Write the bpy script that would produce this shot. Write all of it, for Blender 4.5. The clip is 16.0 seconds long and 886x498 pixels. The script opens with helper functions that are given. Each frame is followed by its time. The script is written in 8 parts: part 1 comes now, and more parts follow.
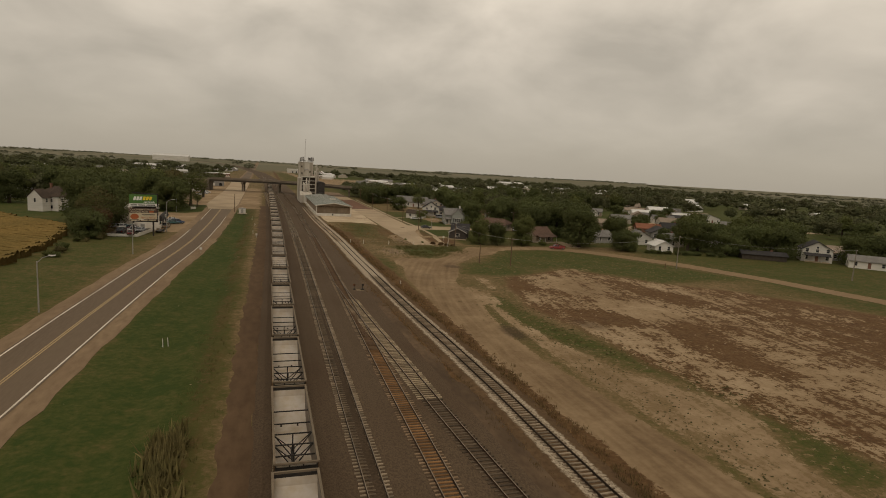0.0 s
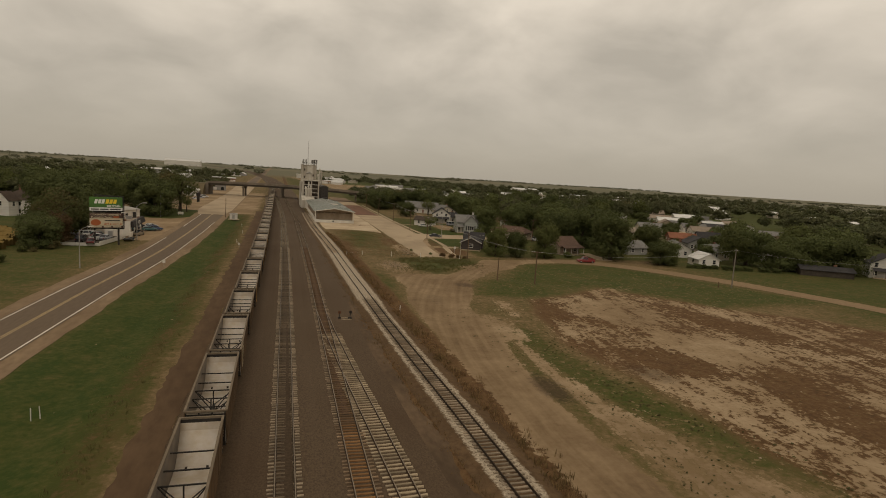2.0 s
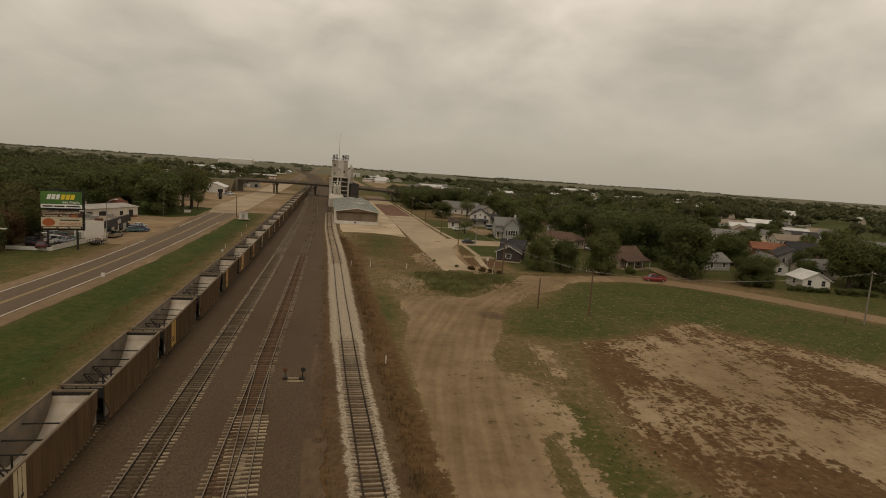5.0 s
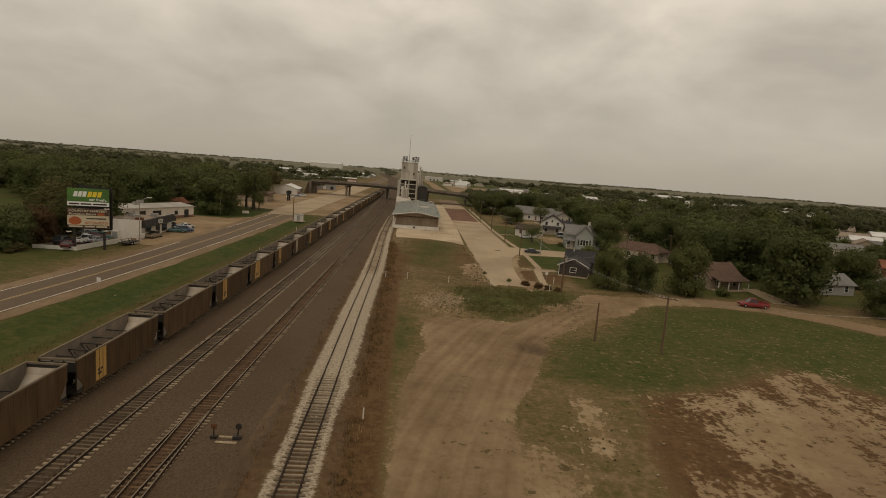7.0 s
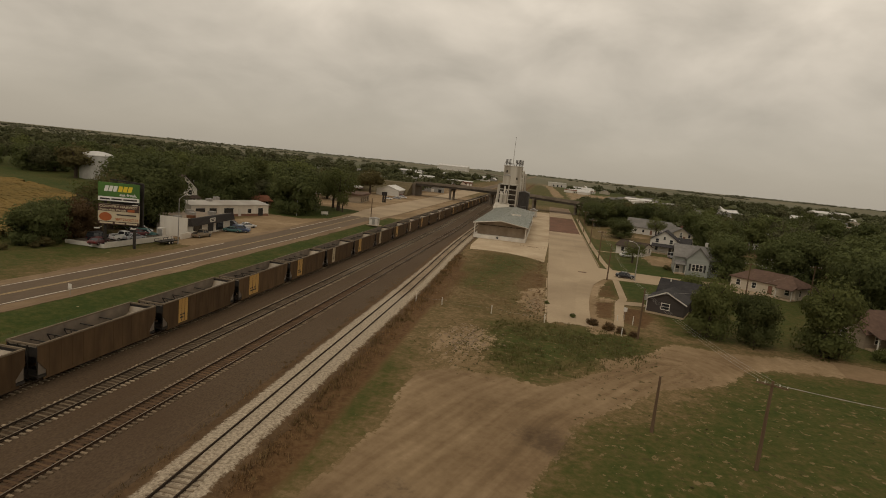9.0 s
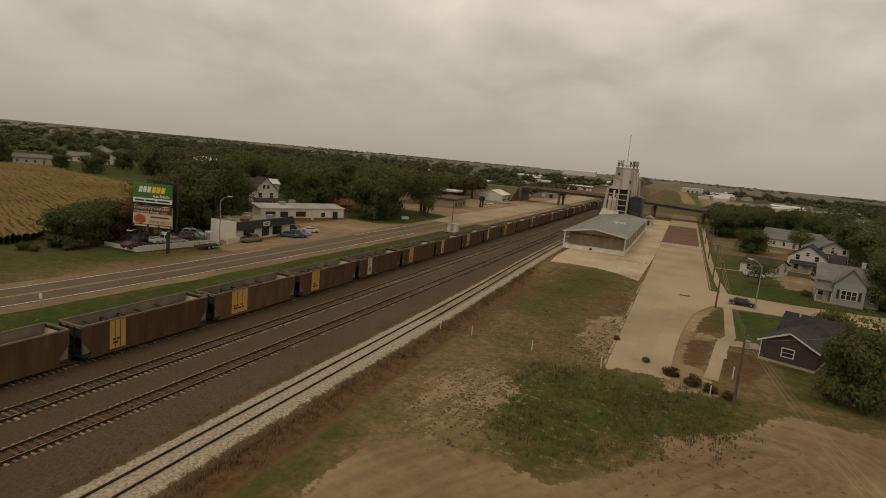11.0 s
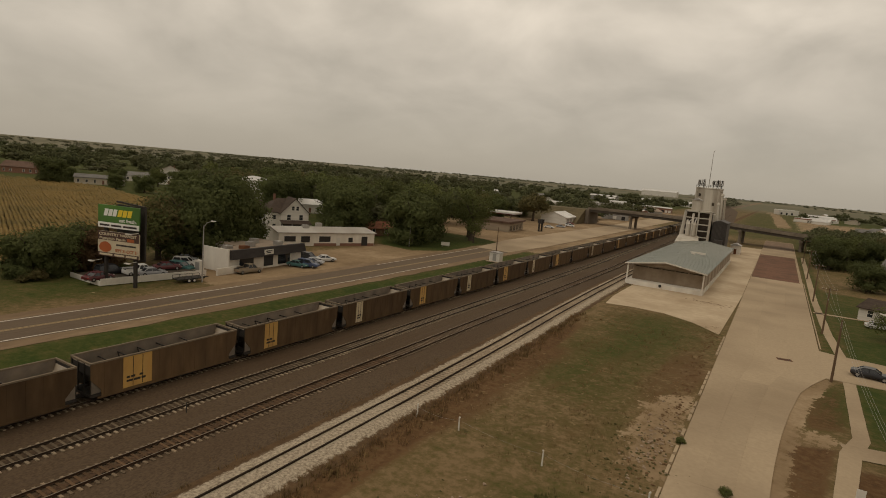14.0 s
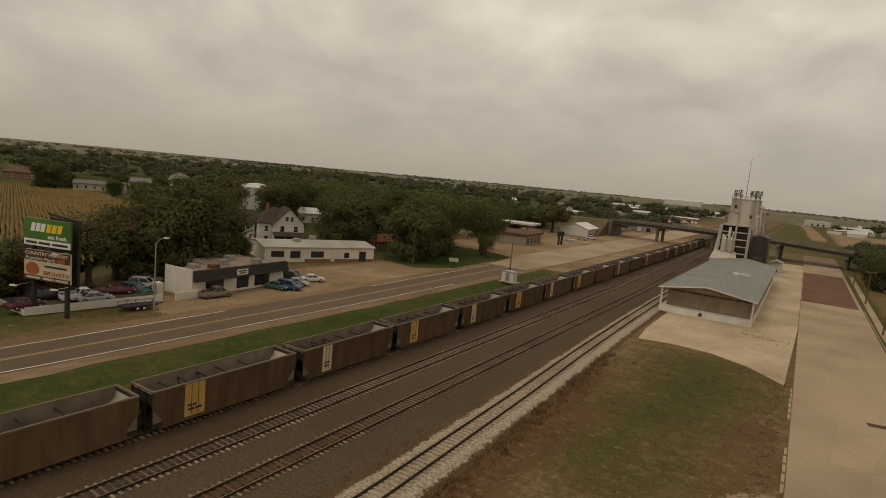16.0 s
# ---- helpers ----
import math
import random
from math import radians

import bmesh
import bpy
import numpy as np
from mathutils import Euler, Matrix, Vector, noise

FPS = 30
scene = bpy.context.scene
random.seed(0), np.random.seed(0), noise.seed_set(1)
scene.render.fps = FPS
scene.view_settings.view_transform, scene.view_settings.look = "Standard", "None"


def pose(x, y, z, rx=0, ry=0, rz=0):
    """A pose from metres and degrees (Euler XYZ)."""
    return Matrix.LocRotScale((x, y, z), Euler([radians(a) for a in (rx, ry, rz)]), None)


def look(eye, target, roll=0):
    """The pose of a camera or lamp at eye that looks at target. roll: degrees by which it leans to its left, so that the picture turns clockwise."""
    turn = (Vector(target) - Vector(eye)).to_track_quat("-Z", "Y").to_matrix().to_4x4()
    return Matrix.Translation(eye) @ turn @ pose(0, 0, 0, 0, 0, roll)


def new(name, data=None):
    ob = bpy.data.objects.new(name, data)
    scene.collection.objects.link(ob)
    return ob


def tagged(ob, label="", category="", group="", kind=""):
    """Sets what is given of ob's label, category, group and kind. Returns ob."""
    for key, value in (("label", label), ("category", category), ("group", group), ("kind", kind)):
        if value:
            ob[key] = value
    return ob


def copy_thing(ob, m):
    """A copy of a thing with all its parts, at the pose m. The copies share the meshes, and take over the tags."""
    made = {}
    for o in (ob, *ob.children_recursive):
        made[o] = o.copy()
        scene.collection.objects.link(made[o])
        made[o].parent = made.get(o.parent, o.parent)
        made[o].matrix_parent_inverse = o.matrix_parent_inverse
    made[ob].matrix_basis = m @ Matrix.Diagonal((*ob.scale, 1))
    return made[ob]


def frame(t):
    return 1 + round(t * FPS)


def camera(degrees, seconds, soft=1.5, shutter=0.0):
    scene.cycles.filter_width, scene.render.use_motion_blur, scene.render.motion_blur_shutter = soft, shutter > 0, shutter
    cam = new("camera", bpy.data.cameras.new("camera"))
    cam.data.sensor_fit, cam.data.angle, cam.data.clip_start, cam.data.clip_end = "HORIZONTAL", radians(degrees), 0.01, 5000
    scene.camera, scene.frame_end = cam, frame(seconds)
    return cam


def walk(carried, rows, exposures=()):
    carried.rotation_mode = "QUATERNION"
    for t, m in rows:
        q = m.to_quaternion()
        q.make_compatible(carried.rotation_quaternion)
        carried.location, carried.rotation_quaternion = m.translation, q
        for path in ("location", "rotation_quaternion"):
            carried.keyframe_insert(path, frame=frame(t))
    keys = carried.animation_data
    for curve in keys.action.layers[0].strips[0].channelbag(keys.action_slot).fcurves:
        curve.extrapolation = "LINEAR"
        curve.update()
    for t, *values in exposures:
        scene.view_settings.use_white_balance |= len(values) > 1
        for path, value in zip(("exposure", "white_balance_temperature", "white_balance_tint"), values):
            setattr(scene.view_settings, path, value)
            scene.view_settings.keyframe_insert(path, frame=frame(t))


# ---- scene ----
cam = camera(75.6, 16.0, soft=0.95)
PATH = [
    (0, (-1.567, -3.101, 25.969), (-0.968, -1.212, 25.693), 3.40),
    (0.5, (0.412, 1.657, 25.674), (0.997, 3.551, 25.406), 3.50),
    (1, (2.412, 7.911, 25.042), (2.979, 9.812, 24.786), 3.50),
    (1.5, (4.532, 15.815, 24.692), (5.091, 17.719, 24.438), 3.50),
    (2, (6.478, 22.084, 24.187), (7.037, 23.987, 23.931), 3.60),
    (2.5, (8.036, 23.386, 24.153), (8.573, 25.295, 23.900), 3.70),
    (3, (9.813, 25.835, 24.214), (10.338, 27.749, 23.972), 3.80),
    (3.5, (12.279, 32.113, 23.978), (12.797, 34.031, 23.742), 3.90),
    (4, (14.959, 38.590, 23.728), (15.439, 40.516, 23.482), 3.80),
    (4.2, (16.190, 41.542, 23.700), (16.653, 43.471, 23.448), 3.80),
    (6.3, (26.658, 66.382, 21.545), (26.889, 68.349, 21.264), 4.40),
    (6.5, (27.867, 67.041, 21.597), (28.062, 69.012, 21.320), 4.40),
    (7, (31.069, 70.445, 22.153), (31.169, 72.424, 21.882), 4.40),
    (7.5, (34.060, 76.127, 22.356), (34.072, 78.107, 22.081), 4.70),
    (8, (37.869, 81.412, 22.579), (37.764, 83.389, 22.299), 5.00),
    (8.5, (41.496, 88.098, 22.565), (41.281, 90.065, 22.277), 5.40),
    (9, (44.989, 93.637, 22.998), (44.653, 95.586, 22.703), 5.80),
    (9.2, (46.345, 95.768, 23.185), (45.957, 97.707, 22.889), 5.90),
    (11.3, (53.360, 119.531, 22.504), (52.571, 121.339, 22.178), 5.10),
    (11.5, (53.390, 121.746, 22.485), (52.582, 123.545, 22.153), 5.00),
    (12, (53.821, 125.905, 22.413), (52.965, 127.683, 22.085), 5.00),
    (12.5, (53.853, 129.535, 22.459), (52.956, 131.294, 22.142), 5.00),
    (13, (53.477, 133.232, 22.540), (52.541, 134.974, 22.241), 5.10),
    (13.5, (52.942, 136.991, 22.811), (51.974, 138.717, 22.527), 5.00),
    (14, (52.002, 140.891, 22.910), (51.009, 142.606, 22.638), 5.10),
    (14.5, (50.731, 144.889, 23.061), (49.717, 146.592, 22.797), 5.20),
    (15, (49.541, 148.909, 23.280), (48.508, 150.602, 23.020), 5.20),
    (15.5, (47.249, 153.326, 23.204), (46.210, 155.015, 22.950), 5.40),
    (16, (45.557, 157.432, 23.253), (44.504, 159.114, 23.001), 5.40),
]  
walk(cam, [(t, look(eye, target, roll)) for t, eye, target, roll in PATH])

# World: rails run along +y, the camera flies north along them.
rng = random.Random(7)
nrg = np.random.RandomState(11)

# ---- sky and light: flat warm overcast ----
world = bpy.data.worlds.new("overcast")
scene.world = world
world.use_nodes = True
wn, wl = world.node_tree.nodes, world.node_tree.links
for n in list(wn):
    wn.remove(n)


def wnode(kind, **values):
    n = wn.new(kind)
    for k, v in values.items():
        n.inputs[k].default_value = v
    return n


SUN_EL, SUN_AZ = 52.0, 200.0
w_out, w_bg = wn.new("ShaderNodeOutputWorld"), wnode("ShaderNodeBackground", Strength=1.0)
w_sky = wn.new("ShaderNodeTexSky")
w_sky.sky_type, w_sky.sun_disc = "NISHITA", False
w_sky.sun_elevation, w_sky.sun_rotation = radians(SUN_EL), radians(SUN_AZ)
w_tc, w_sep = wn.new("ShaderNodeTexCoord"), wn.new("ShaderNodeSeparateXYZ")
wl.new(w_tc.outputs["Generated"], w_sep.inputs[0])
w_h = wn.new("ShaderNodeMath"); w_h.operation = "ADD"; w_h.inputs[1].default_value = 0.4
w_hm = wn.new("ShaderNodeMath"); w_hm.operation = "MAXIMUM"; w_hm.inputs[1].default_value = 0.0
wl.new(w_sep.outputs[2], w_hm.inputs[0]); wl.new(w_hm.outputs[0], w_h.inputs[0])
w_dx, w_dy = wn.new("ShaderNodeMath"), wn.new("ShaderNodeMath")
w_dx.operation = w_dy.operation = "DIVIDE"
wl.new(w_sep.outputs[0], w_dx.inputs[0]); wl.new(w_h.outputs[0], w_dx.inputs[1])
wl.new(w_sep.outputs[1], w_dy.inputs[0]); wl.new(w_h.outputs[0], w_dy.inputs[1])
w_comb = wn.new("ShaderNodeCombineXYZ")
wl.new(w_dx.outputs[0], w_comb.inputs[0]); wl.new(w_dy.outputs[0], w_comb.inputs[1])
w_n1 = wnode("ShaderNodeTexNoise", Scale=2.6, Detail=5.0, Roughness=0.5, Distortion=0.25)
wl.new(w_comb.outputs[0], w_n1.inputs["Vector"])
w_ramp = wn.new("ShaderNodeValToRGB")
w_ramp.color_ramp.elements[0].position, w_ramp.color_ramp.elements[1].position = 0.3, 0.68
SKY_DARK, SKY_LIGHT, SKY_LOW = (0.48, 0.424, 0.342, 1), (0.82, 0.72, 0.587, 1), (0.4, 0.352, 0.281, 1)
w_ramp.color_ramp.elements[0].color, w_ramp.color_ramp.elements[1].color = SKY_DARK, SKY_LIGHT
wl.new(w_n1.outputs["Fac"], w_ramp.inputs[0])
w_gr = wn.new("ShaderNodeMapRange")
w_gr.inputs["From Min"].default_value, w_gr.inputs["From Max"].default_value = 0.0, 0.26
wl.new(w_hm.outputs[0], w_gr.inputs["Value"])
w_mix = wn.new("ShaderNodeMix"); w_mix.data_type = "RGBA"
w_mix.inputs[6].default_value = SKY_LOW
wl.new(w_gr.outputs[0], w_mix.inputs[0]); wl.new(w_ramp.outputs[0], w_mix.inputs[7])
w_dim = wn.new("ShaderNodeMix"); w_dim.data_type, w_dim.blend_type = "RGBA", "MULTIPLY"
w_dim.inputs[0].default_value, w_dim.inputs[7].default_value = 1.0, (0.08, 0.08, 0.08, 1)
wl.new(w_sky.outputs[0], w_dim.inputs[6])
w_fin = wn.new("ShaderNodeMix"); w_fin.data_type = "RGBA"
w_fin.inputs[0].default_value = 0.95
wl.new(w_dim.outputs[2], w_fin.inputs[6]); wl.new(w_mix.outputs[2], w_fin.inputs[7])
wl.new(w_fin.outputs[2], w_bg.inputs["Color"]); wl.new(w_bg.outputs[0], w_out.inputs[0])

sun_data = bpy.data.lights.new("sun", "SUN")
sun_data.energy, sun_data.angle, sun_data.color = 0.6, radians(25), (1.0, 0.95, 0.88)
sun = new("sun", sun_data)
sun.matrix_world = look((0, 0, 200), (0 + 60, 200, 200 - 270))


# ---- materials ----
def mat(name, c1, c2, scale=1.5, rough=0.85, metal=0.0, c3=None, scale3=0.12, bump=0.15, vary=0.0, coords="Object", stretch=(1, 1, 1), edge=(0.35, 0.65)):
    """Two colours mixed by a fine noise, a third by a broad one; vary: change from object to object."""
    m = bpy.data.materials.new(name)
    m.use_nodes = True
    nt = m.node_tree
    N, L = nt.nodes, nt.links
    b = N["Principled BSDF"]
    b.inputs["Roughness"].default_value, b.inputs["Metallic"].default_value = rough, metal
    if rough >= 0.8:
        b.inputs["Specular IOR Level"].default_value = 0.15
    tc = N.new("ShaderNodeTexCoord")
    mp = N.new("ShaderNodeMapping")
    mp.inputs["Scale"].default_value = stretch
    if coords == "World":
        g = N.new("ShaderNodeNewGeometry")
        L.new(g.outputs["Position"], mp.inputs[0])
    else:
        L.new(tc.outputs["Object"], mp.inputs[0])
    n1 = N.new("ShaderNodeTexNoise")
    n1.inputs["Scale"].default_value, n1.inputs["Detail"].default_value, n1.inputs["Roughness"].default_value = scale, 6, 0.6
    L.new(mp.outputs[0], n1.inputs["Vector"])
    r1 = N.new("ShaderNodeMapRange")
    r1.inputs["From Min"].default_value, r1.inputs["From Max"].default_value = edge
    L.new(n1.outputs["Fac"], r1.inputs["Value"])
    x1 = N.new("ShaderNodeMix"); x1.data_type = "RGBA"
    x1.inputs[6].default_value, x1.inputs[7].default_value = (*c1, 1), (*c2, 1)
    L.new(r1.outputs[0], x1.inputs[0])
    out = x1.outputs[2]
    n3 = N.new("ShaderNodeTexNoise")
    n3.inputs["Scale"].default_value, n3.inputs["Detail"].default_value = scale3, 4
    L.new(mp.outputs[0], n3.inputs["Vector"])
    r3 = N.new("ShaderNodeMapRange")
    r3.inputs["From Min"].default_value, r3.inputs["From Max"].default_value, r3.inputs["To Max"].default_value = 0.42, 0.7, 0.75
    L.new(n3.outputs["Fac"], r3.inputs["Value"])
    x3 = N.new("ShaderNodeMix"); x3.data_type = "RGBA"
    x3.inputs[7].default_value = (*(c3 or tuple(v * 0.7 for v in c1)), 1)
    L.new(r3.outputs[0], x3.inputs[0]); L.new(out, x3.inputs[6])
    out = x3.outputs[2]
    if vary:
        info, hs, mr = N.new("ShaderNodeObjectInfo"), N.new("ShaderNodeHueSaturation"), N.new("ShaderNodeMapRange")
        mr.inputs["To Min"].default_value, mr.inputs["To Max"].default_value = 1 - vary, 1 + vary
        L.new(info.outputs["Random"], mr.inputs["Value"]); L.new(mr.outputs[0], hs.inputs["Value"])
        L.new(out, hs.inputs["Color"])
        out = hs.outputs[0]
    L.new(out, b.inputs["Base Color"])
    if bump:
        bp = N.new("ShaderNodeBump")
        bp.inputs["Strength"].default_value, bp.inputs["Distance"].default_value = bump, 0.05
        L.new(n1.outputs["Fac"], bp.inputs["Height"]); L.new(bp.outputs[0], b.inputs["Normal"])
    return m


M = {}
M["asphalt"] = mat("asphalt", (0.100, 0.070, 0.044), (0.128, 0.091, 0.058), 3.0, 0.8, c3=(0.155, 0.112, 0.072), scale3=0.06, coords="World", stretch=(1, 0.15, 1))
M["shoulder"] = mat("shoulder", (0.1751, 0.1187, 0.068), (0.2472, 0.171, 0.1), 1.2, 0.95, c3=(0.1339, 0.0855, 0.048), scale3=0.15, coords="World", stretch=(1, 0.3, 1))
M["white_paint"] = mat("white_paint", (0.68, 0.62, 0.53), (0.56, 0.49, 0.38), 2.0, 0.7, c3=(0.3708, 0.304, 0.216), coords="World")
M["yellow_paint"] = mat("yellow_paint", (0.36, 0.245, 0.10), (0.30, 0.21, 0.095), 2.0, 0.7, coords="World")
M["concrete"] = mat("concrete", (0.350, 0.266, 0.170), (0.398, 0.305, 0.197), 2.2, 0.92, c3=(0.245, 0.180, 0.112), scale3=0.06, bump=0.04, vary=0.05, coords="World")
M["apron"] = mat("apron", (0.44, 0.342, 0.225), (0.51, 0.402, 0.27), 0.7, 0.92, c3=(0.3, 0.215, 0.128), scale3=0.09, bump=0.04, coords="World")
M["gravel_road"] = mat("gravel_road", (0.20, 0.134, 0.072), (0.255, 0.174, 0.096), 0.8, 0.95, c3=(0.206, 0.1377, 0.076), scale3=0.12, coords="World")
M["ballast"] = mat("ballast", (0.066, 0.0445, 0.0265), (0.114, 0.078, 0.0465), 6.5, 0.95, c3=(0.070, 0.043, 0.0235), scale3=0.07, bump=0.6, coords="World", stretch=(1, 0.6, 1))
M["cinder"] = mat("cinder", (0.094, 0.061, 0.035), (0.136, 0.090, 0.052), 1.4, 1.0, c3=(0.052, 0.034, 0.020), scale3=0.16, bump=0.25, coords="World", stretch=(1, 0.45, 1))
M["pale_gravel"] = mat("pale_gravel", (0.26, 0.207, 0.142), (0.44, 0.365, 0.265), 3.5, 0.95, c3=(0.19, 0.145, 0.095), scale3=0.25, bump=0.5, coords="World", edge=(0.35, 0.65))
M["oily"] = mat("oily", (0.045, 0.030, 0.018), (0.085, 0.057, 0.033), 4.0, 0.95, c3=(0.045, 0.029, 0.016), scale3=0.1, bump=0.5, coords="World")
M["rusty_stone"] = mat("rusty_stone", (0.045, 0.026, 0.015), (0.105, 0.062, 0.034), 4.0, 0.95, c3=(0.07, 0.038, 0.02), scale3=0.1, bump=0.5, coords="World")
M["tie_concrete"] = mat("tie_concrete", (0.19, 0.145, 0.095), (0.31, 0.24, 0.16), 2.0, 0.9, vary=0.4)
M["tie_rust"] = mat("tie_rust", (0.18, 0.093, 0.038), (0.27, 0.146, 0.062), 2.0, 0.9, vary=0.35)
M["tie_oiled"] = mat("tie_oiled", (0.10, 0.073, 0.046), (0.17, 0.128, 0.083), 2.0, 0.9, vary=0.4)
M["tie_spur"] = mat("tie_spur", (0.19, 0.146, 0.098), (0.32, 0.25, 0.172), 2.0, 0.9, vary=0.4)
M["tie_wood"] = mat("tie_wood", (0.15, 0.096, 0.055), (0.26, 0.18, 0.11), 2.0, 0.9, vary=0.45)
M["tie_dim"] = mat("tie_dim", (0.075, 0.055, 0.036), (0.125, 0.092, 0.06), 2.0, 0.9, vary=0.4)
M["rail_shade"] = mat("rail_shade", (0.034, 0.0225, 0.0135), (0.062, 0.041, 0.025), 3.0, 0.95, bump=0.4, coords="World")
M["side_dirt"] = mat("side_dirt", (0.090, 0.055, 0.029), (0.125, 0.078, 0.042), 0.9, 1.0, c3=(0.075, 0.045, 0.024), scale3=0.12, bump=0.2, coords="World", stretch=(1, 0.35, 1))
M["tie_brown"] = mat("tie_brown", (0.155, 0.112, 0.070), (0.25, 0.185, 0.12), 2.0, 0.9, vary=0.4)
M["tie_mid"] = mat("tie_mid", (0.095, 0.056, 0.029), (0.15, 0.09, 0.047), 2.0, 0.9, vary=0.3)
M["tie_grey"] = mat("tie_grey", (0.25, 0.19, 0.118), (0.38, 0.3, 0.195), 2.0, 0.9, vary=0.35)
M["rail"] = mat("rail", (0.034, 0.023, 0.015), (0.055, 0.038, 0.024), 3.0, 0.8, 0.0, bump=0)
M["rail_rust"] = mat("rail_rust", (0.040, 0.022, 0.012), (0.062, 0.035, 0.019), 3.0, 0.8, 0.0, bump=0)
M["rail_head"] = mat("rail_head", (0.15, 0.112, 0.072), (0.21, 0.160, 0.105), 3.0, 0.6, 0.1, bump=0)
M["steel_dark"] = mat("steel_dark", (0.02266, 0.019, 0.0144), (0.0412, 0.0323, 0.024), 2.0, 0.7, 0.3)
M["car_brown"] = mat("car_brown", (0.090, 0.054, 0.026), (0.124, 0.077, 0.039), 1.2, 0.85, 0.0, c3=(0.066, 0.041, 0.022), scale3=0.5, vary=0.25, stretch=(1, 1, 0.25))
M["car_chord"] = mat("car_chord", (0.20, 0.155, 0.105), (0.13, 0.098, 0.064), 1.0, 0.8, 0.0)
M["car_inside"] = mat("car_inside", (0.4326, 0.3515, 0.248), (0.52, 0.46, 0.39), 0.7, 0.75, 0.15, c3=(0.2575, 0.1995, 0.136), scale3=0.3, vary=0.12)
M["car_yellow"] = mat("car_yellow", (0.56, 0.335, 0.08), (0.46, 0.28, 0.08), 1.3, 0.7, c3=(0.3708, 0.19, 0.048), scale3=0.6, vary=0.2, stretch=(1, 1, 0.3))
M["car_cream"] = mat("car_cream", (0.55, 0.46, 0.3), (0.4635, 0.3515, 0.2), 1.3, 0.7, vary=0.15)
M["black"] = mat("black", (0.01442, 0.01235, 0.0096), (0.02266, 0.019, 0.0144), 2.0, 0.6)


# ---- geometry helpers ----
def box(bm, x0, x1, y0, y1, z0, z1):
    v = [bm.verts.new(p) for p in ((x0, y0, z0), (x1, y0, z0), (x1, y1, z0), (x0, y1, z0), (x0, y0, z1), (x1, y0, z1), (x1, y1, z1), (x0, y1, z1))]
    for f in ((3, 2, 1, 0), (4, 5, 6, 7), (0, 1, 5, 4), (1, 2, 6, 5), (2, 3, 7, 6), (3, 0, 4, 7)):
        bm.faces.new([v[i] for i in f])
    return v


def loft(bm, rings, cap=True):
    """Closed rings of equal length joined one to the next."""
    vs = [[bm.verts.new(p) for p in r] for r in rings]
    n = len(vs[0])
    for a, b in zip(vs, vs[1:]):
        for i in range(n):
            bm.faces.new((a[i], a[(i + 1) % n], b[(i + 1) % n], b[i]))
    if cap:
        bm.faces.new(vs[0][::-1])
        bm.faces.new(vs[-1])
    return vs


def rod(bm, p, q, r0, r1=None, seg=8):
    p, q = Vector(p), Vector(q)
    d = (q - p).normalized()
    a = d.orthogonal().normalized()
    b = d.cross(a)
    r1 = r0 if r1 is None else r1
    ring = lambda c, r: [c + r * (math.cos(t) * a + math.sin(t) * b) for t in (2 * math.pi * i / seg for i in range(seg))]
    loft(bm, [ring(p, r0), ring(q, r1)])


def bar(bm, p, q, w, h):
    """A square bar from p to q."""
    p, q = Vector(p), Vector(q)
    d = (q - p).normalized()
    a = d.cross(Vector((0, 0, 1)))
    a = a.normalized() if a.length > 1e-4 else Vector((1, 0, 0))
    b = a.cross(d)
    loft(bm, [[c + sx * a * w / 2 + sy * b * h / 2 for sx, sy in ((-1, -1), (1, -1), (1, 1), (-1, 1))] for c in (p, q)])


def mesh_of(name, bm, material):
    bmesh.ops.recalc_face_normals(bm, faces=bm.faces)
    me = bpy.data.meshes.new(name)
    bm.to_mesh(me)
    bm.free()
    me.materials.append(M[material] if isinstance(material, str) else material)
    return me


def part(name, bm, material, parent=None, label=""):
    ob = new(name, mesh_of(name, bm, material))
    if parent:
        ob.parent = parent
    return tagged(ob, label)


def thing(name, m, label, category, group="", kind=""):
    ob = new(name)
    ob.matrix_basis = m
    return tagged(ob, label, category, group, kind)


def solid(name, material, label="", category="", kind="structure", group=""):
    """Starts a top-level mesh; close it with the function that comes back."""
    bm = bmesh.new()
    return bm, lambda: tagged(part(name, bm, material), label, category, group, kind)


def strip(bm, line, z, ragged=0.0, step=2.0, freq=1.0):
    """A band along a centre line of (x, y, half width), with its edges worn by ragged metres."""
    pts = []
    for (x0, y0, w0), (x1, y1, w1) in zip(line, line[1:]):
        n = max(1, int(math.hypot(x1 - x0, y1 - y0) / step))
        pts += [(x0 + (x1 - x0) * i / n, y0 + (y1 - y0) * i / n, w0 + (w1 - w0) * i / n) for i in range(n)]
    pts.append(line[-1])
    rows = []
    for i, (x, y, w) in enumerate(pts):
        a, b = pts[max(0, i - 1)], pts[min(len(pts) - 1, i + 1)]
        t = Vector((b[0] - a[0], b[1] - a[1], 0)).normalized()
        nrm = Vector((t.y, -t.x, 0))
        wl_, wr_ = (w + ragged * (noise.noise((x * 0.4 * freq, y * 0.4 * freq, s)) + 0.6 * noise.noise((x * 1.3 * freq, y * 1.3 * freq, s))) for s in (3.1, 9.7))
        c = Vector((x, y, z))
        rows.append((bm.verts.new(c - nrm * wl_), bm.verts.new(c + nrm * wr_)))
    for (a, b), (c, d) in zip(rows, rows[1:]):
        bm.faces.new((a, b, d, c))


def lerp(v, xs, ys):
    return np.interp(v, xs, ys)


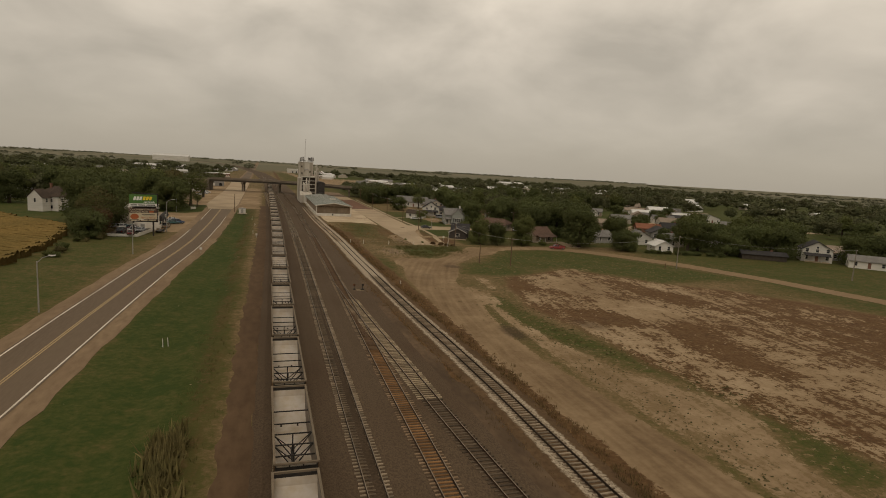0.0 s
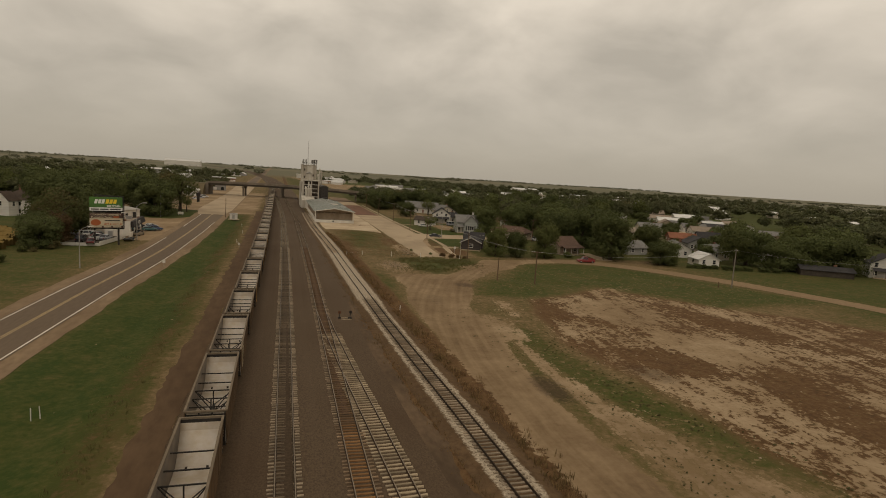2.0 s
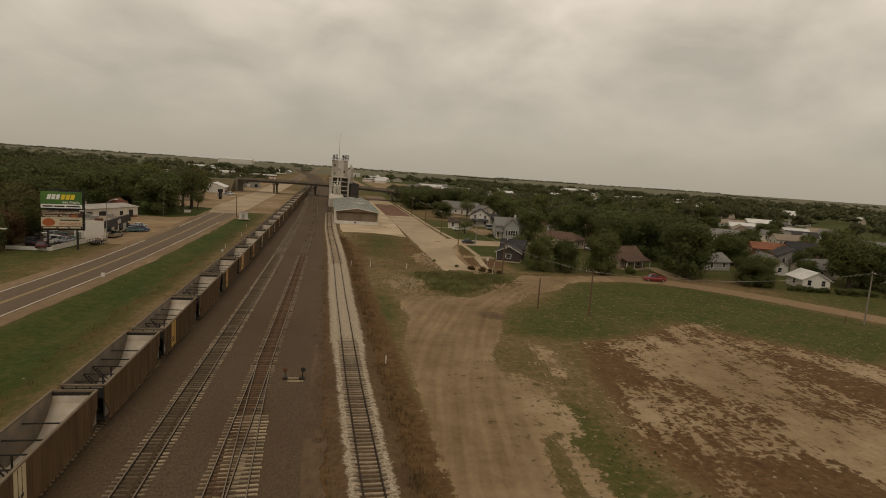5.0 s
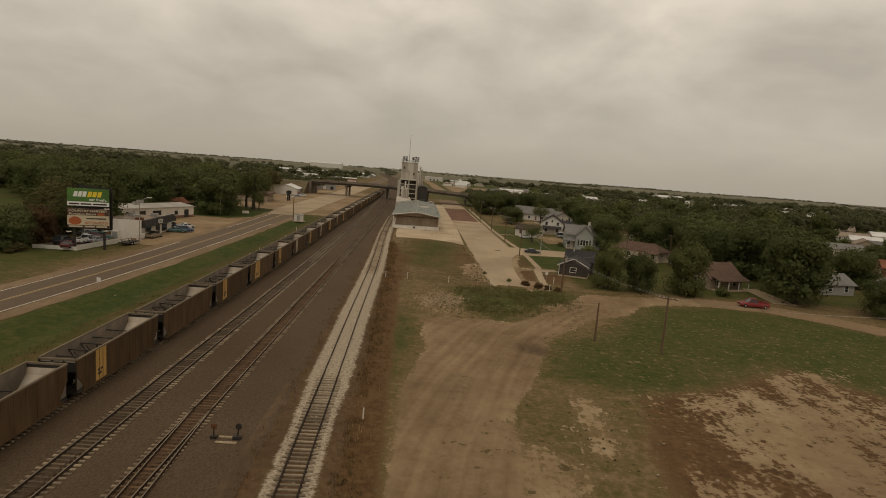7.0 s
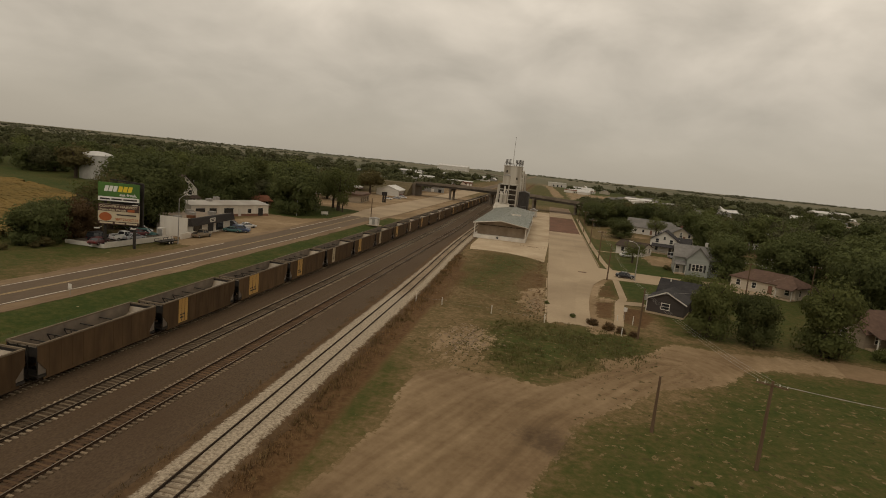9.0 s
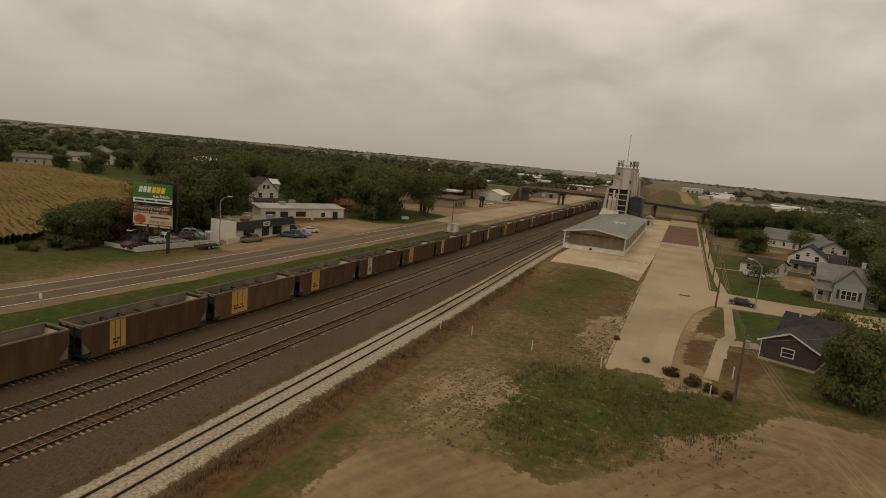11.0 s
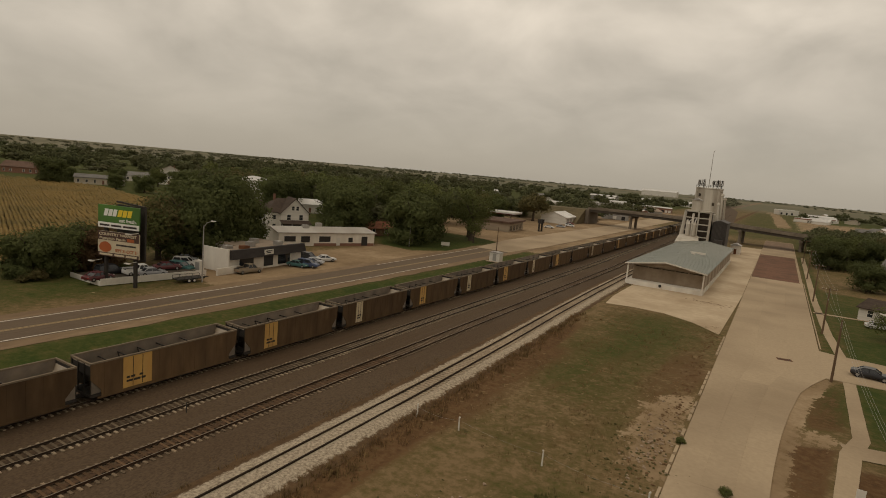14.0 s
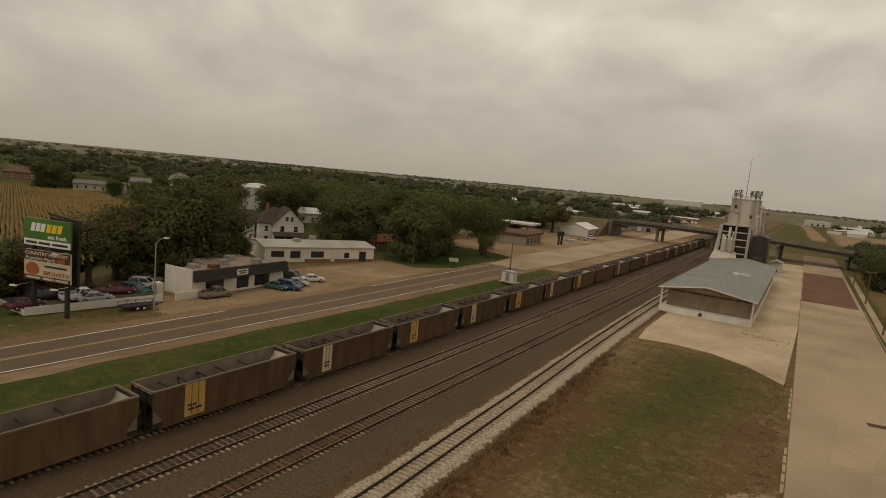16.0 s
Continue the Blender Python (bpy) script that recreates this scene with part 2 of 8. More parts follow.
# ---- plan of the lines ----
HWY_Y = [-900, -200, 60, 95, 137, 165, 185, 230, 300, 470, 700, 1500, 4000]
HWY_R = [-70, -40, -25.3, -23.8, -21.6, -19.6, -18.6, -17.6, -17.4, -18.2, -20, -26, -40]
HWY_L = [-77, -47, -33.0, -31.7, -29.6, -27.5, -26.5, -25.9, -26.6, -27.6, -29, -35, -49]
SPUR = [(31.0, -60), (27.0, 10), (25.7, 35), (25.5, 55), (24.9, 75), (24.2, 92), (23.6, 112), (23.3, 130), (22.95, 150), (22.5, 190), (21.9, 215), (21.2, 235), (20.6, 262), (20.3, 290), (20.1, 360), (19.6, 470)]
X_TRAIN, X_A, X_B = 1.15, 7.55, 13.35
drift = lambda y: float(lerp(y, [0, 40, 75, 110, 150, 190, 300, 560, 700, 1100, 1800, 3000], [-0.6, -0.25, 0.05, 0.45, 0.9, 1.15, 1.25, 1.25, -1.5, -22, -90, -330]))
BRANCH = [(23.5, -30), (20.1, 12), (18.0, 36), (16.9, 52), (16.1, 68), (15.45, 80), (14.85, 92), (14.35, 104), (13.9, 118)]


# ---- ground: one sheet to the horizon ----
def axis(lo, hi, step, far):
    a = list(np.arange(lo, hi + 0.01, step))
    d, v = step, hi
    while v < far:
        d *= 1.18
        v += d
        a.append(v)
    d, v = step, lo
    while v > -far:
        d *= 1.18
        v -= d
        a.insert(0, v)
    return np.array(a)


gx, gy = axis(-70, 160, 1.0, 4600), axis(5, 330, 1.0, 4600)
GX, GY = np.meshgrid(gx, gy)
nx, ny = len(gx), len(gy)


def soft(d, w=3.0):
    """1 inside, 0 outside, from a distance to the edge that is positive inside."""
    return np.clip(d / w + 0.5, 0, 1)


def rect(x0, x1, y0, y1, w=3.0):
    return soft(np.minimum(np.minimum(GX - x0, x1 - GX), np.minimum(GY - y0, y1 - GY)), w)


def blob(x, y, rx, ry, turn=0.0, w=0.5):
    c, s = math.cos(radians(turn)), math.sin(radians(turn))
    u, v = (GX - x) * c + (GY - y) * s, -(GX - x) * s + (GY - y) * c
    return np.clip((1 - np.sqrt((u / rx) ** 2 + (v / ry) ** 2)) / w + 0.5, 0, 1)


def band(pts, half, w=2.0):
    """Nearness to a broken line of (x, y)."""
    d = np.full(GX.shape, 1e9)
    for (x0, y0), (x1, y1) in zip(pts, pts[1:]):
        dx, dy = x1 - x0, y1 - y0
        t = np.clip(((GX - x0) * dx + (GY - y0) * dy) / (dx * dx + dy * dy), 0, 1)
        d = np.minimum(d, np.hypot(GX - x0 - t * dx, GY - y0 - t * dy))
    return soft(half - d, w)


def both(*a):
    out = a[0]
    for v in a[1:]:
        out = np.maximum(out, v)
    return out


hw_r, hw_l = lerp(GY, HWY_Y, HWY_R), lerp(GY, HWY_Y, HWY_L)
spur_x = lerp(GY, [p[1] for p in SPUR], [p[0] for p in SPUR])
CROSS = [(57, 166), (64, 171), (75, 177), (88, 180), (100, 178), (108, 172), (118, 160), (127, 146), (137, 122), (146, 90), (152, 60), (158, 20), (163, -60)]
DIRT = [(37, -60), (33.3, 20), (32.8, 45), (33, 70), (34.5, 92), (38, 112), (43, 130), (49, 146), (57, 160), (63, 168)]

def poly(pts, w=3.0):
    """1 inside a polygon, 0 outside, with an edge w metres soft."""
    pts = np.array(pts, float)
    d2, ins = np.full(GX.shape, 1e12), np.zeros(GX.shape, bool)
    for (x0, y0), (x1, y1) in zip(pts, np.roll(pts, -1, 0)):
        dx, dy = x1 - x0, y1 - y0
        t = np.clip(((GX - x0) * dx + (GY - y0) * dy) / (dx * dx + dy * dy + 1e-9), 0, 1)
        d2 = np.minimum(d2, (GX - x0 - t * dx) ** 2 + (GY - y0 - t * dy) ** 2)
        cross = ((y0 > GY) != (y1 > GY)) & (GX < (x1 - x0) * (GY - y0) / (y1 - y0 + 1e-12) + x0)
        ins ^= cross
    return soft(np.where(ins, 1, -1) * np.sqrt(d2), w)


CORE = [(56, 128), (66, 131), (80, 140), (98, 118), (112, 108), (128, 84), (134, 50), (120, 10), (62, 10), (54, 40), (51, 64), (51, 80), (49, 92), (48.5, 100)]
dirt_area = poly([(32, -60), (31.2, 33), (30.0, 58), (30.1, 97), (30.6, 125), (31.6, 130), (33.6, 138.5), (33.0, 153), (36, 156), (42, 156.2), (47.3, 154.5), (56, 165.6), (63, 176), (66, 180.5), (77, 179.5), (75, 174), (68.6, 165),
                  (60.2, 159.5), (50, 145.5), (49, 140.5), (45.5, 131), (41.2, 121), (40.6, 112), (40.2, 103), (38.0, 92), (36.8, 83), (36.6, 71), (37.6, 60), (38.6, 44), (39.4, 31), (41, -60)], 2.2)
core = poly(CORE, 5)
pale_patch = poly([(40.5, 100), (43, 96), (42.2, 84), (43.6, 73), (46.5, 61), (51.5, 52.5), (53, 46), (48.5, 36), (47, 10), (41, 10), (40.2, 34), (39.4, 47), (38.8, 62), (38.6, 76)], 2)
LAWN = [(-46.8, 275.2), (-62, 294.3), (-60, 322), (-42, 326), (-29.8, 320), (-28.5, 284.2), (-34.9, 273.5)]
lawn = poly(LAWN, 2)
yard = rect(-47, -27.5, 205, 330, 5) * soft(hw_l - GX - 1, 2) * (1 - lawn)
bare = both(dirt_area, 0.5 * core, 0.7 * poly([(57.1, 121.7), (75.3, 131), (83.9, 117), (71.2, 102.3), (64.2, 104.9), (58.2, 112.7)], 6), 0.7 * poly([(67.7, 107.1), (80, 100), (80.4, 84), (66, 79), (63.1, 98.5)], 6),
            0.62 * poly([(92, 112), (112, 100), (124, 78), (104, 78), (90, 95)], 8), 0.6 * poly([(70, 62), (92, 60), (90, 30), (66, 36)], 8),
            0.6 * pale_patch, 0.5 * poly([(47.5, 132), (50, 129), (53, 120), (49, 110), (46, 114)], 4), 0.5 * blob(80, 135, 9, 4, 30, 0.8),
            0.5 * poly([(29.5, 168), (36.8, 177.8), (41.2, 170.1), (40.7, 161.8), (42.9, 157.1), (34, 155)], 4), 0.3 * poly([(47.9, 166.4), (53.7, 171.9), (55.5, 165.3), (49.2, 160.3)], 4), 0.62 * poly([(37.7, 115.0), (42.7, 116.7), (45.9, 111.9), (45.1, 104.1), (44.5, 99), (36.0, 98)], 3), 0.75 * band(CROSS, 3.6, 2.5), 0.72 * poly([(42, 204), (46.6, 212), (47.4, 203), (47.4, 187), (43, 188)], 3),
            yard, 0.72 * rect(-18, -3, 308, 520, 6), 0.9 * rect(-100, -26, 325, 540, 8), 0.8 * rect(-135, -32, 530, 760, 20), 0.7 * poly([(66, 640), (66, 1000), (200, 980), (170, 620), (112, 600)], 12), 0.95 * band([(58, 690), (54, 800), (52.8, 907), (44.7, 1167), (28, 1416), (10, 1543)], 6, 4), 0.75 * rect(76.5, 86.5, 265, 289, 2), 0.8 * rect(79, 95, 345, 353.5, 1.5), 0.75 * band([(54.8, 181), (55.0, 195), (55.8, 207), (57.4, 219), (60, 229.5)], 1.1, 1.0), 0.7 * poly([(55, 181), (55.4, 191), (58.4, 191), (59.5, 181)], 1.5), 0.55 * poly([(55.6, 209), (61, 209), (60.6, 203.5), (55.2, 203)], 1.5), 0.5 * rect(90, 112, 296, 310))
bare = bare - 0.22 * blob(108, 78, 14, 24, 0, 0.9) - 0.3 * blob(57, 119, 6, 7, 0, 0.9) - 0.55 * blob(61, 88, 4.5, 6, 30, 0.8) - 0.3 * blob(88, 104, 5, 16, 20, 0.9) - 0.3 * blob(70, 72, 4, 14, -10, 0.9)
brown = both(1.05 * soft(2.2 - np.abs(GX - spur_x - 4.0), 2.0) * soft(235 - GY, 30), 0.95 * soft(2.4 - np.abs(GX - spur_x + 3.6), 2) * soft(GY - 20, 20), 0.5 * soft(2.0 - np.abs(GX + 8.0), 3.0) * soft(320 - GY, 40),
             0.9 * core, 0.34 * rect(25, 47.5, 182, 258, 5), 0.7 * blob(27.5, 200, 3.5, 26, 0, 0.9), 0.62 * blob(44, 215, 4, 18, 0, 0.9), 0.9 * poly([(60.8, 201.5), (64.7, 201.7), (66, 195.7), (63, 187.2), (59.7, 190.3)], 1.5),
             0.6 * poly([(57.2, 219.9), (62, 229.4), (61.4, 210.5), (56.9, 208.3)], 1.5), 0.85 * poly([(55.6, 203.2), (60.0, 205.4), (58.4, 191.3), (55.4, 190.9)], 1.5), 0.72 * poly([(51.5, 118), (61, 124), (57, 108), (50, 106)], 4))
lush = both(lawn, soft(np.minimum(GX - hw_r - 2.5, -6.5 - GX), 3) * soft(306 - GY, 16), 0.75 * poly([(52.3, 147), (58.5, 149), (66, 159), (75, 172), (92, 176), (102, 173), (112, 160), (122, 144), (130, 122), (98, 120), (80, 141), (66, 132), (56, 129), (47, 133)], 6),
            0.72 * poly([(39, 178.3), (43, 180), (50.1, 182), (61, 181), (62, 172), (53, 164), (45.1, 157), (39.7, 164.3)], 6), 0.62 * poly([(29, 206), (31, 248), (40, 248), (42, 224), (37, 200)], 10),
            0.72 * rect(63.5, 130, 205, 320, 3), rect(64, 83, 242, 262, 2), 0.75 * rect(60.9, 64, 246, 420, 1.0), 0.5 * rect(20, 66, 520, 1200, 12), 0.62 * poly([(41, 88), (44.2, 74), (47, 64), (51.5, 55.5), (54, 49), (51.5, 41), (48, 31), (54, 30), (57.5, 42), (59, 50), (55.5, 60), (51, 70), (47.5, 82), (46.5, 97), (46, 108), (42, 104)], 3), 0.22 * band([(40.0, 98), (38.2, 84), (38.2, 66), (39.4, 46), (40.5, 28)], 1.0, 1.5),
            0.62 * rect(-62, -34, -100, 205, 8), 0.45 * soft(1.6 - np.abs(GX - 27.8 - 2.2 * soft(GY - 130, 30)), 2) * soft(GY - 90, 20) * soft(160 - GY, 15),
            0.66 * rect(128, 240, 60, 185, 12), 0.7 * rect(67, 150, 186, 206, 3), 0.75 * rect(-62, -42, 280, 330, 8), rect(63.3, 73, 211, 230.5, 1.5), 0.8 * poly([(59.2, 224), (62, 229), (61.6, 213), (59, 211)], 1.5))
lush = both(lush, 0.85 * soft(GY - 440, 60) * soft(np.abs(GX) - 60, 20), 0.85 * soft(GX - 150, 30) * soft(GY - 150, 40), 0.85 * soft(-GX - 66, 10) * soft(GY - 200, 20))
weedy = both(0.9 * pale_patch, 0.85 * band([(40, 115), (43, 92), (45, 72), (49, 48), (53, 20)], 7, 3), 0.5 * core, 0.6 * rect(24, 48, 180, 215, 6), 1.0 * poly([(28, 168), (38, 179), (57, 180), (58, 164), (44, 154), (33, 154)], 3), 0.95 * rect(50, 140, 118, 170, 8))
field = np.clip((np.hypot(GX - 20, GY - 250) - 900) / 300, 0, 1)
dark_spots = both(1.05 * blob(38.0, 80.6, 1.8, 4.2, 0, 1.2), 0.9 * blob(47.4, 142.0, 2.2, 3.0, 30, 1.3), 0.6 * blob(54.2, 84, 2.6, 5, 20, 0.9), 0.5 * blob(36.6, 128, 2.2, 4.5, -10, 0.9))
# across and along the worn wheel tracks of the dirt road
ru, rv, best, run = np.zeros(GX.shape), np.zeros(GX.shape), np.full(GX.shape, 1e9), 0.0
for (x0, y0), (x1, y1) in zip(DIRT, DIRT[1:]):
    dx, dy = x1 - x0, y1 - y0
    ln = math.hypot(dx, dy)
    t_ = np.clip(((GX - x0) * dx + (GY - y0) * dy) / ln ** 2, 0, 1)
    dd = np.hypot(GX - x0 - t_ * dx, GY - y0 - t_ * dy)
    near_ = dd < best
    ru = np.where(near_, np.sign((GX - x0) * dy - (GY - y0) * dx) * dd, ru)
    rv = np.where(near_, run + t_ * ln, rv)
    best = np.minimum(best, dd)
    run += ln
# gentle unevenness away from the built ground
gz = np.zeros(GX.shape)
flat_zone = np.clip(soft(GX - 27, 4) * soft(140 - GX, 10) * soft(160 - GY, 10) * soft(GY - 8, 6), 0, 1)
hump = np.sin(GX * 0.31 + 2 * np.sin(GY * 0.17)) * np.cos(GY * 0.23 + np.sin(GX * 0.11))
flat_zone *= 1 - band(CROSS, 7, 3)
gz += 0.10 * hump * flat_zone
ditch = np.clip(1 - np.abs(GX - (hw_r - 7) / 2 - 2) / 4.0, 0, 1) * soft(300 - GY, 30)
gz -= 0.5 * ditch
gz -= 0.03

me = bpy.data.meshes.new("ground")
idx = np.arange(nx * ny).reshape(ny, nx)
quads = np.stack([idx[:-1, :-1], idx[:-1, 1:], idx[1:, 1:], idx[1:, :-1]], -1).reshape(-1, 4)
me.from_pydata(np.stack([GX, GY, gz], -1).reshape(-1, 3).tolist(), [], quads.tolist())
for key, arr in (("bare", bare), ("brown", brown), ("lush", lush), ("weedy", weedy), ("field", field), ("across", ru), ("along", rv), ("road", dirt_area), ("dark_spots", dark_spots)):
    me.attributes.new(key, "FLOAT", "POINT").data.foreach_set("value", arr.astype(np.float32).ravel())
ground = tagged(new("ground", me), "flat ground of grass, bare dirt, weeds and far fields", "ground", kind="structure")


def ground_material():
    m = bpy.data.materials.new("ground")
    m.use_nodes = True
    N, L = m.node_tree.nodes, m.node_tree.links
    b = N["Principled BSDF"]
    b.inputs["Roughness"].default_value = 1.0
    b.inputs["Specular IOR Level"].default_value = 0.1
    pos = N.new("ShaderNodeNewGeometry").outputs["Position"]

    def nz(scale, detail=6, stretch=None, turn=0.0, rough=0.6):
        n = N.new("ShaderNodeTexNoise")
        n.inputs["Scale"].default_value, n.inputs["Detail"].default_value, n.inputs["Roughness"].default_value = scale, detail, rough
        v = pos
        if stretch:
            rot = N.new("ShaderNodeMapping")
            rot.inputs["Rotation"].default_value = (0, 0, radians(turn))
            L.new(v, rot.inputs[0])
            mp = N.new("ShaderNodeMapping")
            mp.inputs["Scale"].default_value = stretch
            L.new(rot.outputs[0], mp.inputs[0])
            v = mp.outputs[0]
        L.new(v, n.inputs["Vector"])
        return n.outputs["Fac"]

    def math_(op, a, b_):
        n = N.new("ShaderNodeMath")
        n.operation = op
        for i, v in enumerate((a, b_)):
            if isinstance(v, (int, float)):
                n.inputs[i].default_value = v
            else:
                L.new(v, n.inputs[i])
        return n.outputs[0]

    def step_(v, lo, hi, to=1.0):
        n = N.new("ShaderNodeMapRange")
        n.interpolation_type = "SMOOTHSTEP"
        n.inputs["From Min"].default_value, n.inputs["From Max"].default_value, n.inputs["To Max"].default_value = lo, hi, to
        L.new(v, n.inputs["Value"])
        return n.outputs[0]

    def mix(f, a, c):
        n = N.new("ShaderNodeMix")
        n.data_type = "RGBA"
        for i, v in ((0, f), (6, a), (7, c)):
            if isinstance(v, (tuple, float)):
                n.inputs[i].default_value = (*v, 1) if isinstance(v, tuple) else v
            else:
                L.new(v, n.inputs[i])
        return n.outputs[2]

    def attr(key):
        n = N.new("ShaderNodeAttribute")
        n.attribute_name = key
        return n.outputs["Fac"]

    fine, mid, broad = nz(1.6, 8), nz(0.35, 6), nz(0.06, 4)
    streak2 = nz(0.6, 5, (0.1, 1.7, 1), 98.0, 0.6)
    streak = nz(0.24, 7, (0.22, 1.4, 1), 100.0, 0.7)
    grain = nz(5.0, 4)
    def mixed(*terms):
        out = None
        for v, k in terms:
            w = math_("MULTIPLY", math_("SUBTRACT", v, 0.5), k)
            out = w if out is None else math_("ADD", out, w)
        return out

    def ramp(v, *stops):
        n = N.new("ShaderNodeValToRGB")
        e = n.color_ramp.elements
        while len(e) < len(stops):
            e.new(0.5)
        for el, (p, c) in zip(e, stops):
            el.position, el.color = p, (*c, 1)
        L.new(v, n.inputs[0])
        return n.outputs[0]

    clump = nz(0.8, 5, rough=0.7)
    # grass from dry tan through olive to green
    veg = math_("ADD", math_("MULTIPLY", attr("lush"), 0.58), 0.26)
    veg = math_("ADD", veg, mixed((broad, 0.7), (mid, 0.75), (clump, 0.85), (fine, 0.6)))
    col = ramp(veg, (0.08, (0.185, 0.126, 0.064)), (0.3, (0.128, 0.092, 0.039)), (0.52, (0.084, 0.073, 0.023)), (0.76, (0.056, 0.063, 0.0150)), (1.0, (0.035, 0.052, 0.0102)))
    # reddish-brown dry weeds
    brownc = ramp(math_("ADD", 0.5, mixed((fine, 0.9), (mid, 0.8), (clump, 0.6))), (0.15, (0.050, 0.027, 0.012)), (0.4, (0.090, 0.047, 0.020)), (0.65, (0.132, 0.074, 0.034)), (0.9, (0.110, 0.080, 0.036)))
    jig = mixed((streak, 0.9), (fine, 0.45), (clump, 0.5), (mid, 0.4))
    col = mix(step_(math_("ADD", attr("brown"), jig), 0.3, 0.78, 0.9), col, brownc)
    # bare sand and dirt, with wheel marks along the road
    pair_ = N.new("ShaderNodeCombineXYZ")
    L.new(math_("MULTIPLY", attr("across"), 1.1), pair_.inputs[0])
    L.new(math_("MULTIPLY", attr("along"), 0.035), pair_.inputs[1])
    rut = N.new("ShaderNodeTexNoise")
    rut.inputs["Scale"].default_value, rut.inputs["Detail"].default_value = 1.0, 3
    L.new(pair_.outputs[0], rut.inputs["Vector"])
    wheel = math_("MULTIPLY", mixed((rut.outputs["Fac"], 0.5)), attr("road"))
    sand = ramp(math_("ADD", math_("ADD", math_("SUBTRACT", 0.55, math_("MULTIPLY", attr("road"), 0.13)), wheel), mixed((fine, 0.32), (mid, 0.4), (broad, 0.8), (streak, -0.22))),
                (0.1, (0.108, 0.070, 0.037)), (0.35, (0.178, 0.119, 0.064)), (0.58, (0.254, 0.177, 0.100)), (0.85, (0.39, 0.292, 0.182)))
    jig2 = mixed((streak, -0.85), (streak2, -0.75), (mid, 0.85), (clump, 0.85), (fine, 0.6), (broad, 0.7))
    col = mix(step_(math_("ADD", attr("bare"), jig2), 0.41, 0.57), col, sand)
    # single weeds and pale specks
    spots = math_("MULTIPLY", step_(nz(0.9, 4), 0.56, 0.7), attr("weedy"))
    col = mix(step_(spots, 0.2, 0.7, 0.75), col, (0.062, 0.052, 0.019))
    specks = math_("MULTIPLY", step_(nz(1.1, 4), 0.57, 0.67), attr("weedy"))
    col = mix(step_(specks, 0.25, 0.6, 0.65), col, (0.22, 0.155, 0.08))
    # a few dark brown spots
    col = mix(step_(math_("ADD", attr("dark_spots"), mixed((fine, 0.8), (mid, 0.9), (clump, 0.8))), 0.2, 0.95, 0.7), col, (0.055, 0.036, 0.022))
    # far farmland in blocks, its colours lightened to stand in for distance haze
    vor = N.new("ShaderNodeTexVoronoi")
    vor.distance = "CHEBYCHEV"
    vor.inputs["Scale"].default_value, vor.inputs["Randomness"].default_value = 0.0022, 0.35
    L.new(pos, vor.inputs["Vector"])
    sp = N.new("ShaderNodeSeparateColor")
    L.new(vor.outputs["Color"], sp.inputs[0])
    f1 = mix(step_(sp.outputs[0], 0.35, 0.45), (0.110, 0.106, 0.064), (0.165, 0.145, 0.092))
    f1 = mix(step_(sp.outputs[1], 0.55, 0.6), f1, (0.135, 0.124, 0.077))
    f1 = mix(step_(mid, 0.3, 0.8, 0.4), f1, (0.12, 0.112, 0.07))
    col = mix(attr("field"), col, f1)
    L.new(col, b.inputs["Base Color"])
    bp = N.new("ShaderNodeBump")
    bp.inputs["Strength"].default_value, bp.inputs["Distance"].default_value = 0.5, 0.12
    L.new(math_("ADD", fine, math_("MULTIPLY", grain, 0.4)), bp.inputs["Height"])
    L.new(bp.outputs[0], b.inputs["Normal"])
    return m


me.materials.append(ground_material())

# ---- highway ----
ys = [y for y in range(-600, 300, 8)] + [y for y in range(300, 1500, 40)] + [2200, 3800]
ends = lambda y: (float(lerp(y, HWY_Y, HWY_L)), float(lerp(y, HWY_Y, HWY_R)))
bm, done = solid("road_shoulder", "shoulder", "tan gravel shoulders along the two-lane highway", "road shoulder")
strip(bm, [((l + r) / 2, y, (r - l) / 2 + 2.9) for y in ys for l, r in [ends(y)]], 0.015, 0.5, 4)
done()
bm, done = solid("road", "asphalt", "worn brown-grey asphalt two-lane highway", "road")
strip(bm, [((l + r) / 2, y, (r - l) / 2 + 0.35) for y in ys if y < 2300 for l, r in [ends(y)]], 0.04, 0.06, 4)
done()
for nm, key, off, w, ylo, yhi in (("white_edge_line", "white_paint", 1, 0.11, -600, 266), ("white_edge_line", "white_paint", 0, 0.11, -600, 214), ("white_edge_line", "white_paint", 0, 0.11, 246, 300)):
    bm, done = solid(nm, key, "white painted edge line of the highway", "road marking")
    strip(bm, [(ends(y)[off], y, w) for y in range(ylo, yhi, 4)], 0.05, 0.01, 4)
    done()
for side in (-0.17, 0.17):
    bm, done = solid("yellow_centre_line", "yellow_paint", "faded yellow centre line of the highway", "road marking")
    strip(bm, [(sum(ends(y)) / 2 + side, y, 0.1) for y in range(-600, 330, 4)], 0.05, 0.01, 4)
    done()

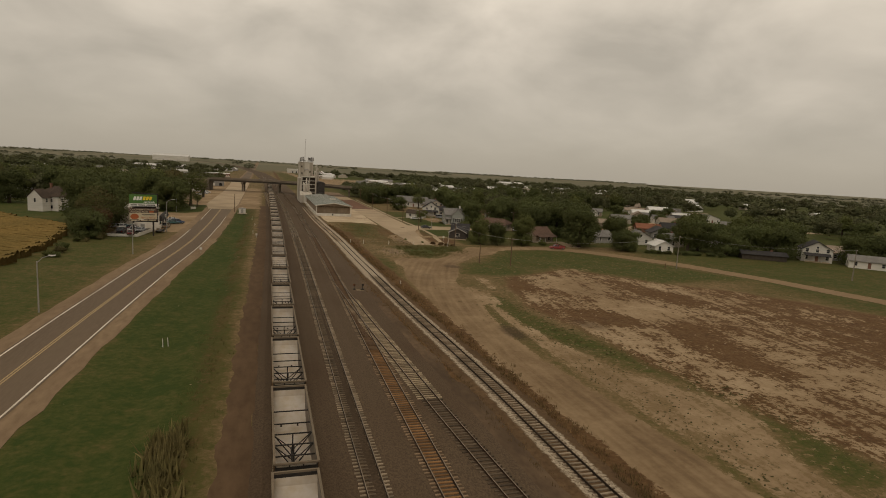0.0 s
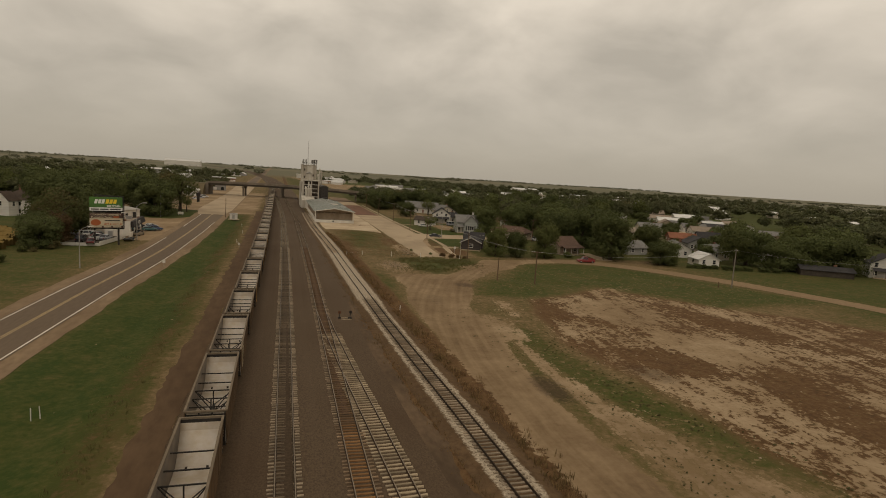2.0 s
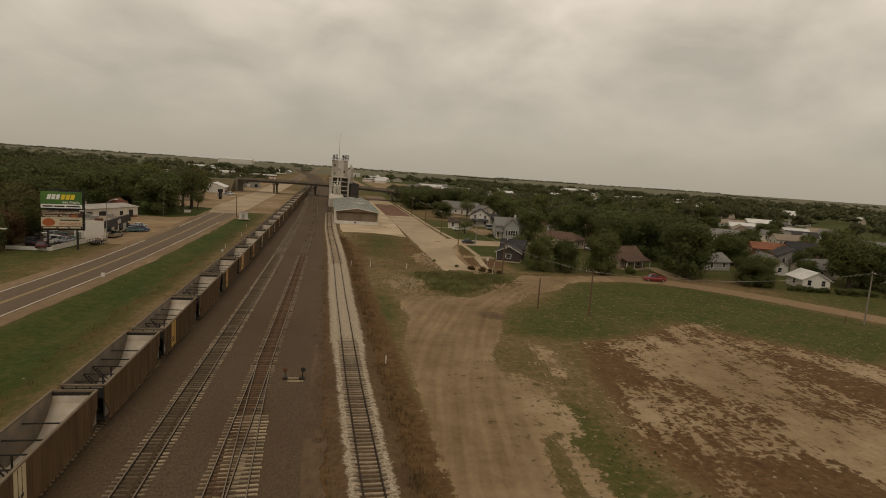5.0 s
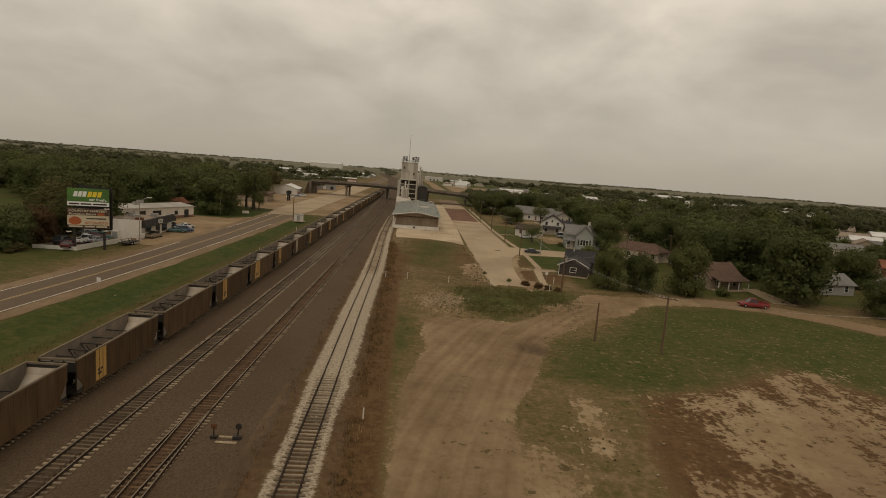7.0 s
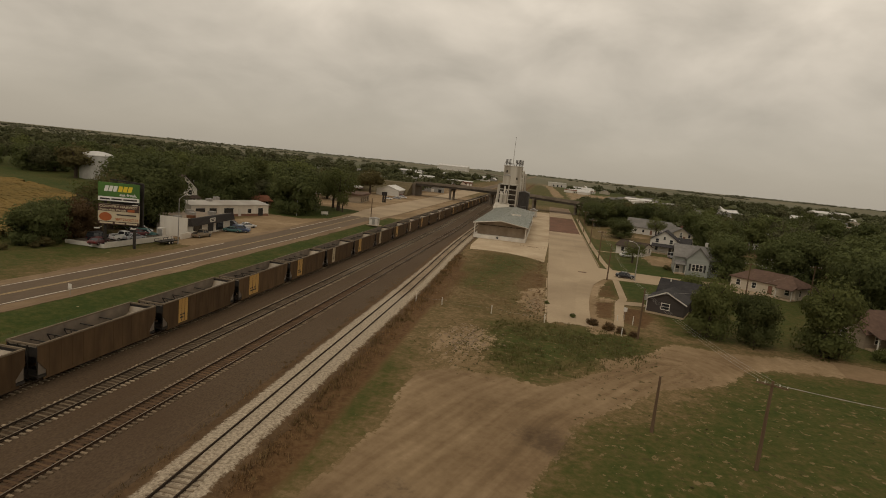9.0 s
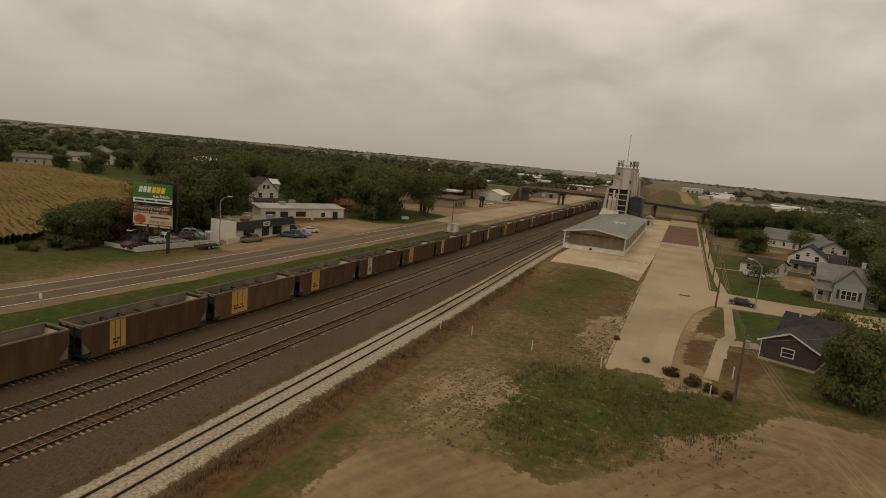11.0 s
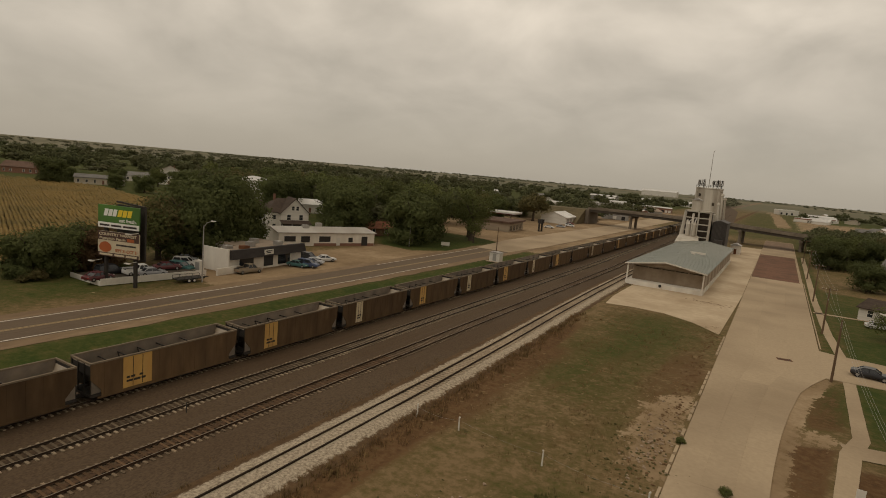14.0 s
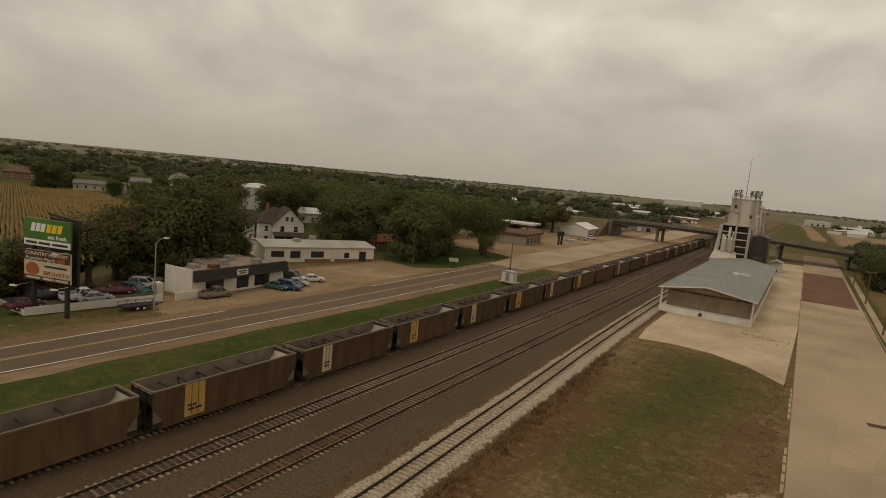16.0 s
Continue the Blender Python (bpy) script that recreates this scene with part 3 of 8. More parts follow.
# ---- railway ----
bm, done = solid("track_bed", "ballast", "dark grey-brown crushed stone ballast under the tracks", "ballast")
prof = [(-2.3, -0.03), (-1.8, 0.05), (-1.2, 0.2), (3.6, 0.2), (4.6, 0.1), (5.6, 0.2), (9.8, 0.2), (10.6, 0.1), (11.3, 0.2), (15.6, 0.2), (17.2, 0.06), (20.0, 0.0)]
rows = []
for y in [-300, -100] + list(range(0, 300, 4)) + [340, 400, 500, 700, 1100, 1800, 3000]:
    row = []
    for i, (x, z) in enumerate(prof):
        x += (0.5 * noise.noise((y * 0.11, i, 0)) if i in (0, len(prof) - 1) else 0) + (2.5 * float(lerp(y, [36, 100], [1, 0])) if i >= 9 else 0)
        row.append(bm.verts.new((x + drift(y), y, z)))
    rows.append(row)
for a, b in zip(rows, rows[1:]):
    for i in range(len(prof) - 1):
        bm.faces.new((a[i], a[i + 1], b[i + 1], b[i]))
done()
spur_at = lambda y: float(lerp(y, [p[1] for p in SPUR], [p[0] for p in SPUR]))
bm, done = solid("service_strip", "cinder", "dark brown packed dirt between the tracks and the siding", "dirt strip")
strip(bm, [((15.0 + spur_at(y) - 3.6) / 2 + (1.1 if y < 60 else 0), y, (spur_at(y) - 3.6 - 15.0) / 2) for y in [-60, 0] + list(range(30, 300, 3))], 0.03, 0.7, 0.6, 0.8)
done()


def stone_bed_material():
    """Pale stone that thins out into brown dirt away from the rails."""
    m = mat("stone_bed", (0.08, 0.048, 0.0235), (0.128, 0.078, 0.039), 1.6, 1.0, c3=(0.07, 0.043, 0.021), scale3=0.2, bump=0.3, coords="World")
    N, L = m.node_tree.nodes, m.node_tree.links
    b = N["Principled BSDF"]
    soil = b.inputs["Base Color"].links[0].from_socket
    pos = N.new("ShaderNodeNewGeometry").outputs["Position"]

    def tex(scale, detail, rough=0.65):
        n = N.new("ShaderNodeTexNoise")
        n.inputs["Scale"].default_value, n.inputs["Detail"].default_value, n.inputs["Roughness"].default_value = scale, detail, rough
        L.new(pos, n.inputs["Vector"])
        return n.outputs["Fac"]

    def ramp(v, lo, hi):
        n = N.new("ShaderNodeMapRange")
        n.inputs["From Min"].default_value, n.inputs["From Max"].default_value = lo, hi
        L.new(v, n.inputs["Value"])
        return n.outputs[0]

    def calc(op, a, c):
        n = N.new("ShaderNodeMath")
        n.operation = op
        for q, v in enumerate((a, c)):
            if isinstance(v, float):
                n.inputs[q].default_value = v
            else:
                L.new(v, n.inputs[q])
        return n.outputs[0]

    stone = N.new("ShaderNodeMix"); stone.data_type = "RGBA"
    stone.inputs[6].default_value, stone.inputs[7].default_value = (0.20, 0.155, 0.105, 1), (0.44, 0.365, 0.265, 1)
    L.new(ramp(tex(4.0, 4), 0.35, 0.65), stone.inputs[0])
    a = N.new("ShaderNodeAttribute")
    a.attribute_name = "stone"
    amount = calc("ADD", a.outputs["Fac"], calc("ADD", calc("MULTIPLY", calc("SUBTRACT", tex(2.6, 6, 0.75), 0.5), 1.5), calc("MULTIPLY", calc("SUBTRACT", tex(0.5, 3), 0.5), 0.7)))
    out = N.new("ShaderNodeMix"); out.data_type = "RGBA"
    L.new(ramp(amount, 0.35, 0.62), out.inputs[0]); L.new(soil, out.inputs[6]); L.new(stone.outputs[2], out.inputs[7])
    L.new(out.outputs[2], b.inputs["Base Color"])
    return m


M["stone_bed"] = stone_bed_material()
verts, faces, stone_v = [], [], []
offs = [-3.2, -2.4, -2.0, -1.6, -1.2, -0.7, 0.0, 0.7, 1.2, 1.6, 2.0, 2.4, 3.2]
bed_y = [-60, -20, 10] + list(np.arange(20, 325, 1.5))
for r, y in enumerate(bed_y):
    pale = float(lerp(y, [116, 128, 190, 300, 322], [0.0, 1.0, 1.0, 0.8, 0.2]))
    mid_ = float(lerp(y, [120, 190, 235], [0, 0.15, 0.5]))
    for o_ in offs:
        e_ = abs(o_) == 3.2
        verts.append((spur_at(y) + o_ + (0.35 * noise.noise((y * 0.9, o_, 5.0)) if e_ else 0), y, 0.0 if e_ else 0.1 if abs(o_) > 2.1 else 0.19 + 0.1 * (float(lerp(y, [125, 129, 184, 189], [0, 1, 1, 0])) if abs(o_) < 1.9 else 0)))
        d_ = abs(o_ - mid_)
        full = float(lerp(d_, [0, 1.5, 2.2, 2.9], [1.0, 1.0, 0.45, -0.3]))
        dim = float(lerp(abs(o_), [0, 0.8, 1.25, 1.7, 2.3], [0.22, 0.25, 0.8, 0.55, -0.2]))
        stone_v.append(pale * full + (1 - pale) * dim)
    if r:
        k_, n_ = r * len(offs), len(offs)
        faces += [(k_ - n_ + i, k_ - n_ + i + 1, k_ + i + 1, k_ + i) for i in range(n_ - 1)]
bed_me = bpy.data.meshes.new("spur_bed")
bed_me.from_pydata(verts, [], faces)
bed_me.attributes.new("stone", "FLOAT", "POINT").data.foreach_set("value", stone_v)
bed_me.materials.append(M["stone_bed"])
tagged(new("spur_bed", bed_me), "pale crushed stone bed of the siding, thinning into brown dirt", "gravel", kind="structure")
bm, done = solid("service_track", "side_dirt", "bare brown dirt strip along the foot of the ballast", "dirt strip")
strip(bm, [(-3.5 + drift(y), y, 1.5) for y in [-60, 0] + list(range(20, 330, 4))], 0.0, 0.7, 1.0, 0.6)
done()
# shade along each rail, painted as a thin dark strip
for x_line in (X_A - 0.755, X_A + 0.755, X_B - 0.755, X_B + 0.755, X_TRAIN - 0.755, X_TRAIN + 0.755):
    bm, done = solid("rail_grime", "rail_shade", "dark strip on ties and stone, painted shade beside a rail", "ballast")
    strip(bm, [(x_line + drift(y), y, 0.09) for y in range(-20, 300, 5)], 0.286, 0.05, 0.5, 3.0)
    done()
bm, done = solid("oil_stain", "oily", "dark oily ballast between the main rails", "ballast")
strip(bm, [(X_A + drift(y), y, 0.3) for y in range(-20, 300, 5)], 0.262, 0.25, 0.3, 4.0)
strip(bm, [(X_A + 0.28 + drift(y), y, float(lerp(y, [60, 112], [0.34, 0.05]))) for y in range(-20, 115, 5)], 0.282, 0.12, 0.4, 3.0)
done()
bm, done = solid("rust_stain", "rusty_stone", "rust-brown ballast between the rails of the neighbouring track", "ballast")
strip(bm, [(X_B + drift(y), y, 0.3) for y in range(76, 300, 5)], 0.262, 0.3, 0.3, 4.0)
done()

def rail_mesh(pts, off):
    bm = bmesh.new()
    shape = [(-0.08, 0), (0.08, 0), (0.025, 0.03), (0.025, 0.12), (0.044, 0.13), (0.044, 0.18), (-0.044, 0.18), (-0.044, 0.13), (-0.025, 0.12), (-0.025, 0.03)]
    rings = []
    for i, (x, y) in enumerate(pts):
        a, b = pts[max(0, i - 1)], pts[min(len(pts) - 1, i + 1)]
        t = Vector((b[0] - a[0], b[1] - a[1], 0)).normalized()
        nrm = Vector((t.y, -t.x, 0))
        rings.append([Vector((x, y, 0.27)) + nrm * (off + u) + Vector((0, 0, v)) for u, v in shape])
    loft(bm, rings)
    return bm


def fine_line(pts, step=3.0):
    out = []
    for (x0, y0), (x1, y1) in zip(pts, pts[1:]):
        n = max(1, int(abs(y1 - y0) / step)) if abs(y1 - y0) < 120 else 1
        out += [(x0 + (x1 - x0) * i / n, y0 + (y1 - y0) * i / n) for i in range(n)]
    return out + [pts[-1]]


tie_meshes = {}
TIE_MIDDLE = {"tie_wood": "tie_rust", "tie_brown": "tie_mid", "tie_concrete": "tie_oiled"}


def tie_mesh(material, length):
    key = (material, length)
    if key not in tie_meshes:
        bm = bmesh.new()
        h = length / 2
        loft(bm, [[(x, -0.115, z), (x, 0.115, z), (x, 0.1, z + 0.13), (x, -0.1, z + 0.13)] for x, z in ((-h, 0), (-h + 0.6, 0), (h - 0.6, 0), (h, 0))])
        me_ = mesh_of("tie", bm, material)
        if material in TIE_MIDDLE:
            me_.materials.append(M[TIE_MIDDLE[material]])
            for p_ in me_.polygons:
                p_.material_index = 1 if abs(p_.center.x) < 0.6 else 0
        tie_meshes[key] = me_
    return tie_meshes[key]


TIE_JOBS = []


def track(label, pts, ties, rails, near, far, spacing=0.56, length=2.6):
    t = thing("railway_track", Matrix(), label, "railway track", "railway tracks")
    line = fine_line(pts)
    for off in (-0.755, 0.755):
        r_ = part("rail", rail_mesh(line, off), rails, t)
        if pts is not SPUR:
            # the running surface, worn bright by wheels; its sky sheen is put into the colour
            r_.data.materials.append(M["rail_head"])
            for p_ in r_.data.polygons:
                p_.material_index = 1 if p_.normal.z > 0.9 and p_.center.z > 0.44 else 0
    TIE_JOBS.append((t, pts, ties, near, far, spacing, length))
    return t


straight = lambda x: [(x + drift(y), y) for y in [-250, 0, 40, 75, 110, 150, 190, 300, 900]]
track("steel track on pale concrete ties under the coal train", straight(X_TRAIN), "tie_concrete", "rail", (120, 260), (-20, 470))
track("steel main track on pale ties in dark ballast", straight(X_A), "tie_concrete", "rail", (35, 195), (-20, 470))
track("rusty track on orange-brown ties in dark ballast", straight(X_B), "tie_wood", "rail_rust", (35, 74), (-20, 74))
TIE_JOBS.append((TIE_JOBS[-1][0], straight(X_B), "tie_brown", (74, 195), (74, 470), 0.56, 2.6))
track("branch track that curves out of the neighbouring track at a switch", BRANCH, "tie_grey", "rail_rust", (56, 104), (56, 104), 0.6, 2.9)
TIE_JOBS.append((TIE_JOBS[-1][0], BRANCH, "tie_dim", (24, 56), (-10, 56), 0.6, 2.5))
track("siding with weathered grey ties, partly buried in pale gravel", SPUR, "tie_spur", "rail", (35, 128), (-20, 330), 0.62, 2.5)

# ---- coal train ----
M["car_wall_in"] = mat("car_wall_in", (0.1326, 0.1104, 0.085), (0.1938, 0.1584, 0.119), 0.8, 0.7, 0.2, c3=(0.2448, 0.192, 0.1403), scale3=0.4, vary=0.15)
PITCH, LEN = 16.15, 15.1
HALF, FLOOR, TOP = 1.58, 1.3, 3.98


def wheel_mesh():
    bm = bmesh.new()
    ring = lambda x, r: [(x, r * math.cos(a), r * math.sin(a)) for a in (2 * math.pi * i / 14 for i in range(14))]
    loft(bm, [ring(-0.07, 0.3), ring(-0.07, 0.46), ring(0.05, 0.455), ring(0.075, 0.5), ring(0.085, 0.49), ring(0.085, 0.3)])
    return mesh_of("wheel", bm, "rail")


WHEEL = wheel_mesh()


def coal_car(panel, width):
    car = thing("coal_car", Matrix(), "", "rail car", "cars of the coal train")
    bm = bmesh.new()
    for s in (-1, 1):
        box(bm, s * HALF - 0.03, s * HALF + 0.03, 0.9, LEN - 0.9, 0.86, TOP)
        loft(bm, [[(s * HALF + o, 0.9, 1.55), (s * HALF + o, 0.9, TOP), (s * HALF + o, 0.0, TOP), (s * HALF + o, 0.0, 2.6)] for o in (-0.03, 0.03)])
        loft(bm, [[(s * HALF + o, LEN - 0.9, 1.55), (s * HALF + o, LEN - 0.9, TOP), (s * HALF + o, LEN, TOP), (s * HALF + o, LEN, 2.6)] for o in (-0.03, 0.03)])
        for i in range(11):
            y = 1.2 + i * 1.27
            box(bm, s * HALF - 0.04 * (s < 0) - 0.005, s * HALF + 0.04 * (s > 0) + 0.005, y - 0.035, y + 0.035, 1.05, TOP - 0.05)
        box(bm, s * HALF - 0.06, s * HALF + 0.06, 0.6, LEN - 0.6, 0.8, 0.94)
    part("body", bm, "car_brown", car)
    bm = bmesh.new()
    for s in (-1, 1):
        box(bm, s * HALF - 0.09, s * HALF + 0.09, 0, LEN, TOP, TOP + 0.13)
    for y in (0.05, LEN - 0.05):
        box(bm, -HALF + 0.09, HALF - 0.09, y - 0.08, y + 0.08, TOP - 0.04, TOP + 0.12)
    part("top_chord", bm, "car_chord", car, "pale steel rim")
    # dark tapered boxes added to stand in for the shade under the car
    for y0 in (4.0, 7.7):
        bm = bmesh.new()
        loft(bm, [[(-x, y0 + a, z), (x, y0 + a, z), (x, y0 + 3.4 - a, z), (-x, y0 + 3.4 - a, z)] for x, a, z in ((1.5, 0.0, 1.25), (1.3, 0.7, 0.5))])
        part("hopper", bm, "steel_dark", car, "dark hopper added under the body in place of its shade")
    bm = bmesh.new()
    prof_ = [(0.08, TOP - 0.1), (0.3, 3.1), (1.6, 1.9), (2.7, FLOOR), (LEN / 2 - 0.6, FLOOR), (LEN / 2, FLOOR + 0.5), (LEN / 2 + 0.6, FLOOR), (LEN - 2.7, FLOOR), (LEN - 1.6, 1.9), (LEN - 0.3, 3.1), (LEN - 0.08, TOP - 0.1)]
    loft(bm, [[(-HALF + 0.04, y, z - 0.06), (HALF - 0.04, y, z - 0.06), (HALF - 0.04, y, z), (-HALF + 0.04, y, z)] for y, z in prof_])
    part("lining", bm, "car_inside", car, "dusty pale grey sloping floor")
    bm = bmesh.new()
    for s in (-1, 1):
        box(bm, s * (HALF - 0.04) - 0.005, s * (HALF - 0.04) + 0.005, 0.1, LEN - 0.1, FLOOR, TOP - 0.02)
    part("inner_wall", bm, "car_wall_in", car, "dull grey inner walls")
    for y, low in ((2.3, 0), (4.1, 1), (6.0, 1), (LEN / 2 + 0.4, 0), (LEN - 4.6, 0)):
        bm = bmesh.new()
        bar(bm, (-HALF, y, 3.45), (HALF, y, 3.45), 0.09, 0.09)
        brace = part("cross_brace", bm, "steel_dark", car)
        if low:
            for s in (-1, 1):
                bm = bmesh.new(); bar(bm, (s * HALF * 0.95, y, 3.4), (s * 0.12, y, FLOOR + 0.25), 0.08, 0.08); part("strut", bm, "steel_dark", brace)
                bm = bmesh.new(); bar(bm, (s * HALF * 0.95, y + 0.8, 3.0), (s * 0.12, y - 0.1, FLOOR + 0.9), 0.06, 0.06); part("strut", bm, "steel_dark", brace)
            bm = bmesh.new(); bar(bm, (0, y, FLOOR), (0, y, 3.45), 0.1, 0.1); part("prop", bm, "steel_dark", brace)
    bm = bmesh.new()
    bar(bm, (0, 2.6, FLOOR + 0.45), (0, LEN / 2 - 0.8, FLOOR + 0.45), 0.24, 0.3)
    part("centre_sill", bm, "steel_dark", car)
    for y, d in ((0, 1), (LEN, -1)):
        bm = bmesh.new()
        box(bm, -HALF + 0.03, HALF - 0.03, min(y + d * 0.1, y + d * 0.14), max(y + d * 0.1, y + d * 0.14), 2.9, TOP - 0.05)
        loft(bm, [[(x, y + d * 0.12, 2.9), (x, y + d * 0.16, 2.9), (x, y + d * 1.5, 1.75), (x, y + d * 1.46, 1.7)] for x in (-HALF + 0.03, HALF - 0.03)])
        box(bm, -HALF, HALF, min(y, y + d * 1.2), max(y, y + d * 1.2), 1.0, 1.2)
        for x in (-HALF + 0.1, -0.5, 0.5, HALF - 0.1):
            bar(bm, (x, y + d * 0.06, 1.15), (x, y + d * 0.06, TOP), 0.1, 0.08)
        part("end_frame", bm, "steel_dark", car, "dark end frame with posts")
        for k in range(6):
            bm = bmesh.new()
            bar(bm, (-d * HALF * 0.98, y - d * 0.05, 1.35 + k * 0.42), (-d * (HALF - 0.5), y - d * 0.05, 1.35 + k * 0.42), 0.035, 0.035)
            part("rung", bm, "steel_dark", car)
        bm = bmesh.new()
        box(bm, -0.14, 0.14, min(y - d * 0.55, y + d * 0.4), max(y - d * 0.55, y + d * 0.4), 0.72, 0.98)
        part("coupler", bm, "steel_dark", car)
        yc = y + d * 2.0
        truck = bmesh.new()
        for s in (-1, 1):
            loft(truck, [[(s * 0.98 + o, yc - 1.15, 0.82), (s * 0.98 + o, yc - 0.5, 0.6), (s * 0.98 + o, yc + 0.5, 0.6), (s * 0.98 + o, yc + 1.15, 0.82), (s * 0.98 + o, yc + 0.5, 1.02), (s * 0.98 + o, yc - 0.5, 1.02)] for o in (-0.07, 0.07)])
        box(truck, -0.95, 0.95, yc - 0.2, yc + 0.2, 0.65, 1.0)
        tr = part("truck", truck, "steel_dark", car)
        for yw in (-0.88, 0.88):
            for s in (-1, 1):
                w = new("wheel", WHEEL)
                w.parent = tr
                w.matrix_basis = Matrix.Translation((s * 0.755, yc + yw, 0.94)) @ Matrix.Rotation(0 if s < 0 else math.pi, 4, "Z")
    if panel:
        for s in (-1, 1):
            y0 = 2.8
            bm = bmesh.new()
            box(bm, s * (HALF + 0.045) - 0.012, s * (HALF + 0.045) + 0.012, y0, y0 + width, 1.1, TOP - 0.02)
            pn = part("side_panel", bm, panel, car, "faded painted side panel with dark marks")
            bm = bmesh.new()
            for z, segs in ((1.95, ((0.3, 0.62), (0.72, 1.1), (1.5, 1.85))), (1.6, ((0.3, 0.9), (1.0, 1.6), (1.7, 2.1)))):
                for a, b in segs:
                    if b < width - 0.1:
                        box(bm, s * (HALF + 0.06) - 0.006, s * (HALF + 0.06) + 0.006, y0 + a, y0 + b, z, z + 0.2)
            for k in (1, 2):
                yk = y0 + width * k / 3
                box(bm, s * (HALF + 0.06) - 0.006, s * (HALF + 0.06) + 0.006, yk - 0.03, yk + 0.03, 1.2, TOP - 0.1)
            part("mark", bm, "steel_dark", pn)
    return car


LABELS = {"car_yellow": "open coal rail car, brown-grey steel with a yellow side panel", "car_cream": "open coal rail car, brown-grey steel with a pale side panel", None: "plain brown-grey open coal rail car with pale inside"}
protos, order = {}, [("car_yellow", 2.7), (None, 0), ("car_yellow", 1.7), ("car_cream", 1.4), ("car_yellow", 1.9), ("car_yellow", 1.7), ("car_cream", 1.2)]
pattern = [0, 4, 3, 5, 3, 4, 6, 5, 1, 3, 1, 5, 1, 2]
Y_FIRST = 182.6 - 11 * PITCH
for k in range(36):
    kind = order[pattern[(k - 10) % 14]]
    m = Matrix.Translation((X_TRAIN + 0.1 + drift(Y_FIRST + k * PITCH), Y_FIRST + k * PITCH, 0.0))
    if kind not in protos:
        protos[kind] = coal_car(*kind)
        tagged(protos[kind], LABELS[kind[0]])
        protos[kind].matrix_basis = m
    else:
        copy_thing(protos[kind], m)

# ---- switch stands and markers by the tracks ----
M["sign_white"] = mat("sign_white", (0.62, 0.58, 0.5), (0.55, 0.5, 0.43), 2.0, 0.6)
M["galv"] = mat("galv", (0.3, 0.28, 0.25), (0.38, 0.35, 0.31), 2.0, 0.55, 0.4)
M["wood_pole"] = mat("wood_pole", (0.1122, 0.072, 0.0425), (0.1632, 0.1056, 0.06375), 1.5, 0.9, stretch=(1, 1, 0.1))
M["rust"] = mat("rust", (0.1632, 0.0672, 0.02975), (0.102, 0.048, 0.0255), 2.0, 0.85)
sw = thing("switch_stand", Matrix.Translation((16.5, 113.2, 0.0)), "dark railway switch stand on pale timbers beside the track", "switch stand", "switch stands")
bm = bmesh.new(); rod(bm, (0, 0, 0.1), (0, 0, 1.15), 0.05); box(bm, -0.25, 0.25, -0.15, 0.15, 0.1, 0.4); part("stand", bm, "steel_dark", sw)
bm = bmesh.new(); box(bm, -0.22, 0.22, -0.02, 0.02, 0.95, 1.35); part("target", bm, "rust", sw)
for yy in (-0.45, 0.45):
    bm = bmesh.new(); box(bm, -1.6, 1.9, yy - 0.14, yy + 0.14, 0.02, 0.14); part("timber", bm, "tie_grey", sw)
sw2 = thing("switch_motor", Matrix.Translation((18.2, 113.5, 0.0)), "small dark switch mechanism with a round target", "switch stand", "switch stands")
bm = bmesh.new(); rod(bm, (0, 0, 0), (0.12, 0, 0.95), 0.06); box(bm, -0.3, 0.3, -0.2, 0.2, 0, 0.3); part("stand", bm, "steel_dark", sw2)
bm = bmesh.new(); rod(bm, (0.12, -0.04, 1.1), (0.12, 0.04, 1.1), 0.26, seg=14); part("target", bm, "steel_dark", sw2)


def post(x, y, h, material, label, r=0.06, cap=None, name="marker_post", group="marker posts"):
    p = thing(name, Matrix.Translation((x, y, -0.05)), label, "post", group)
    bm = bmesh.new(); rod(bm, (0, 0, 0), (rng.uniform(-0.06, 0.06), 0, h), r, r * 0.9); part("post", bm, material, p)
    if cap:
        bm = bmesh.new(); rod(bm, (0, 0, h), (0, 0, h + 0.08), r * 1.25, r * 0.7); part("cap", bm, cap, p)
    return p


for x, y, h in ((25.7, 184.3, 1.25), (30.1, 184.4, 1.25), (38.4, 183.4, 1.3), (46.9, 182.6, 1.3), (61.2, 189.2, 1.4), (58.5, 181.2, 1.2), (58.9, 190.6, 0.9)):
    post(x, y, h, "sign_white", "white-painted pipe post in weedy grass", 0.07, "sign_white")
for x, y in ((-14.4, 79.0), (-13.8, 79.4)):
    post(x, y, 1.2, "sign_white", "short white marker post in the grass verge", 0.05)
for x, y in ((-5.0, 230.0), (-6.5, 252.0), (-5.2, 205)):
    post(x, y, 1.1, "sign_white", "white marker post beside the railway", 0.06)
def sign(x, y, h, w, label, material="sign_white"):
    s_ = thing("road_sign", Matrix.Translation((x, y, -0.05)), label, "sign", "small roadside signs")
    bm = bmesh.new(); rod(bm, (0, 0, 0), (0, 0, h), 0.04); part("post", bm, "galv", s_)
    bm = bmesh.new(); box(bm, -w / 2, w / 2, -0.06, -0.03, h - w * 1.2, h); part("plate", bm, material, s_)
    return s_
sign(-17.6, 160.0, 1.7, 0.6, "small white road sign on a post in the verge")
sign(-3.9, 193.4, 1.5, 0.5, "small white track sign on a post")
sign(60.2, 192.0, 2.2, 0.6, "triangular sign plate on a leaning thin post")

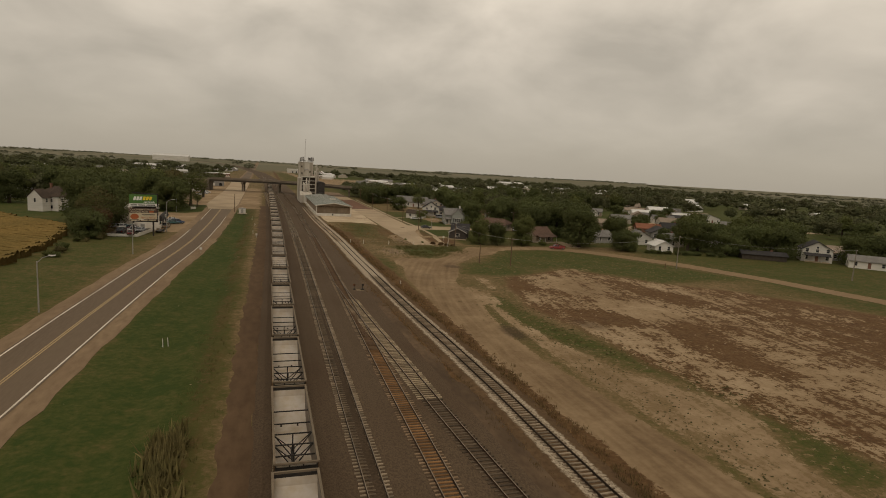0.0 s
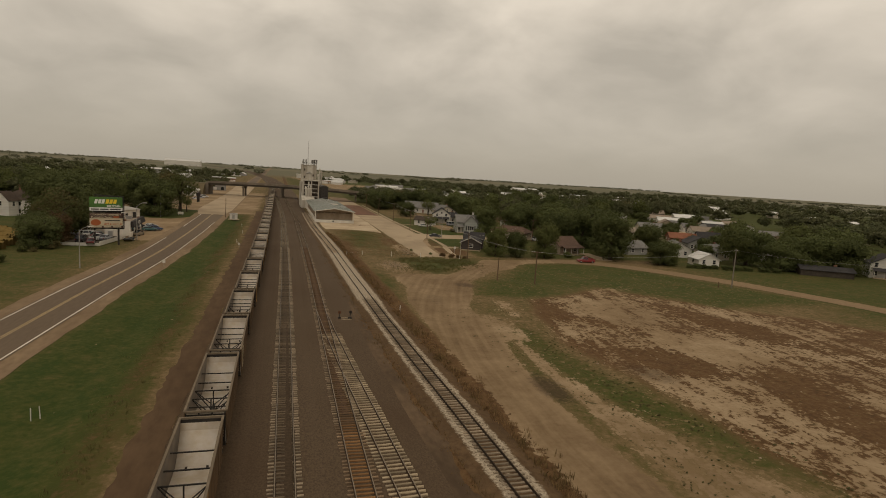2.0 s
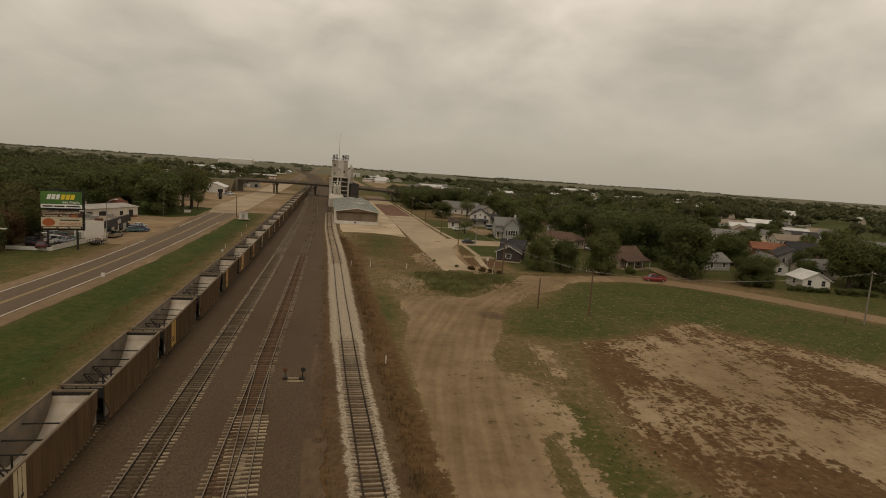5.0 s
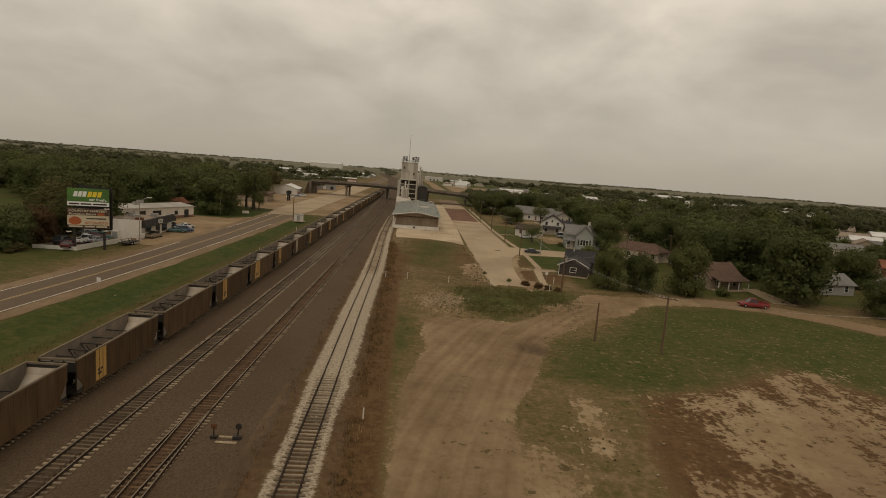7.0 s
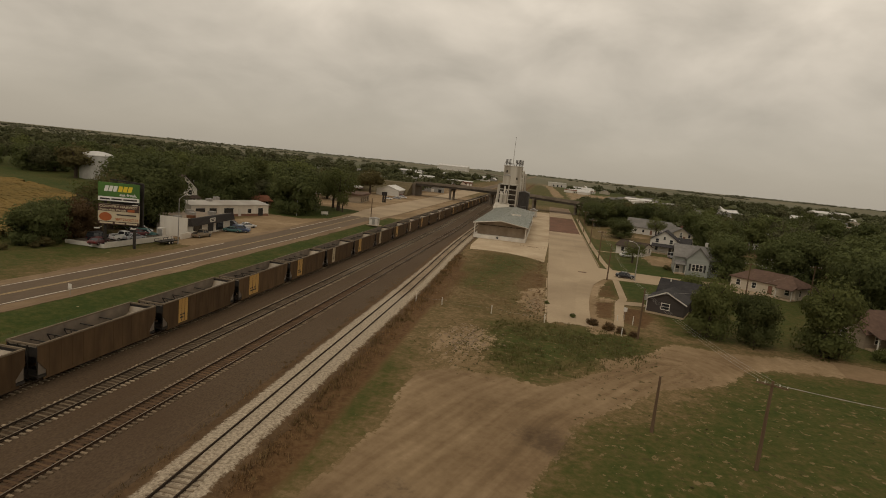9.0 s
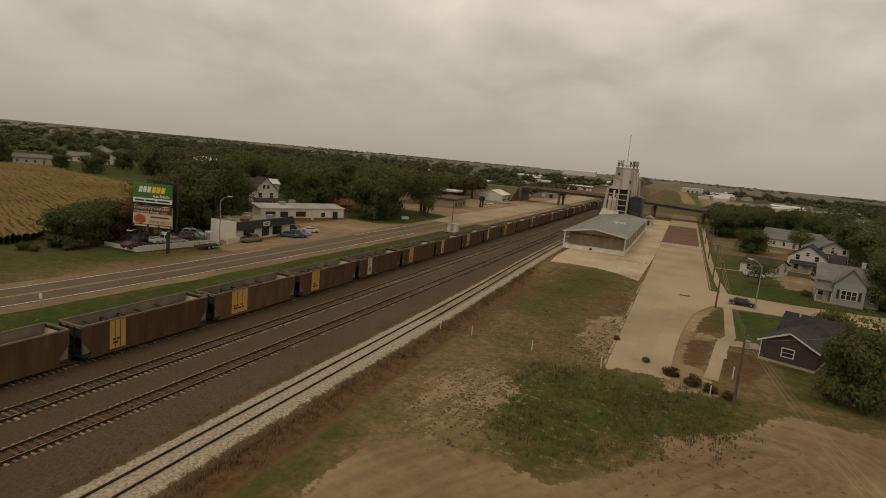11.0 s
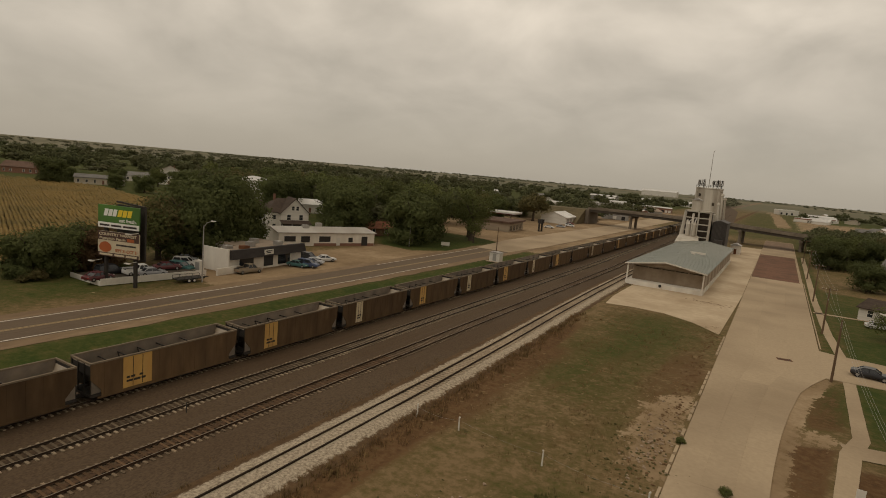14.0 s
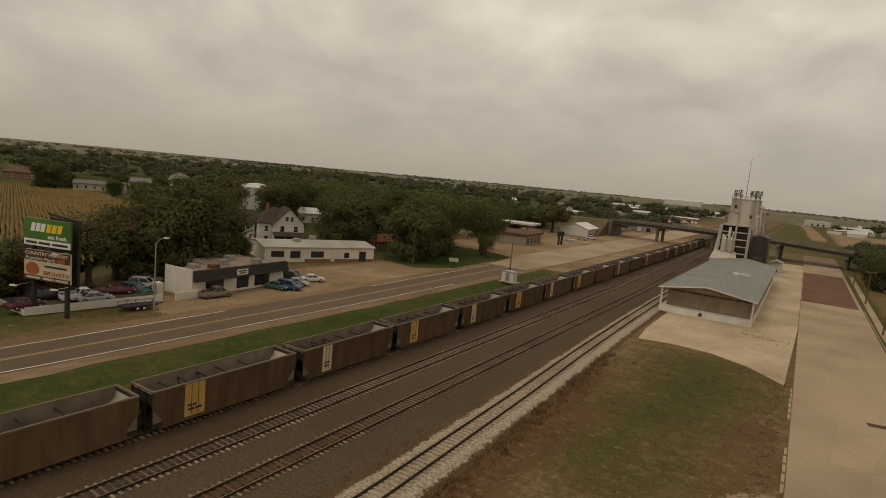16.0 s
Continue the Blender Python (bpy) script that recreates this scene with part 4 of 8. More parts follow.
# ---- equipment cabinet by the highway ----
cab = thing("signal_cabinet", Matrix.Translation((-11.4, 279, 0)), "pale grey metal signal cabinet on a concrete pad", "cabinet")
bm = bmesh.new(); box(bm, -2.2, 2.2, -1.6, 1.6, 0, 0.15); part("pad", bm, "concrete", cab)
bm = bmesh.new(); box(bm, -1.5, 1.5, -1.0, 1.0, 0.15, 2.4); part("body", bm, "sign_white", cab)
bm = bmesh.new(); loft(bm, [[(-1.65, y, 2.4), (1.65, y, 2.4), (1.65, y, 2.5), (0, y, 2.75), (-1.65, y, 2.5)] for y in (-1.12, 1.12)]); part("roof", bm, "galv", cab)
bm = bmesh.new(); box(bm, -0.5, 0.5, -1.03, -1.0, 0.3, 2.2); part("door", bm, "galv", cab)

# ---- concrete street, aprons and side street ----
M["brick_paving"] = mat("brick_paving", (0.1326, 0.0672, 0.0408), (0.1938, 0.1008, 0.0612), 3.0, 0.9, c3=(0.102, 0.0576, 0.0357), scale3=0.2, coords="World")
M["brick_pale"] = mat("brick_pale", (0.1632, 0.1056, 0.068), (0.2244, 0.1536, 0.09775), 3.0, 0.9, c3=(0.1224, 0.0816, 0.051), scale3=0.2, coords="World")
M["joint"] = mat("joint", (0.29, 0.21, 0.122), (0.25, 0.178, 0.103), 1.0, 1.0, coords="World")
M["dark_soil"] = mat("dark_soil", (0.1224, 0.0816, 0.0493), (0.1734, 0.1171, 0.07225), 1.0, 1.0, coords="World")
def sheet(bm, one, two, z0, z1):
    """A slab between two edges with equally many points."""
    loft(bm, [[(*a, z0), (*b, z0), (*b, z1), (*a, z1)] for a, b in zip(one, two)])


ST_Y, ST_R = [180, 190, 196, 204, 212, 221, 226, 231, 246, 520], [54.5, 54.45, 54.7, 55.2, 56.0, 57.2, 58.6, 60.3, 60.35, 60.35]
st_right = lambda y: float(lerp(y, ST_Y, ST_R))
bm, done = solid("street_base", "joint", "worn joints and soil under the concrete street", "street")
yb = [184, 196, 204, 212, 221, 226, 231, 246, 330, 508]
sheet(bm, [(47.25, y) for y in yb], [(st_right(y) - 0.05, y) for y in yb], -0.2, 0.03)
done()
street = thing("street", Matrix(), "wide pale tan concrete street with a broken end", "street", kind="structure")
yv, rowi = 183.4, 0
while yv < 500:
    L_ = 5.4 if yv < 330 else 24.0
    for c in range(3):
        z = 0.05 + rng.uniform(-0.0015, 0.0015)
        edge = lambda y, k: 47.3 + (st_right(y) - 47.3) * k / 3
        bm = bmesh.new()
        if rowi == 0:
            # broken end: ragged lip
            n_ = 7
            pts = [(c + i / n_, yv + 1.6 * noise.noise((c + i / n_, 3.3, 0.7)) + rng.uniform(-0.5, 0.5)) for i in range(n_ + 1)]
            sheet(bm, [(edge(y, k), y) for k, y in pts], [(edge(yv + L_, k), yv + L_ - 0.01) for k, y in pts], -0.1, z)
        else:
            ysl_ = [yv + 0.004, yv + L_ / 2, yv + L_ - 0.004]
            sheet(bm, [(edge(y, c) + 0.004, y) for y in ysl_], [(edge(y, c + 1) - 0.004, y) for y in ysl_], -0.1, z)
        part("slab", bm, "concrete", street)
    yv += L_
    rowi += 1
# iron drain cover with a rusty rim
drain = thing("drain_cover", pose(55.6, 236.5, 0.05, 0, 0, 12), "rusty iron drain cover let into the concrete street", "drain cover")
bm = bmesh.new(); box(bm, -1.0, 1.0, -0.6, 0.6, -0.08, 0.012); part("rim", bm, "rust", drain)
for k in range(7):
    bm = bmesh.new(); box(bm, -0.8 + k * 0.25, -0.7 + k * 0.25, -0.45, 0.45, 0.0, 0.025); part("bar", bm, "steel_dark", drain)
bm, done = solid("brick_pavement", "brick_paving", "patch of dark red-brown brick paving in the street", "brick paving")
box(bm, 47.4, 59.6, 331, 412, 0.02, 0.09); done()
bm, done = solid("brick_pavement", "brick_pale", "worn brown brick paving near the bridge", "brick paving")
box(bm, 47.4, 60.2, 450, 505, 0.02, 0.09); done()
bm, done = solid("loading_apron", "apron", "pale tan concrete apron around the freight shed", "apron")
sheet(bm, [(24.4, 262), (25.2, 252.6), (30, 253.8), (36, 253.4), (41.5, 250), (46.2, 244.5)], [(24.4, 290), (25.2, 290), (30, 290), (36, 290), (41.5, 290), (47.2, 290)], -0.1, 0.035)
sheet(bm, [(36.4, 290), (36.6, 440)], [(47.2, 290), (47.2, 440)], -0.1, 0.034)
done()
bm, done = solid("side_street", "concrete", "concrete side street between lawns", "street")
sheet(bm, [(58.7, 226.2), (60.4, 230.9), (72.6, 232), (110, 236.5), (200, 247.5), (330, 264)], [(60.3, 247), (62.5, 246.3), (75, 245), (110, 248.5), (200, 260), (330, 276)], -0.1, 0.042)
done()
bm, done = solid("cross_road", "gravel_road", "tan gravel road that curves past the empty lot", "road")
strip(bm, [(x, y, (1.2 if x < 60 else 3.0 if x < 70 else 3.9) if y > 130 else 3.6) for x, y in CROSS if x > 80], 0.02, 0.5, 0.8, 2.0)
done()
for lab, pts in (("concrete front walk across the lawn", [(63.0, 231, 0.7), (62.2, 209.5, 0.75), (60.9, 204.5, 0.9), (59.6, 194, 0.75), (58.8, 187, 0.8)]), ("concrete walk to the house", [(60.5, 205.4, 1.6), (66.0, 206.6, 1.7)]),
                 ("concrete footpath along the street", [(63.4, 241, 0.7), (62.4, 262, 0.7), (61.9, 300, 0.7), (62.6, 420, 0.7)]), ("narrow concrete walk between lawns", [(61.0, 284, 0.7), (80, 285, 0.7)])):
    bm, done = solid("footpath", "concrete", lab, "footpath")
    strip(bm, pts, 0.036 if "house" in lab else 0.03, 0.05, 1.5)
    done()
for x0, y0, x1, y1 in ((60.6, 248, 60.6, 330),):
    bm, done = solid("kerb", "concrete", "low worn concrete kerb of the street", "kerb")
    box(bm, x0 - 0.08, x1 + 0.08, y0, y1, -0.1, 0.17)
    done()
bm, done = solid("kerb", "concrete", "crumbling low kerb between street and weeds", "kerb")
for k in range(28):
    if rng.random() < 0.8:
        yk = 184.5 + k * 2.2
        box(bm, 46.95 + rng.uniform(-.04, .04), 47.2, yk, yk + 1.7, -0.1, 0.13)
done()
bm, done = solid("road_concrete", "concrete", "pale concrete pavement where the highway enters town", "road")
loft(bm, [[(x, y, z) for x, y in ((-17.0, 300), (-15.4, 330), (-15.8, 470), (-17, 700), (-36, 700), (-31, 470), (-31.5, 330), (-28, 300))] for z in (-0.1, 0.06)])
done()

# ---- freight shed with its dock ----
M["shed_wall"] = mat("shed_wall", (0.262, 0.204, 0.144), (0.315, 0.248, 0.176), 0.8, 0.85, c3=(0.1734, 0.12, 0.0765), scale3=0.25)
M["shed_side"] = mat("shed_side", (0.35, 0.3, 0.235), (0.42, 0.36, 0.285), 0.8, 0.85, stretch=(1, 1, 0.3))
M["metal_roof"] = mat("metal_roof", (0.1734, 0.1824, 0.153), (0.2142, 0.2256, 0.187), 0.5, 0.5, 0.3, c3=(0.2448, 0.24, 0.1997), scale3=0.07, stretch=(1, 0.2, 1))
M["white_wall"] = mat("white_wall", (0.6, 0.55, 0.47), (0.68, 0.63, 0.54), 0.6, 0.8, c3=(0.48, 0.42, 0.34), scale3=0.2, stretch=(1, 1, 0.35))
shed = thing("freight_shed", Matrix.Translation((31, 281, 0)), "long freight shed, grey metal roof, pale loading dock", "shed")
HW, DL = 8.6, 80.0
bm = bmesh.new(); box(bm, -HW, HW, -0.6, DL, 0, 1.05); part("dock", bm, "white_wall", shed, "pale concrete dock edge")
bm = bmesh.new(); box(bm, -HW + 0.9, HW - 0.25, 2.4, DL - 0.3, 1.05, 4.85)
loft(bm, [[(-HW + 0.3, y, 4.85), (HW - 0.3, y, 4.85), (0, y, 6.2)] for y in (0.3, 0.68)])
part("wall", bm, "shed_wall", shed)
for k in range(5):
    x0 = -HW + 1.6 + k * 3.05
    bm = bmesh.new(); box(bm, x0, x0 + 2.5, 2.32, 2.4, 1.15, 4.2); dr = part("door", bm, "shed_wall", shed, "tall sliding freight door")
    bm = bmesh.new(); box(bm, x0 - 0.08, x0 + 2.58, 2.3, 2.36, 4.2, 4.35); part("track", bm, "steel_dark", dr)
for k in range(9):
    bm = bmesh.new(); y0 = 4 + k * 8.2; box(bm, HW - 0.27, HW - 0.18, y0, y0 + 3.2, 1.1, 4.0); part("door", bm, "shed_side", shed, "pale sliding side door")
bm = bmesh.new()
loft(bm, [[(-HW - 0.5, y, 4.85), (0, y, 6.25), (HW + 0.5, y, 4.85), (HW + 0.5, y, 5.05), (0, y, 6.47), (-HW - 0.5, y, 5.05)] for y in (-0.9, DL + 0.6)])
for k in range(40):
    y = -0.5 + k * 2.05
    for s in (-1, 1):
        bar(bm, (s * (HW + 0.45), y, 5.085), (s * 0.1, y, 6.47), 0.05, 0.05)
part("roof", bm, "metal_roof", shed, "low-pitched grey metal roof")
bm = bmesh.new()
for s in (-1, 1):
    bar(bm, (s * (HW + 0.5), -0.95, 4.95), (0, -0.95, 6.36), 0.08, 0.3)
part("fascia", bm, "white_wall", shed, "white gable trim")
for x in (-HW + 0.2, HW - 0.2):
    bm = bmesh.new(); box(bm, x - 0.15, x + 0.15, -0.45, -0.15, 1.05, 5.0); part("corner_post", bm, "white_wall", shed, "white corner post")
bm = bmesh.new(); box(bm, 1.5, 2.5, 30, 30.9, 6.0, 6.7); part("vent", bm, "white_wall", shed)
bm = bmesh.new(); box(bm, 0.8, 4.8, 34, 34.25, 5.9, 6.5); part("vent", bm, "white_wall", shed)
bm = bmesh.new(); rod(bm, (-0.6, -0.8, 0.7), (-0.6, -0.66, 0.7), 0.35, seg=12); part("bumper", bm, "black", shed, "round dark rubber bumper on the dock edge")

# ---- grain elevator ----
elev = thing("grain_elevator", Matrix.Translation((25.5, 376, 0)), "tall white concrete grain elevator with antennas on its roof", "grain elevator")
M["elev_white"] = mat("elev_white", (0.44, 0.40, 0.33), (0.55, 0.50, 0.415), 0.35, 0.85, c3=(0.22, 0.178, 0.125), scale3=0.3, stretch=(1, 1, 0.06))
# elev_dark: the shade inside voids and openings, put into the colour
M["elev_dark"] = mat("elev_dark", (0.0612, 0.048, 0.0357), (0.0918, 0.072, 0.051), 0.8, 0.8)
M["silver"] = mat("silver", (0.42, 0.4, 0.36), (0.5, 0.47, 0.42), 0.8, 0.45, 0.6)
bm = bmesh.new(); box(bm, -4.9, 4.2, 24, 38, 0, 25.0); part("tower", bm, "elev_white", elev)
for x0 in (-4.9, -2.2, 1.0, 3.5):
    bm = bmesh.new(); box(bm, x0, x0 + 0.7, 23.7, 24, 15, 24.6); part("pilaster", bm, "elev_white", elev)
for x0, z0 in ((-3.6, 21.6), (1.9, 18.2), (-3.4, 17.0)):
    bm = bmesh.new(); box(bm, x0, x0 + 0.8, 23.93, 24.0, z0, z0 + 1.3); part("window_opening", bm, "elev_dark", elev, "small dark opening")
for x0 in (4.2,):
    for y0 in (26.0, 30.0, 34.0):
        bm = bmesh.new(); box(bm, x0, x0 + 0.3, y0, y0 + 0.8, 4, 24.6); part("pilaster", bm, "elev_white", elev)
bm = bmesh.new(); box(bm, -5.1, 4.4, 23.8, 38.2, 25.0, 25.4); part("parapet", bm, "elev_white", elev)
for x in np.arange(-4.9, 4.5, 1.3):
    bm = bmesh.new(); rod(bm, (float(x), 24, 25.4), (float(x), 24, 26.5), 0.06, seg=6); part("rail_post", bm, "steel_dark", elev)
for z in (26.0, 26.5):
    bm = bmesh.new(); bar(bm, (-4.9, 24, z), (4.2, 24, z), 0.07, 0.07); part("handrail", bm, "steel_dark", elev)
for x, y in ((-3.2, 25), (2.2, 25), (3.4, 27)):
    bm = bmesh.new()
    for dx in (-0.9, 0.9):
        rod(bm, (x + dx, y, 25.4), (x + dx, y, 28.6), 0.09, seg=6)
    for z in (26.3, 27.0, 28.4):
        bar(bm, (x - 1.4, y, z), (x + 1.4, y, z), 0.16, 0.12)
    bar(bm, (x - 1.2, y, 25.5), (x + 1.2, y + 0.4, 28.2), 0.1, 0.1)
    bar(bm, (x + 1.2, y, 25.5), (x - 1.2, y + 0.4, 28.2), 0.1, 0.1)
    part("antenna_rack", bm, "steel_dark", elev)
    for dx, key in ((-1.2, "galv"), (-0.5, "steel_dark"), (0.2, "galv"), (0.8, "steel_dark"), (1.3, "galv")):
        bm = bmesh.new(); box(bm, x + dx - 0.16, x + dx + 0.16, y - 0.2, y + 0.1, 26.7 - 0.3 * (dx > 0), 28.6 + 0.2 * dx); part("antenna_panel", bm, key, elev)
for x, y, z, r_ in ((-4.2, 25.2, 26.9, 0.55), (-1.9, 25.0, 26.4, 0.5), (1.3, 25.4, 27.6, 0.6), (3.9, 25.2, 26.6, 0.5)):
    bm = bmesh.new()
    loft(bm, [[(x + r_ * k * math.cos(a), y - 0.35 * k, z + r_ * k * math.sin(a)) for a in (2 * math.pi * i / 14 for i in range(14))] for k in (0.3, 0.8, 1.0, 0.95)])
    rod(bm, (x, y - 0.1, 25.3), (x, y - 0.1, z), 0.07, seg=6)
    part("dish", bm, "galv", elev, "round dish antenna")
bm = bmesh.new(); rod(bm, (-0.9, 30, 25.4), (-0.9, 30, 40.5), 0.16, 0.06, 8); rod(bm, (-0.9, 30, 40.3), (-0.5, 30, 40.9), 0.18, 0.1, 6); part("mast", bm, "galv", elev, "tall thin mast")
# open frame in front
for x, r_, top in ((-3.3, 0.34, 12.6), (-1.5, 0.4, 15.2), (-0.5, 0.3, 12.0), (0.3, 0.22, 10.0)):
    bm = bmesh.new(); rod(bm, (x, -0.5, 2.5), (x, -0.5, top), r_, seg=12); part("spout_pipe", bm, "white_wall", elev, "white vertical spout pipe")
for x, w_, foot in ((-4.4, 0.42, -1.5), (0.25, 0.26, 0.0), (4.4, 0.42, 0.0)):
    bm = bmesh.new(); loft(bm, [[(x - w_ + dx, 0, z), (x + w_ + dx * 0.4, 0, z), (x + w_ + dx * 0.4, 0.9, z), (x - w_ + dx, 0.9, z)] for dx, z in ((foot, 0), (0, 16.2))]); part("frame_column", bm, "elev_white", elev, "white concrete column")
for z in (3.2, 6.2, 8.6, 11.0, 13.4, 15.7):
    bm = bmesh.new(); box(bm, -4.6, 4.6, 0.05, 0.85, z, z + 0.36); part("frame_beam", bm, "elev_white", elev, "white concrete beam")
bm = bmesh.new(); box(bm, -4.4, 4.4, 2.4, 9, 0, 15.9); part("bin_wall", bm, "elev_dark", elev, "bin wall behind the frame, coloured dark for the shaded voids")
bm = bmesh.new(); box(bm, -6, 4.2, 9, 24, 0, 15.0); part("headhouse", bm, "elev_white", elev)
bm = bmesh.new(); loft(bm, [[(-5.6, -9, 4.6), (2.6, -9, 4.6), (1.2, -0.1, 6.9), (-5.6, -0.1, 6.9)], [(-5.6, -9, 0), (2.6, -9, 0), (1.2, -0.1, 0), (-5.6, -0.1, 0)]]); part("lean_to", bm, "elev_white", elev, "white sloping lean-to")
for x in (-2.7, -0.6):
    bm = bmesh.new()
    ring = lambda z, r: [(x + 0.62 * r * math.cos(a), -0.8 + r * math.sin(a), z) for a in (2 * math.pi * i / 18 for i in range(18))]
    loft(bm, [ring(5.5, 0.6), ring(7, 1.35), ring(11, 1.35), ring(12, 0.3)])
    part("hopper_bin", bm, "elev_white", elev, "pale metal hopper bin")
    bm = bmesh.new(); rod(bm, (x, -0.8, 12), (x * 0.3, 0.4, 13.6), 0.22); part("spout", bm, "silver", elev)
for x, h in ((7.0, 21.0), (5.9, 22.6), (5.0, 19.0)):
    bm = bmesh.new(); rod(bm, (x + 1.0, 18, 0), (x, 18, h), 0.5, 0.42, seg=16); part("leg_pipe", bm, "elev_white", elev, "slim white stack"); 
    bm = bmesh.new(); rod(bm, (x, 18, h), (x, 18, h + 0.9), 0.75, 0.4, 16); part("cap", bm, "elev_white", elev)
bm = bmesh.new(); box(bm, -2.9, 0.3, 2, 5, 16.2, 20.2); part("machine_house", bm, "elev_white", elev)
bm = bmesh.new(); loft(bm, [[(-3.2, y, 20.2), (0.6, y, 20.2), (-1.3, y, 21.2)] for y in (1.8, 5.2)]); part("roof", bm, "galv", elev)
bm = bmesh.new(); box(bm, -4.6, 4.6, 0.0, 9.2, 15.9, 16.25); part("deck", bm, "elev_white", elev)
dark = thing("dark_bin", Matrix.Translation((33.4, 384, 0)), "dark corrugated metal bin building beside the elevator", "bin")
M["dark_metal"] = mat("dark_metal", (0.051, 0.0432, 0.0357), (0.0765, 0.06336, 0.051), 1.0, 0.6, 0.3, stretch=(1, 1, 0.2))
bm = bmesh.new(); box(bm, -2.6, 2.4, -6, 8, 0, 12.6); part("wall", bm, "dark_metal", dark)
bm = bmesh.new()
for k in range(12):
    box(bm, -2.6 + k * 0.43, -2.5 + k * 0.43, -6.05, -6, 0.2, 12.4)
part("rib", bm, "steel_dark", dark)
bm = bmesh.new(); loft(bm, [[(-2.8, y, 12.6), (2.6, y, 12.6), (-0.1, y, 13.4)] for y in (-6.2, 8.2)]); part("roof", bm, "dark_metal", dark)
bm = bmesh.new(); box(bm, -1.2, 1.6, -9.5, -6, 0, 6.2); part("annex", bm, "dark_metal", dark)
off = thing("office_shed", Matrix.Translation((38.6, 400, 0)), "small pale weathered shed behind the freight shed", "shed")
bm = bmesh.new(); box(bm, -1.8, 1.8, -3, 3, 0, 3.4); part("wall", bm, "white_wall", off)
bm = bmesh.new(); loft(bm, [[(-2.1, y, 3.4), (2.1, y, 3.4), (0, y, 4.3)] for y in (-3.3, 3.3)]); part("roof", bm, "galv", off)
bm = bmesh.new(); box(bm, -0.5, 0.5, -3.05, -3.0, 0, 2.1); part("door", bm, "rust", off)

# ---- road bridge over the railway ----
M["bridge_steel"] = mat("bridge_steel", (0.055, 0.045, 0.034), (0.08, 0.066, 0.05), 0.5, 0.8, stretch=(0.3, 1, 1))
M["bridge_conc"] = mat("bridge_conc", (0.165, 0.132, 0.096), (0.215, 0.178, 0.135), 0.5, 0.85, stretch=(1, 1, 0.3))
br = thing("road_bridge", Matrix.Translation((-42, 472, 0)) @ Matrix.Rotation(radians(-8.5), 4, "Z"), "long grey road bridge on concrete piers over the railway", "bridge")
bm = bmesh.new(); loft(bm, [[(x, -6, z), (x, 6, z), (x, 6, z + 0.35), (x, -6, z + 0.35)] for x, z in ((0, 8.2), (40, 8.6), (75, 8.2), (118, 6.4), (150, 3.4))]); part("deck", bm, "bridge_conc", br)
for y in (-5.4, -1.8, 1.8, 5.4):
    bm = bmesh.new(); loft(bm, [[(x, y - 0.2, z), (x, y + 0.2, z), (x, y + 0.2, z + 1.3), (x, y - 0.2, z + 1.3)] for x, z in ((0, 6.9), (40, 7.3), (75, 6.9), (118, 5.1))]); part("girder", bm, "bridge_steel", br)
for y in (-5.9, 5.9):
    bm = bmesh.new(); loft(bm, [[(x, y - 0.12, z), (x, y + 0.12, z), (x, y + 0.12, z + 0.85), (x, y - 0.12, z + 0.85)] for x, z in ((0, 8.55), (40, 8.95), (75, 8.55), (118, 6.75), (150, 3.75))]); part("parapet", bm, "bridge_conc", br)
for x in (25, 52, 80, 106):
    bm = bmesh.new(); zt = 7.0 if x < 90 else 5.4
    box(bm, x - 0.8, x + 0.8, -6, 6, zt - 1.1, zt); box(bm, x - 0.55, x + 0.55, -4.6, -3.2, 0, zt - 1.1); box(bm, x - 0.55, x + 0.55, 3.2, 4.6, 0, zt - 1.1)
    part("pier", bm, "bridge_conc", br)
bm = bmesh.new(); box(bm, -1.6, 1.0, -6.5, 6.5, 0, 8.2); part("abutment", bm, "bridge_conc", br)
M["bank_grass"] = mat("bank_grass", (0.085, 0.070, 0.038), (0.13, 0.102, 0.056), 0.4, 1.0, c3=(0.153, 0.1152, 0.06375), scale3=0.05)
bm, done = solid("bridge_embankment", "bank_grass", "grassy earth bank that carries the road up to the bridge", "embankment")
rings = []
for x, y, h in ((-44, 472.5, 8.0), (-80, 478, 7.2), (-160, 492, 4.6), (-300, 515, 0.3)):
    rings.append([(x, y - 7 - h * 2.2, -0.3), (x, y - 7, h), (x, y + 7, h), (x, y + 7 + h * 2.2, -0.3)])
loft(bm, rings)
done()

# ---- houses ----
for key, c1, c2 in (("w_white", (0.62, 0.58, 0.51), (0.54, 0.5, 0.43)), ("w_cream", (0.5, 0.43, 0.33), (0.43, 0.37, 0.28)), ("w_slate", (0.058, 0.047, 0.04), (0.078, 0.064, 0.054)),
                    ("w_sage", (0.3, 0.305, 0.27), (0.26, 0.265, 0.235)), ("w_tan", (0.32, 0.255, 0.18), (0.27, 0.21, 0.15)), ("w_brick", (0.22, 0.115, 0.075), (0.17, 0.09, 0.06)), ("w_grey", (0.3, 0.28, 0.25), (0.25, 0.235, 0.21))):
    M[key] = mat(key, c1, c2, 1.0, 0.8, stretch=(0.2, 0.2, 3.0), bump=0.1, vary=0.08)
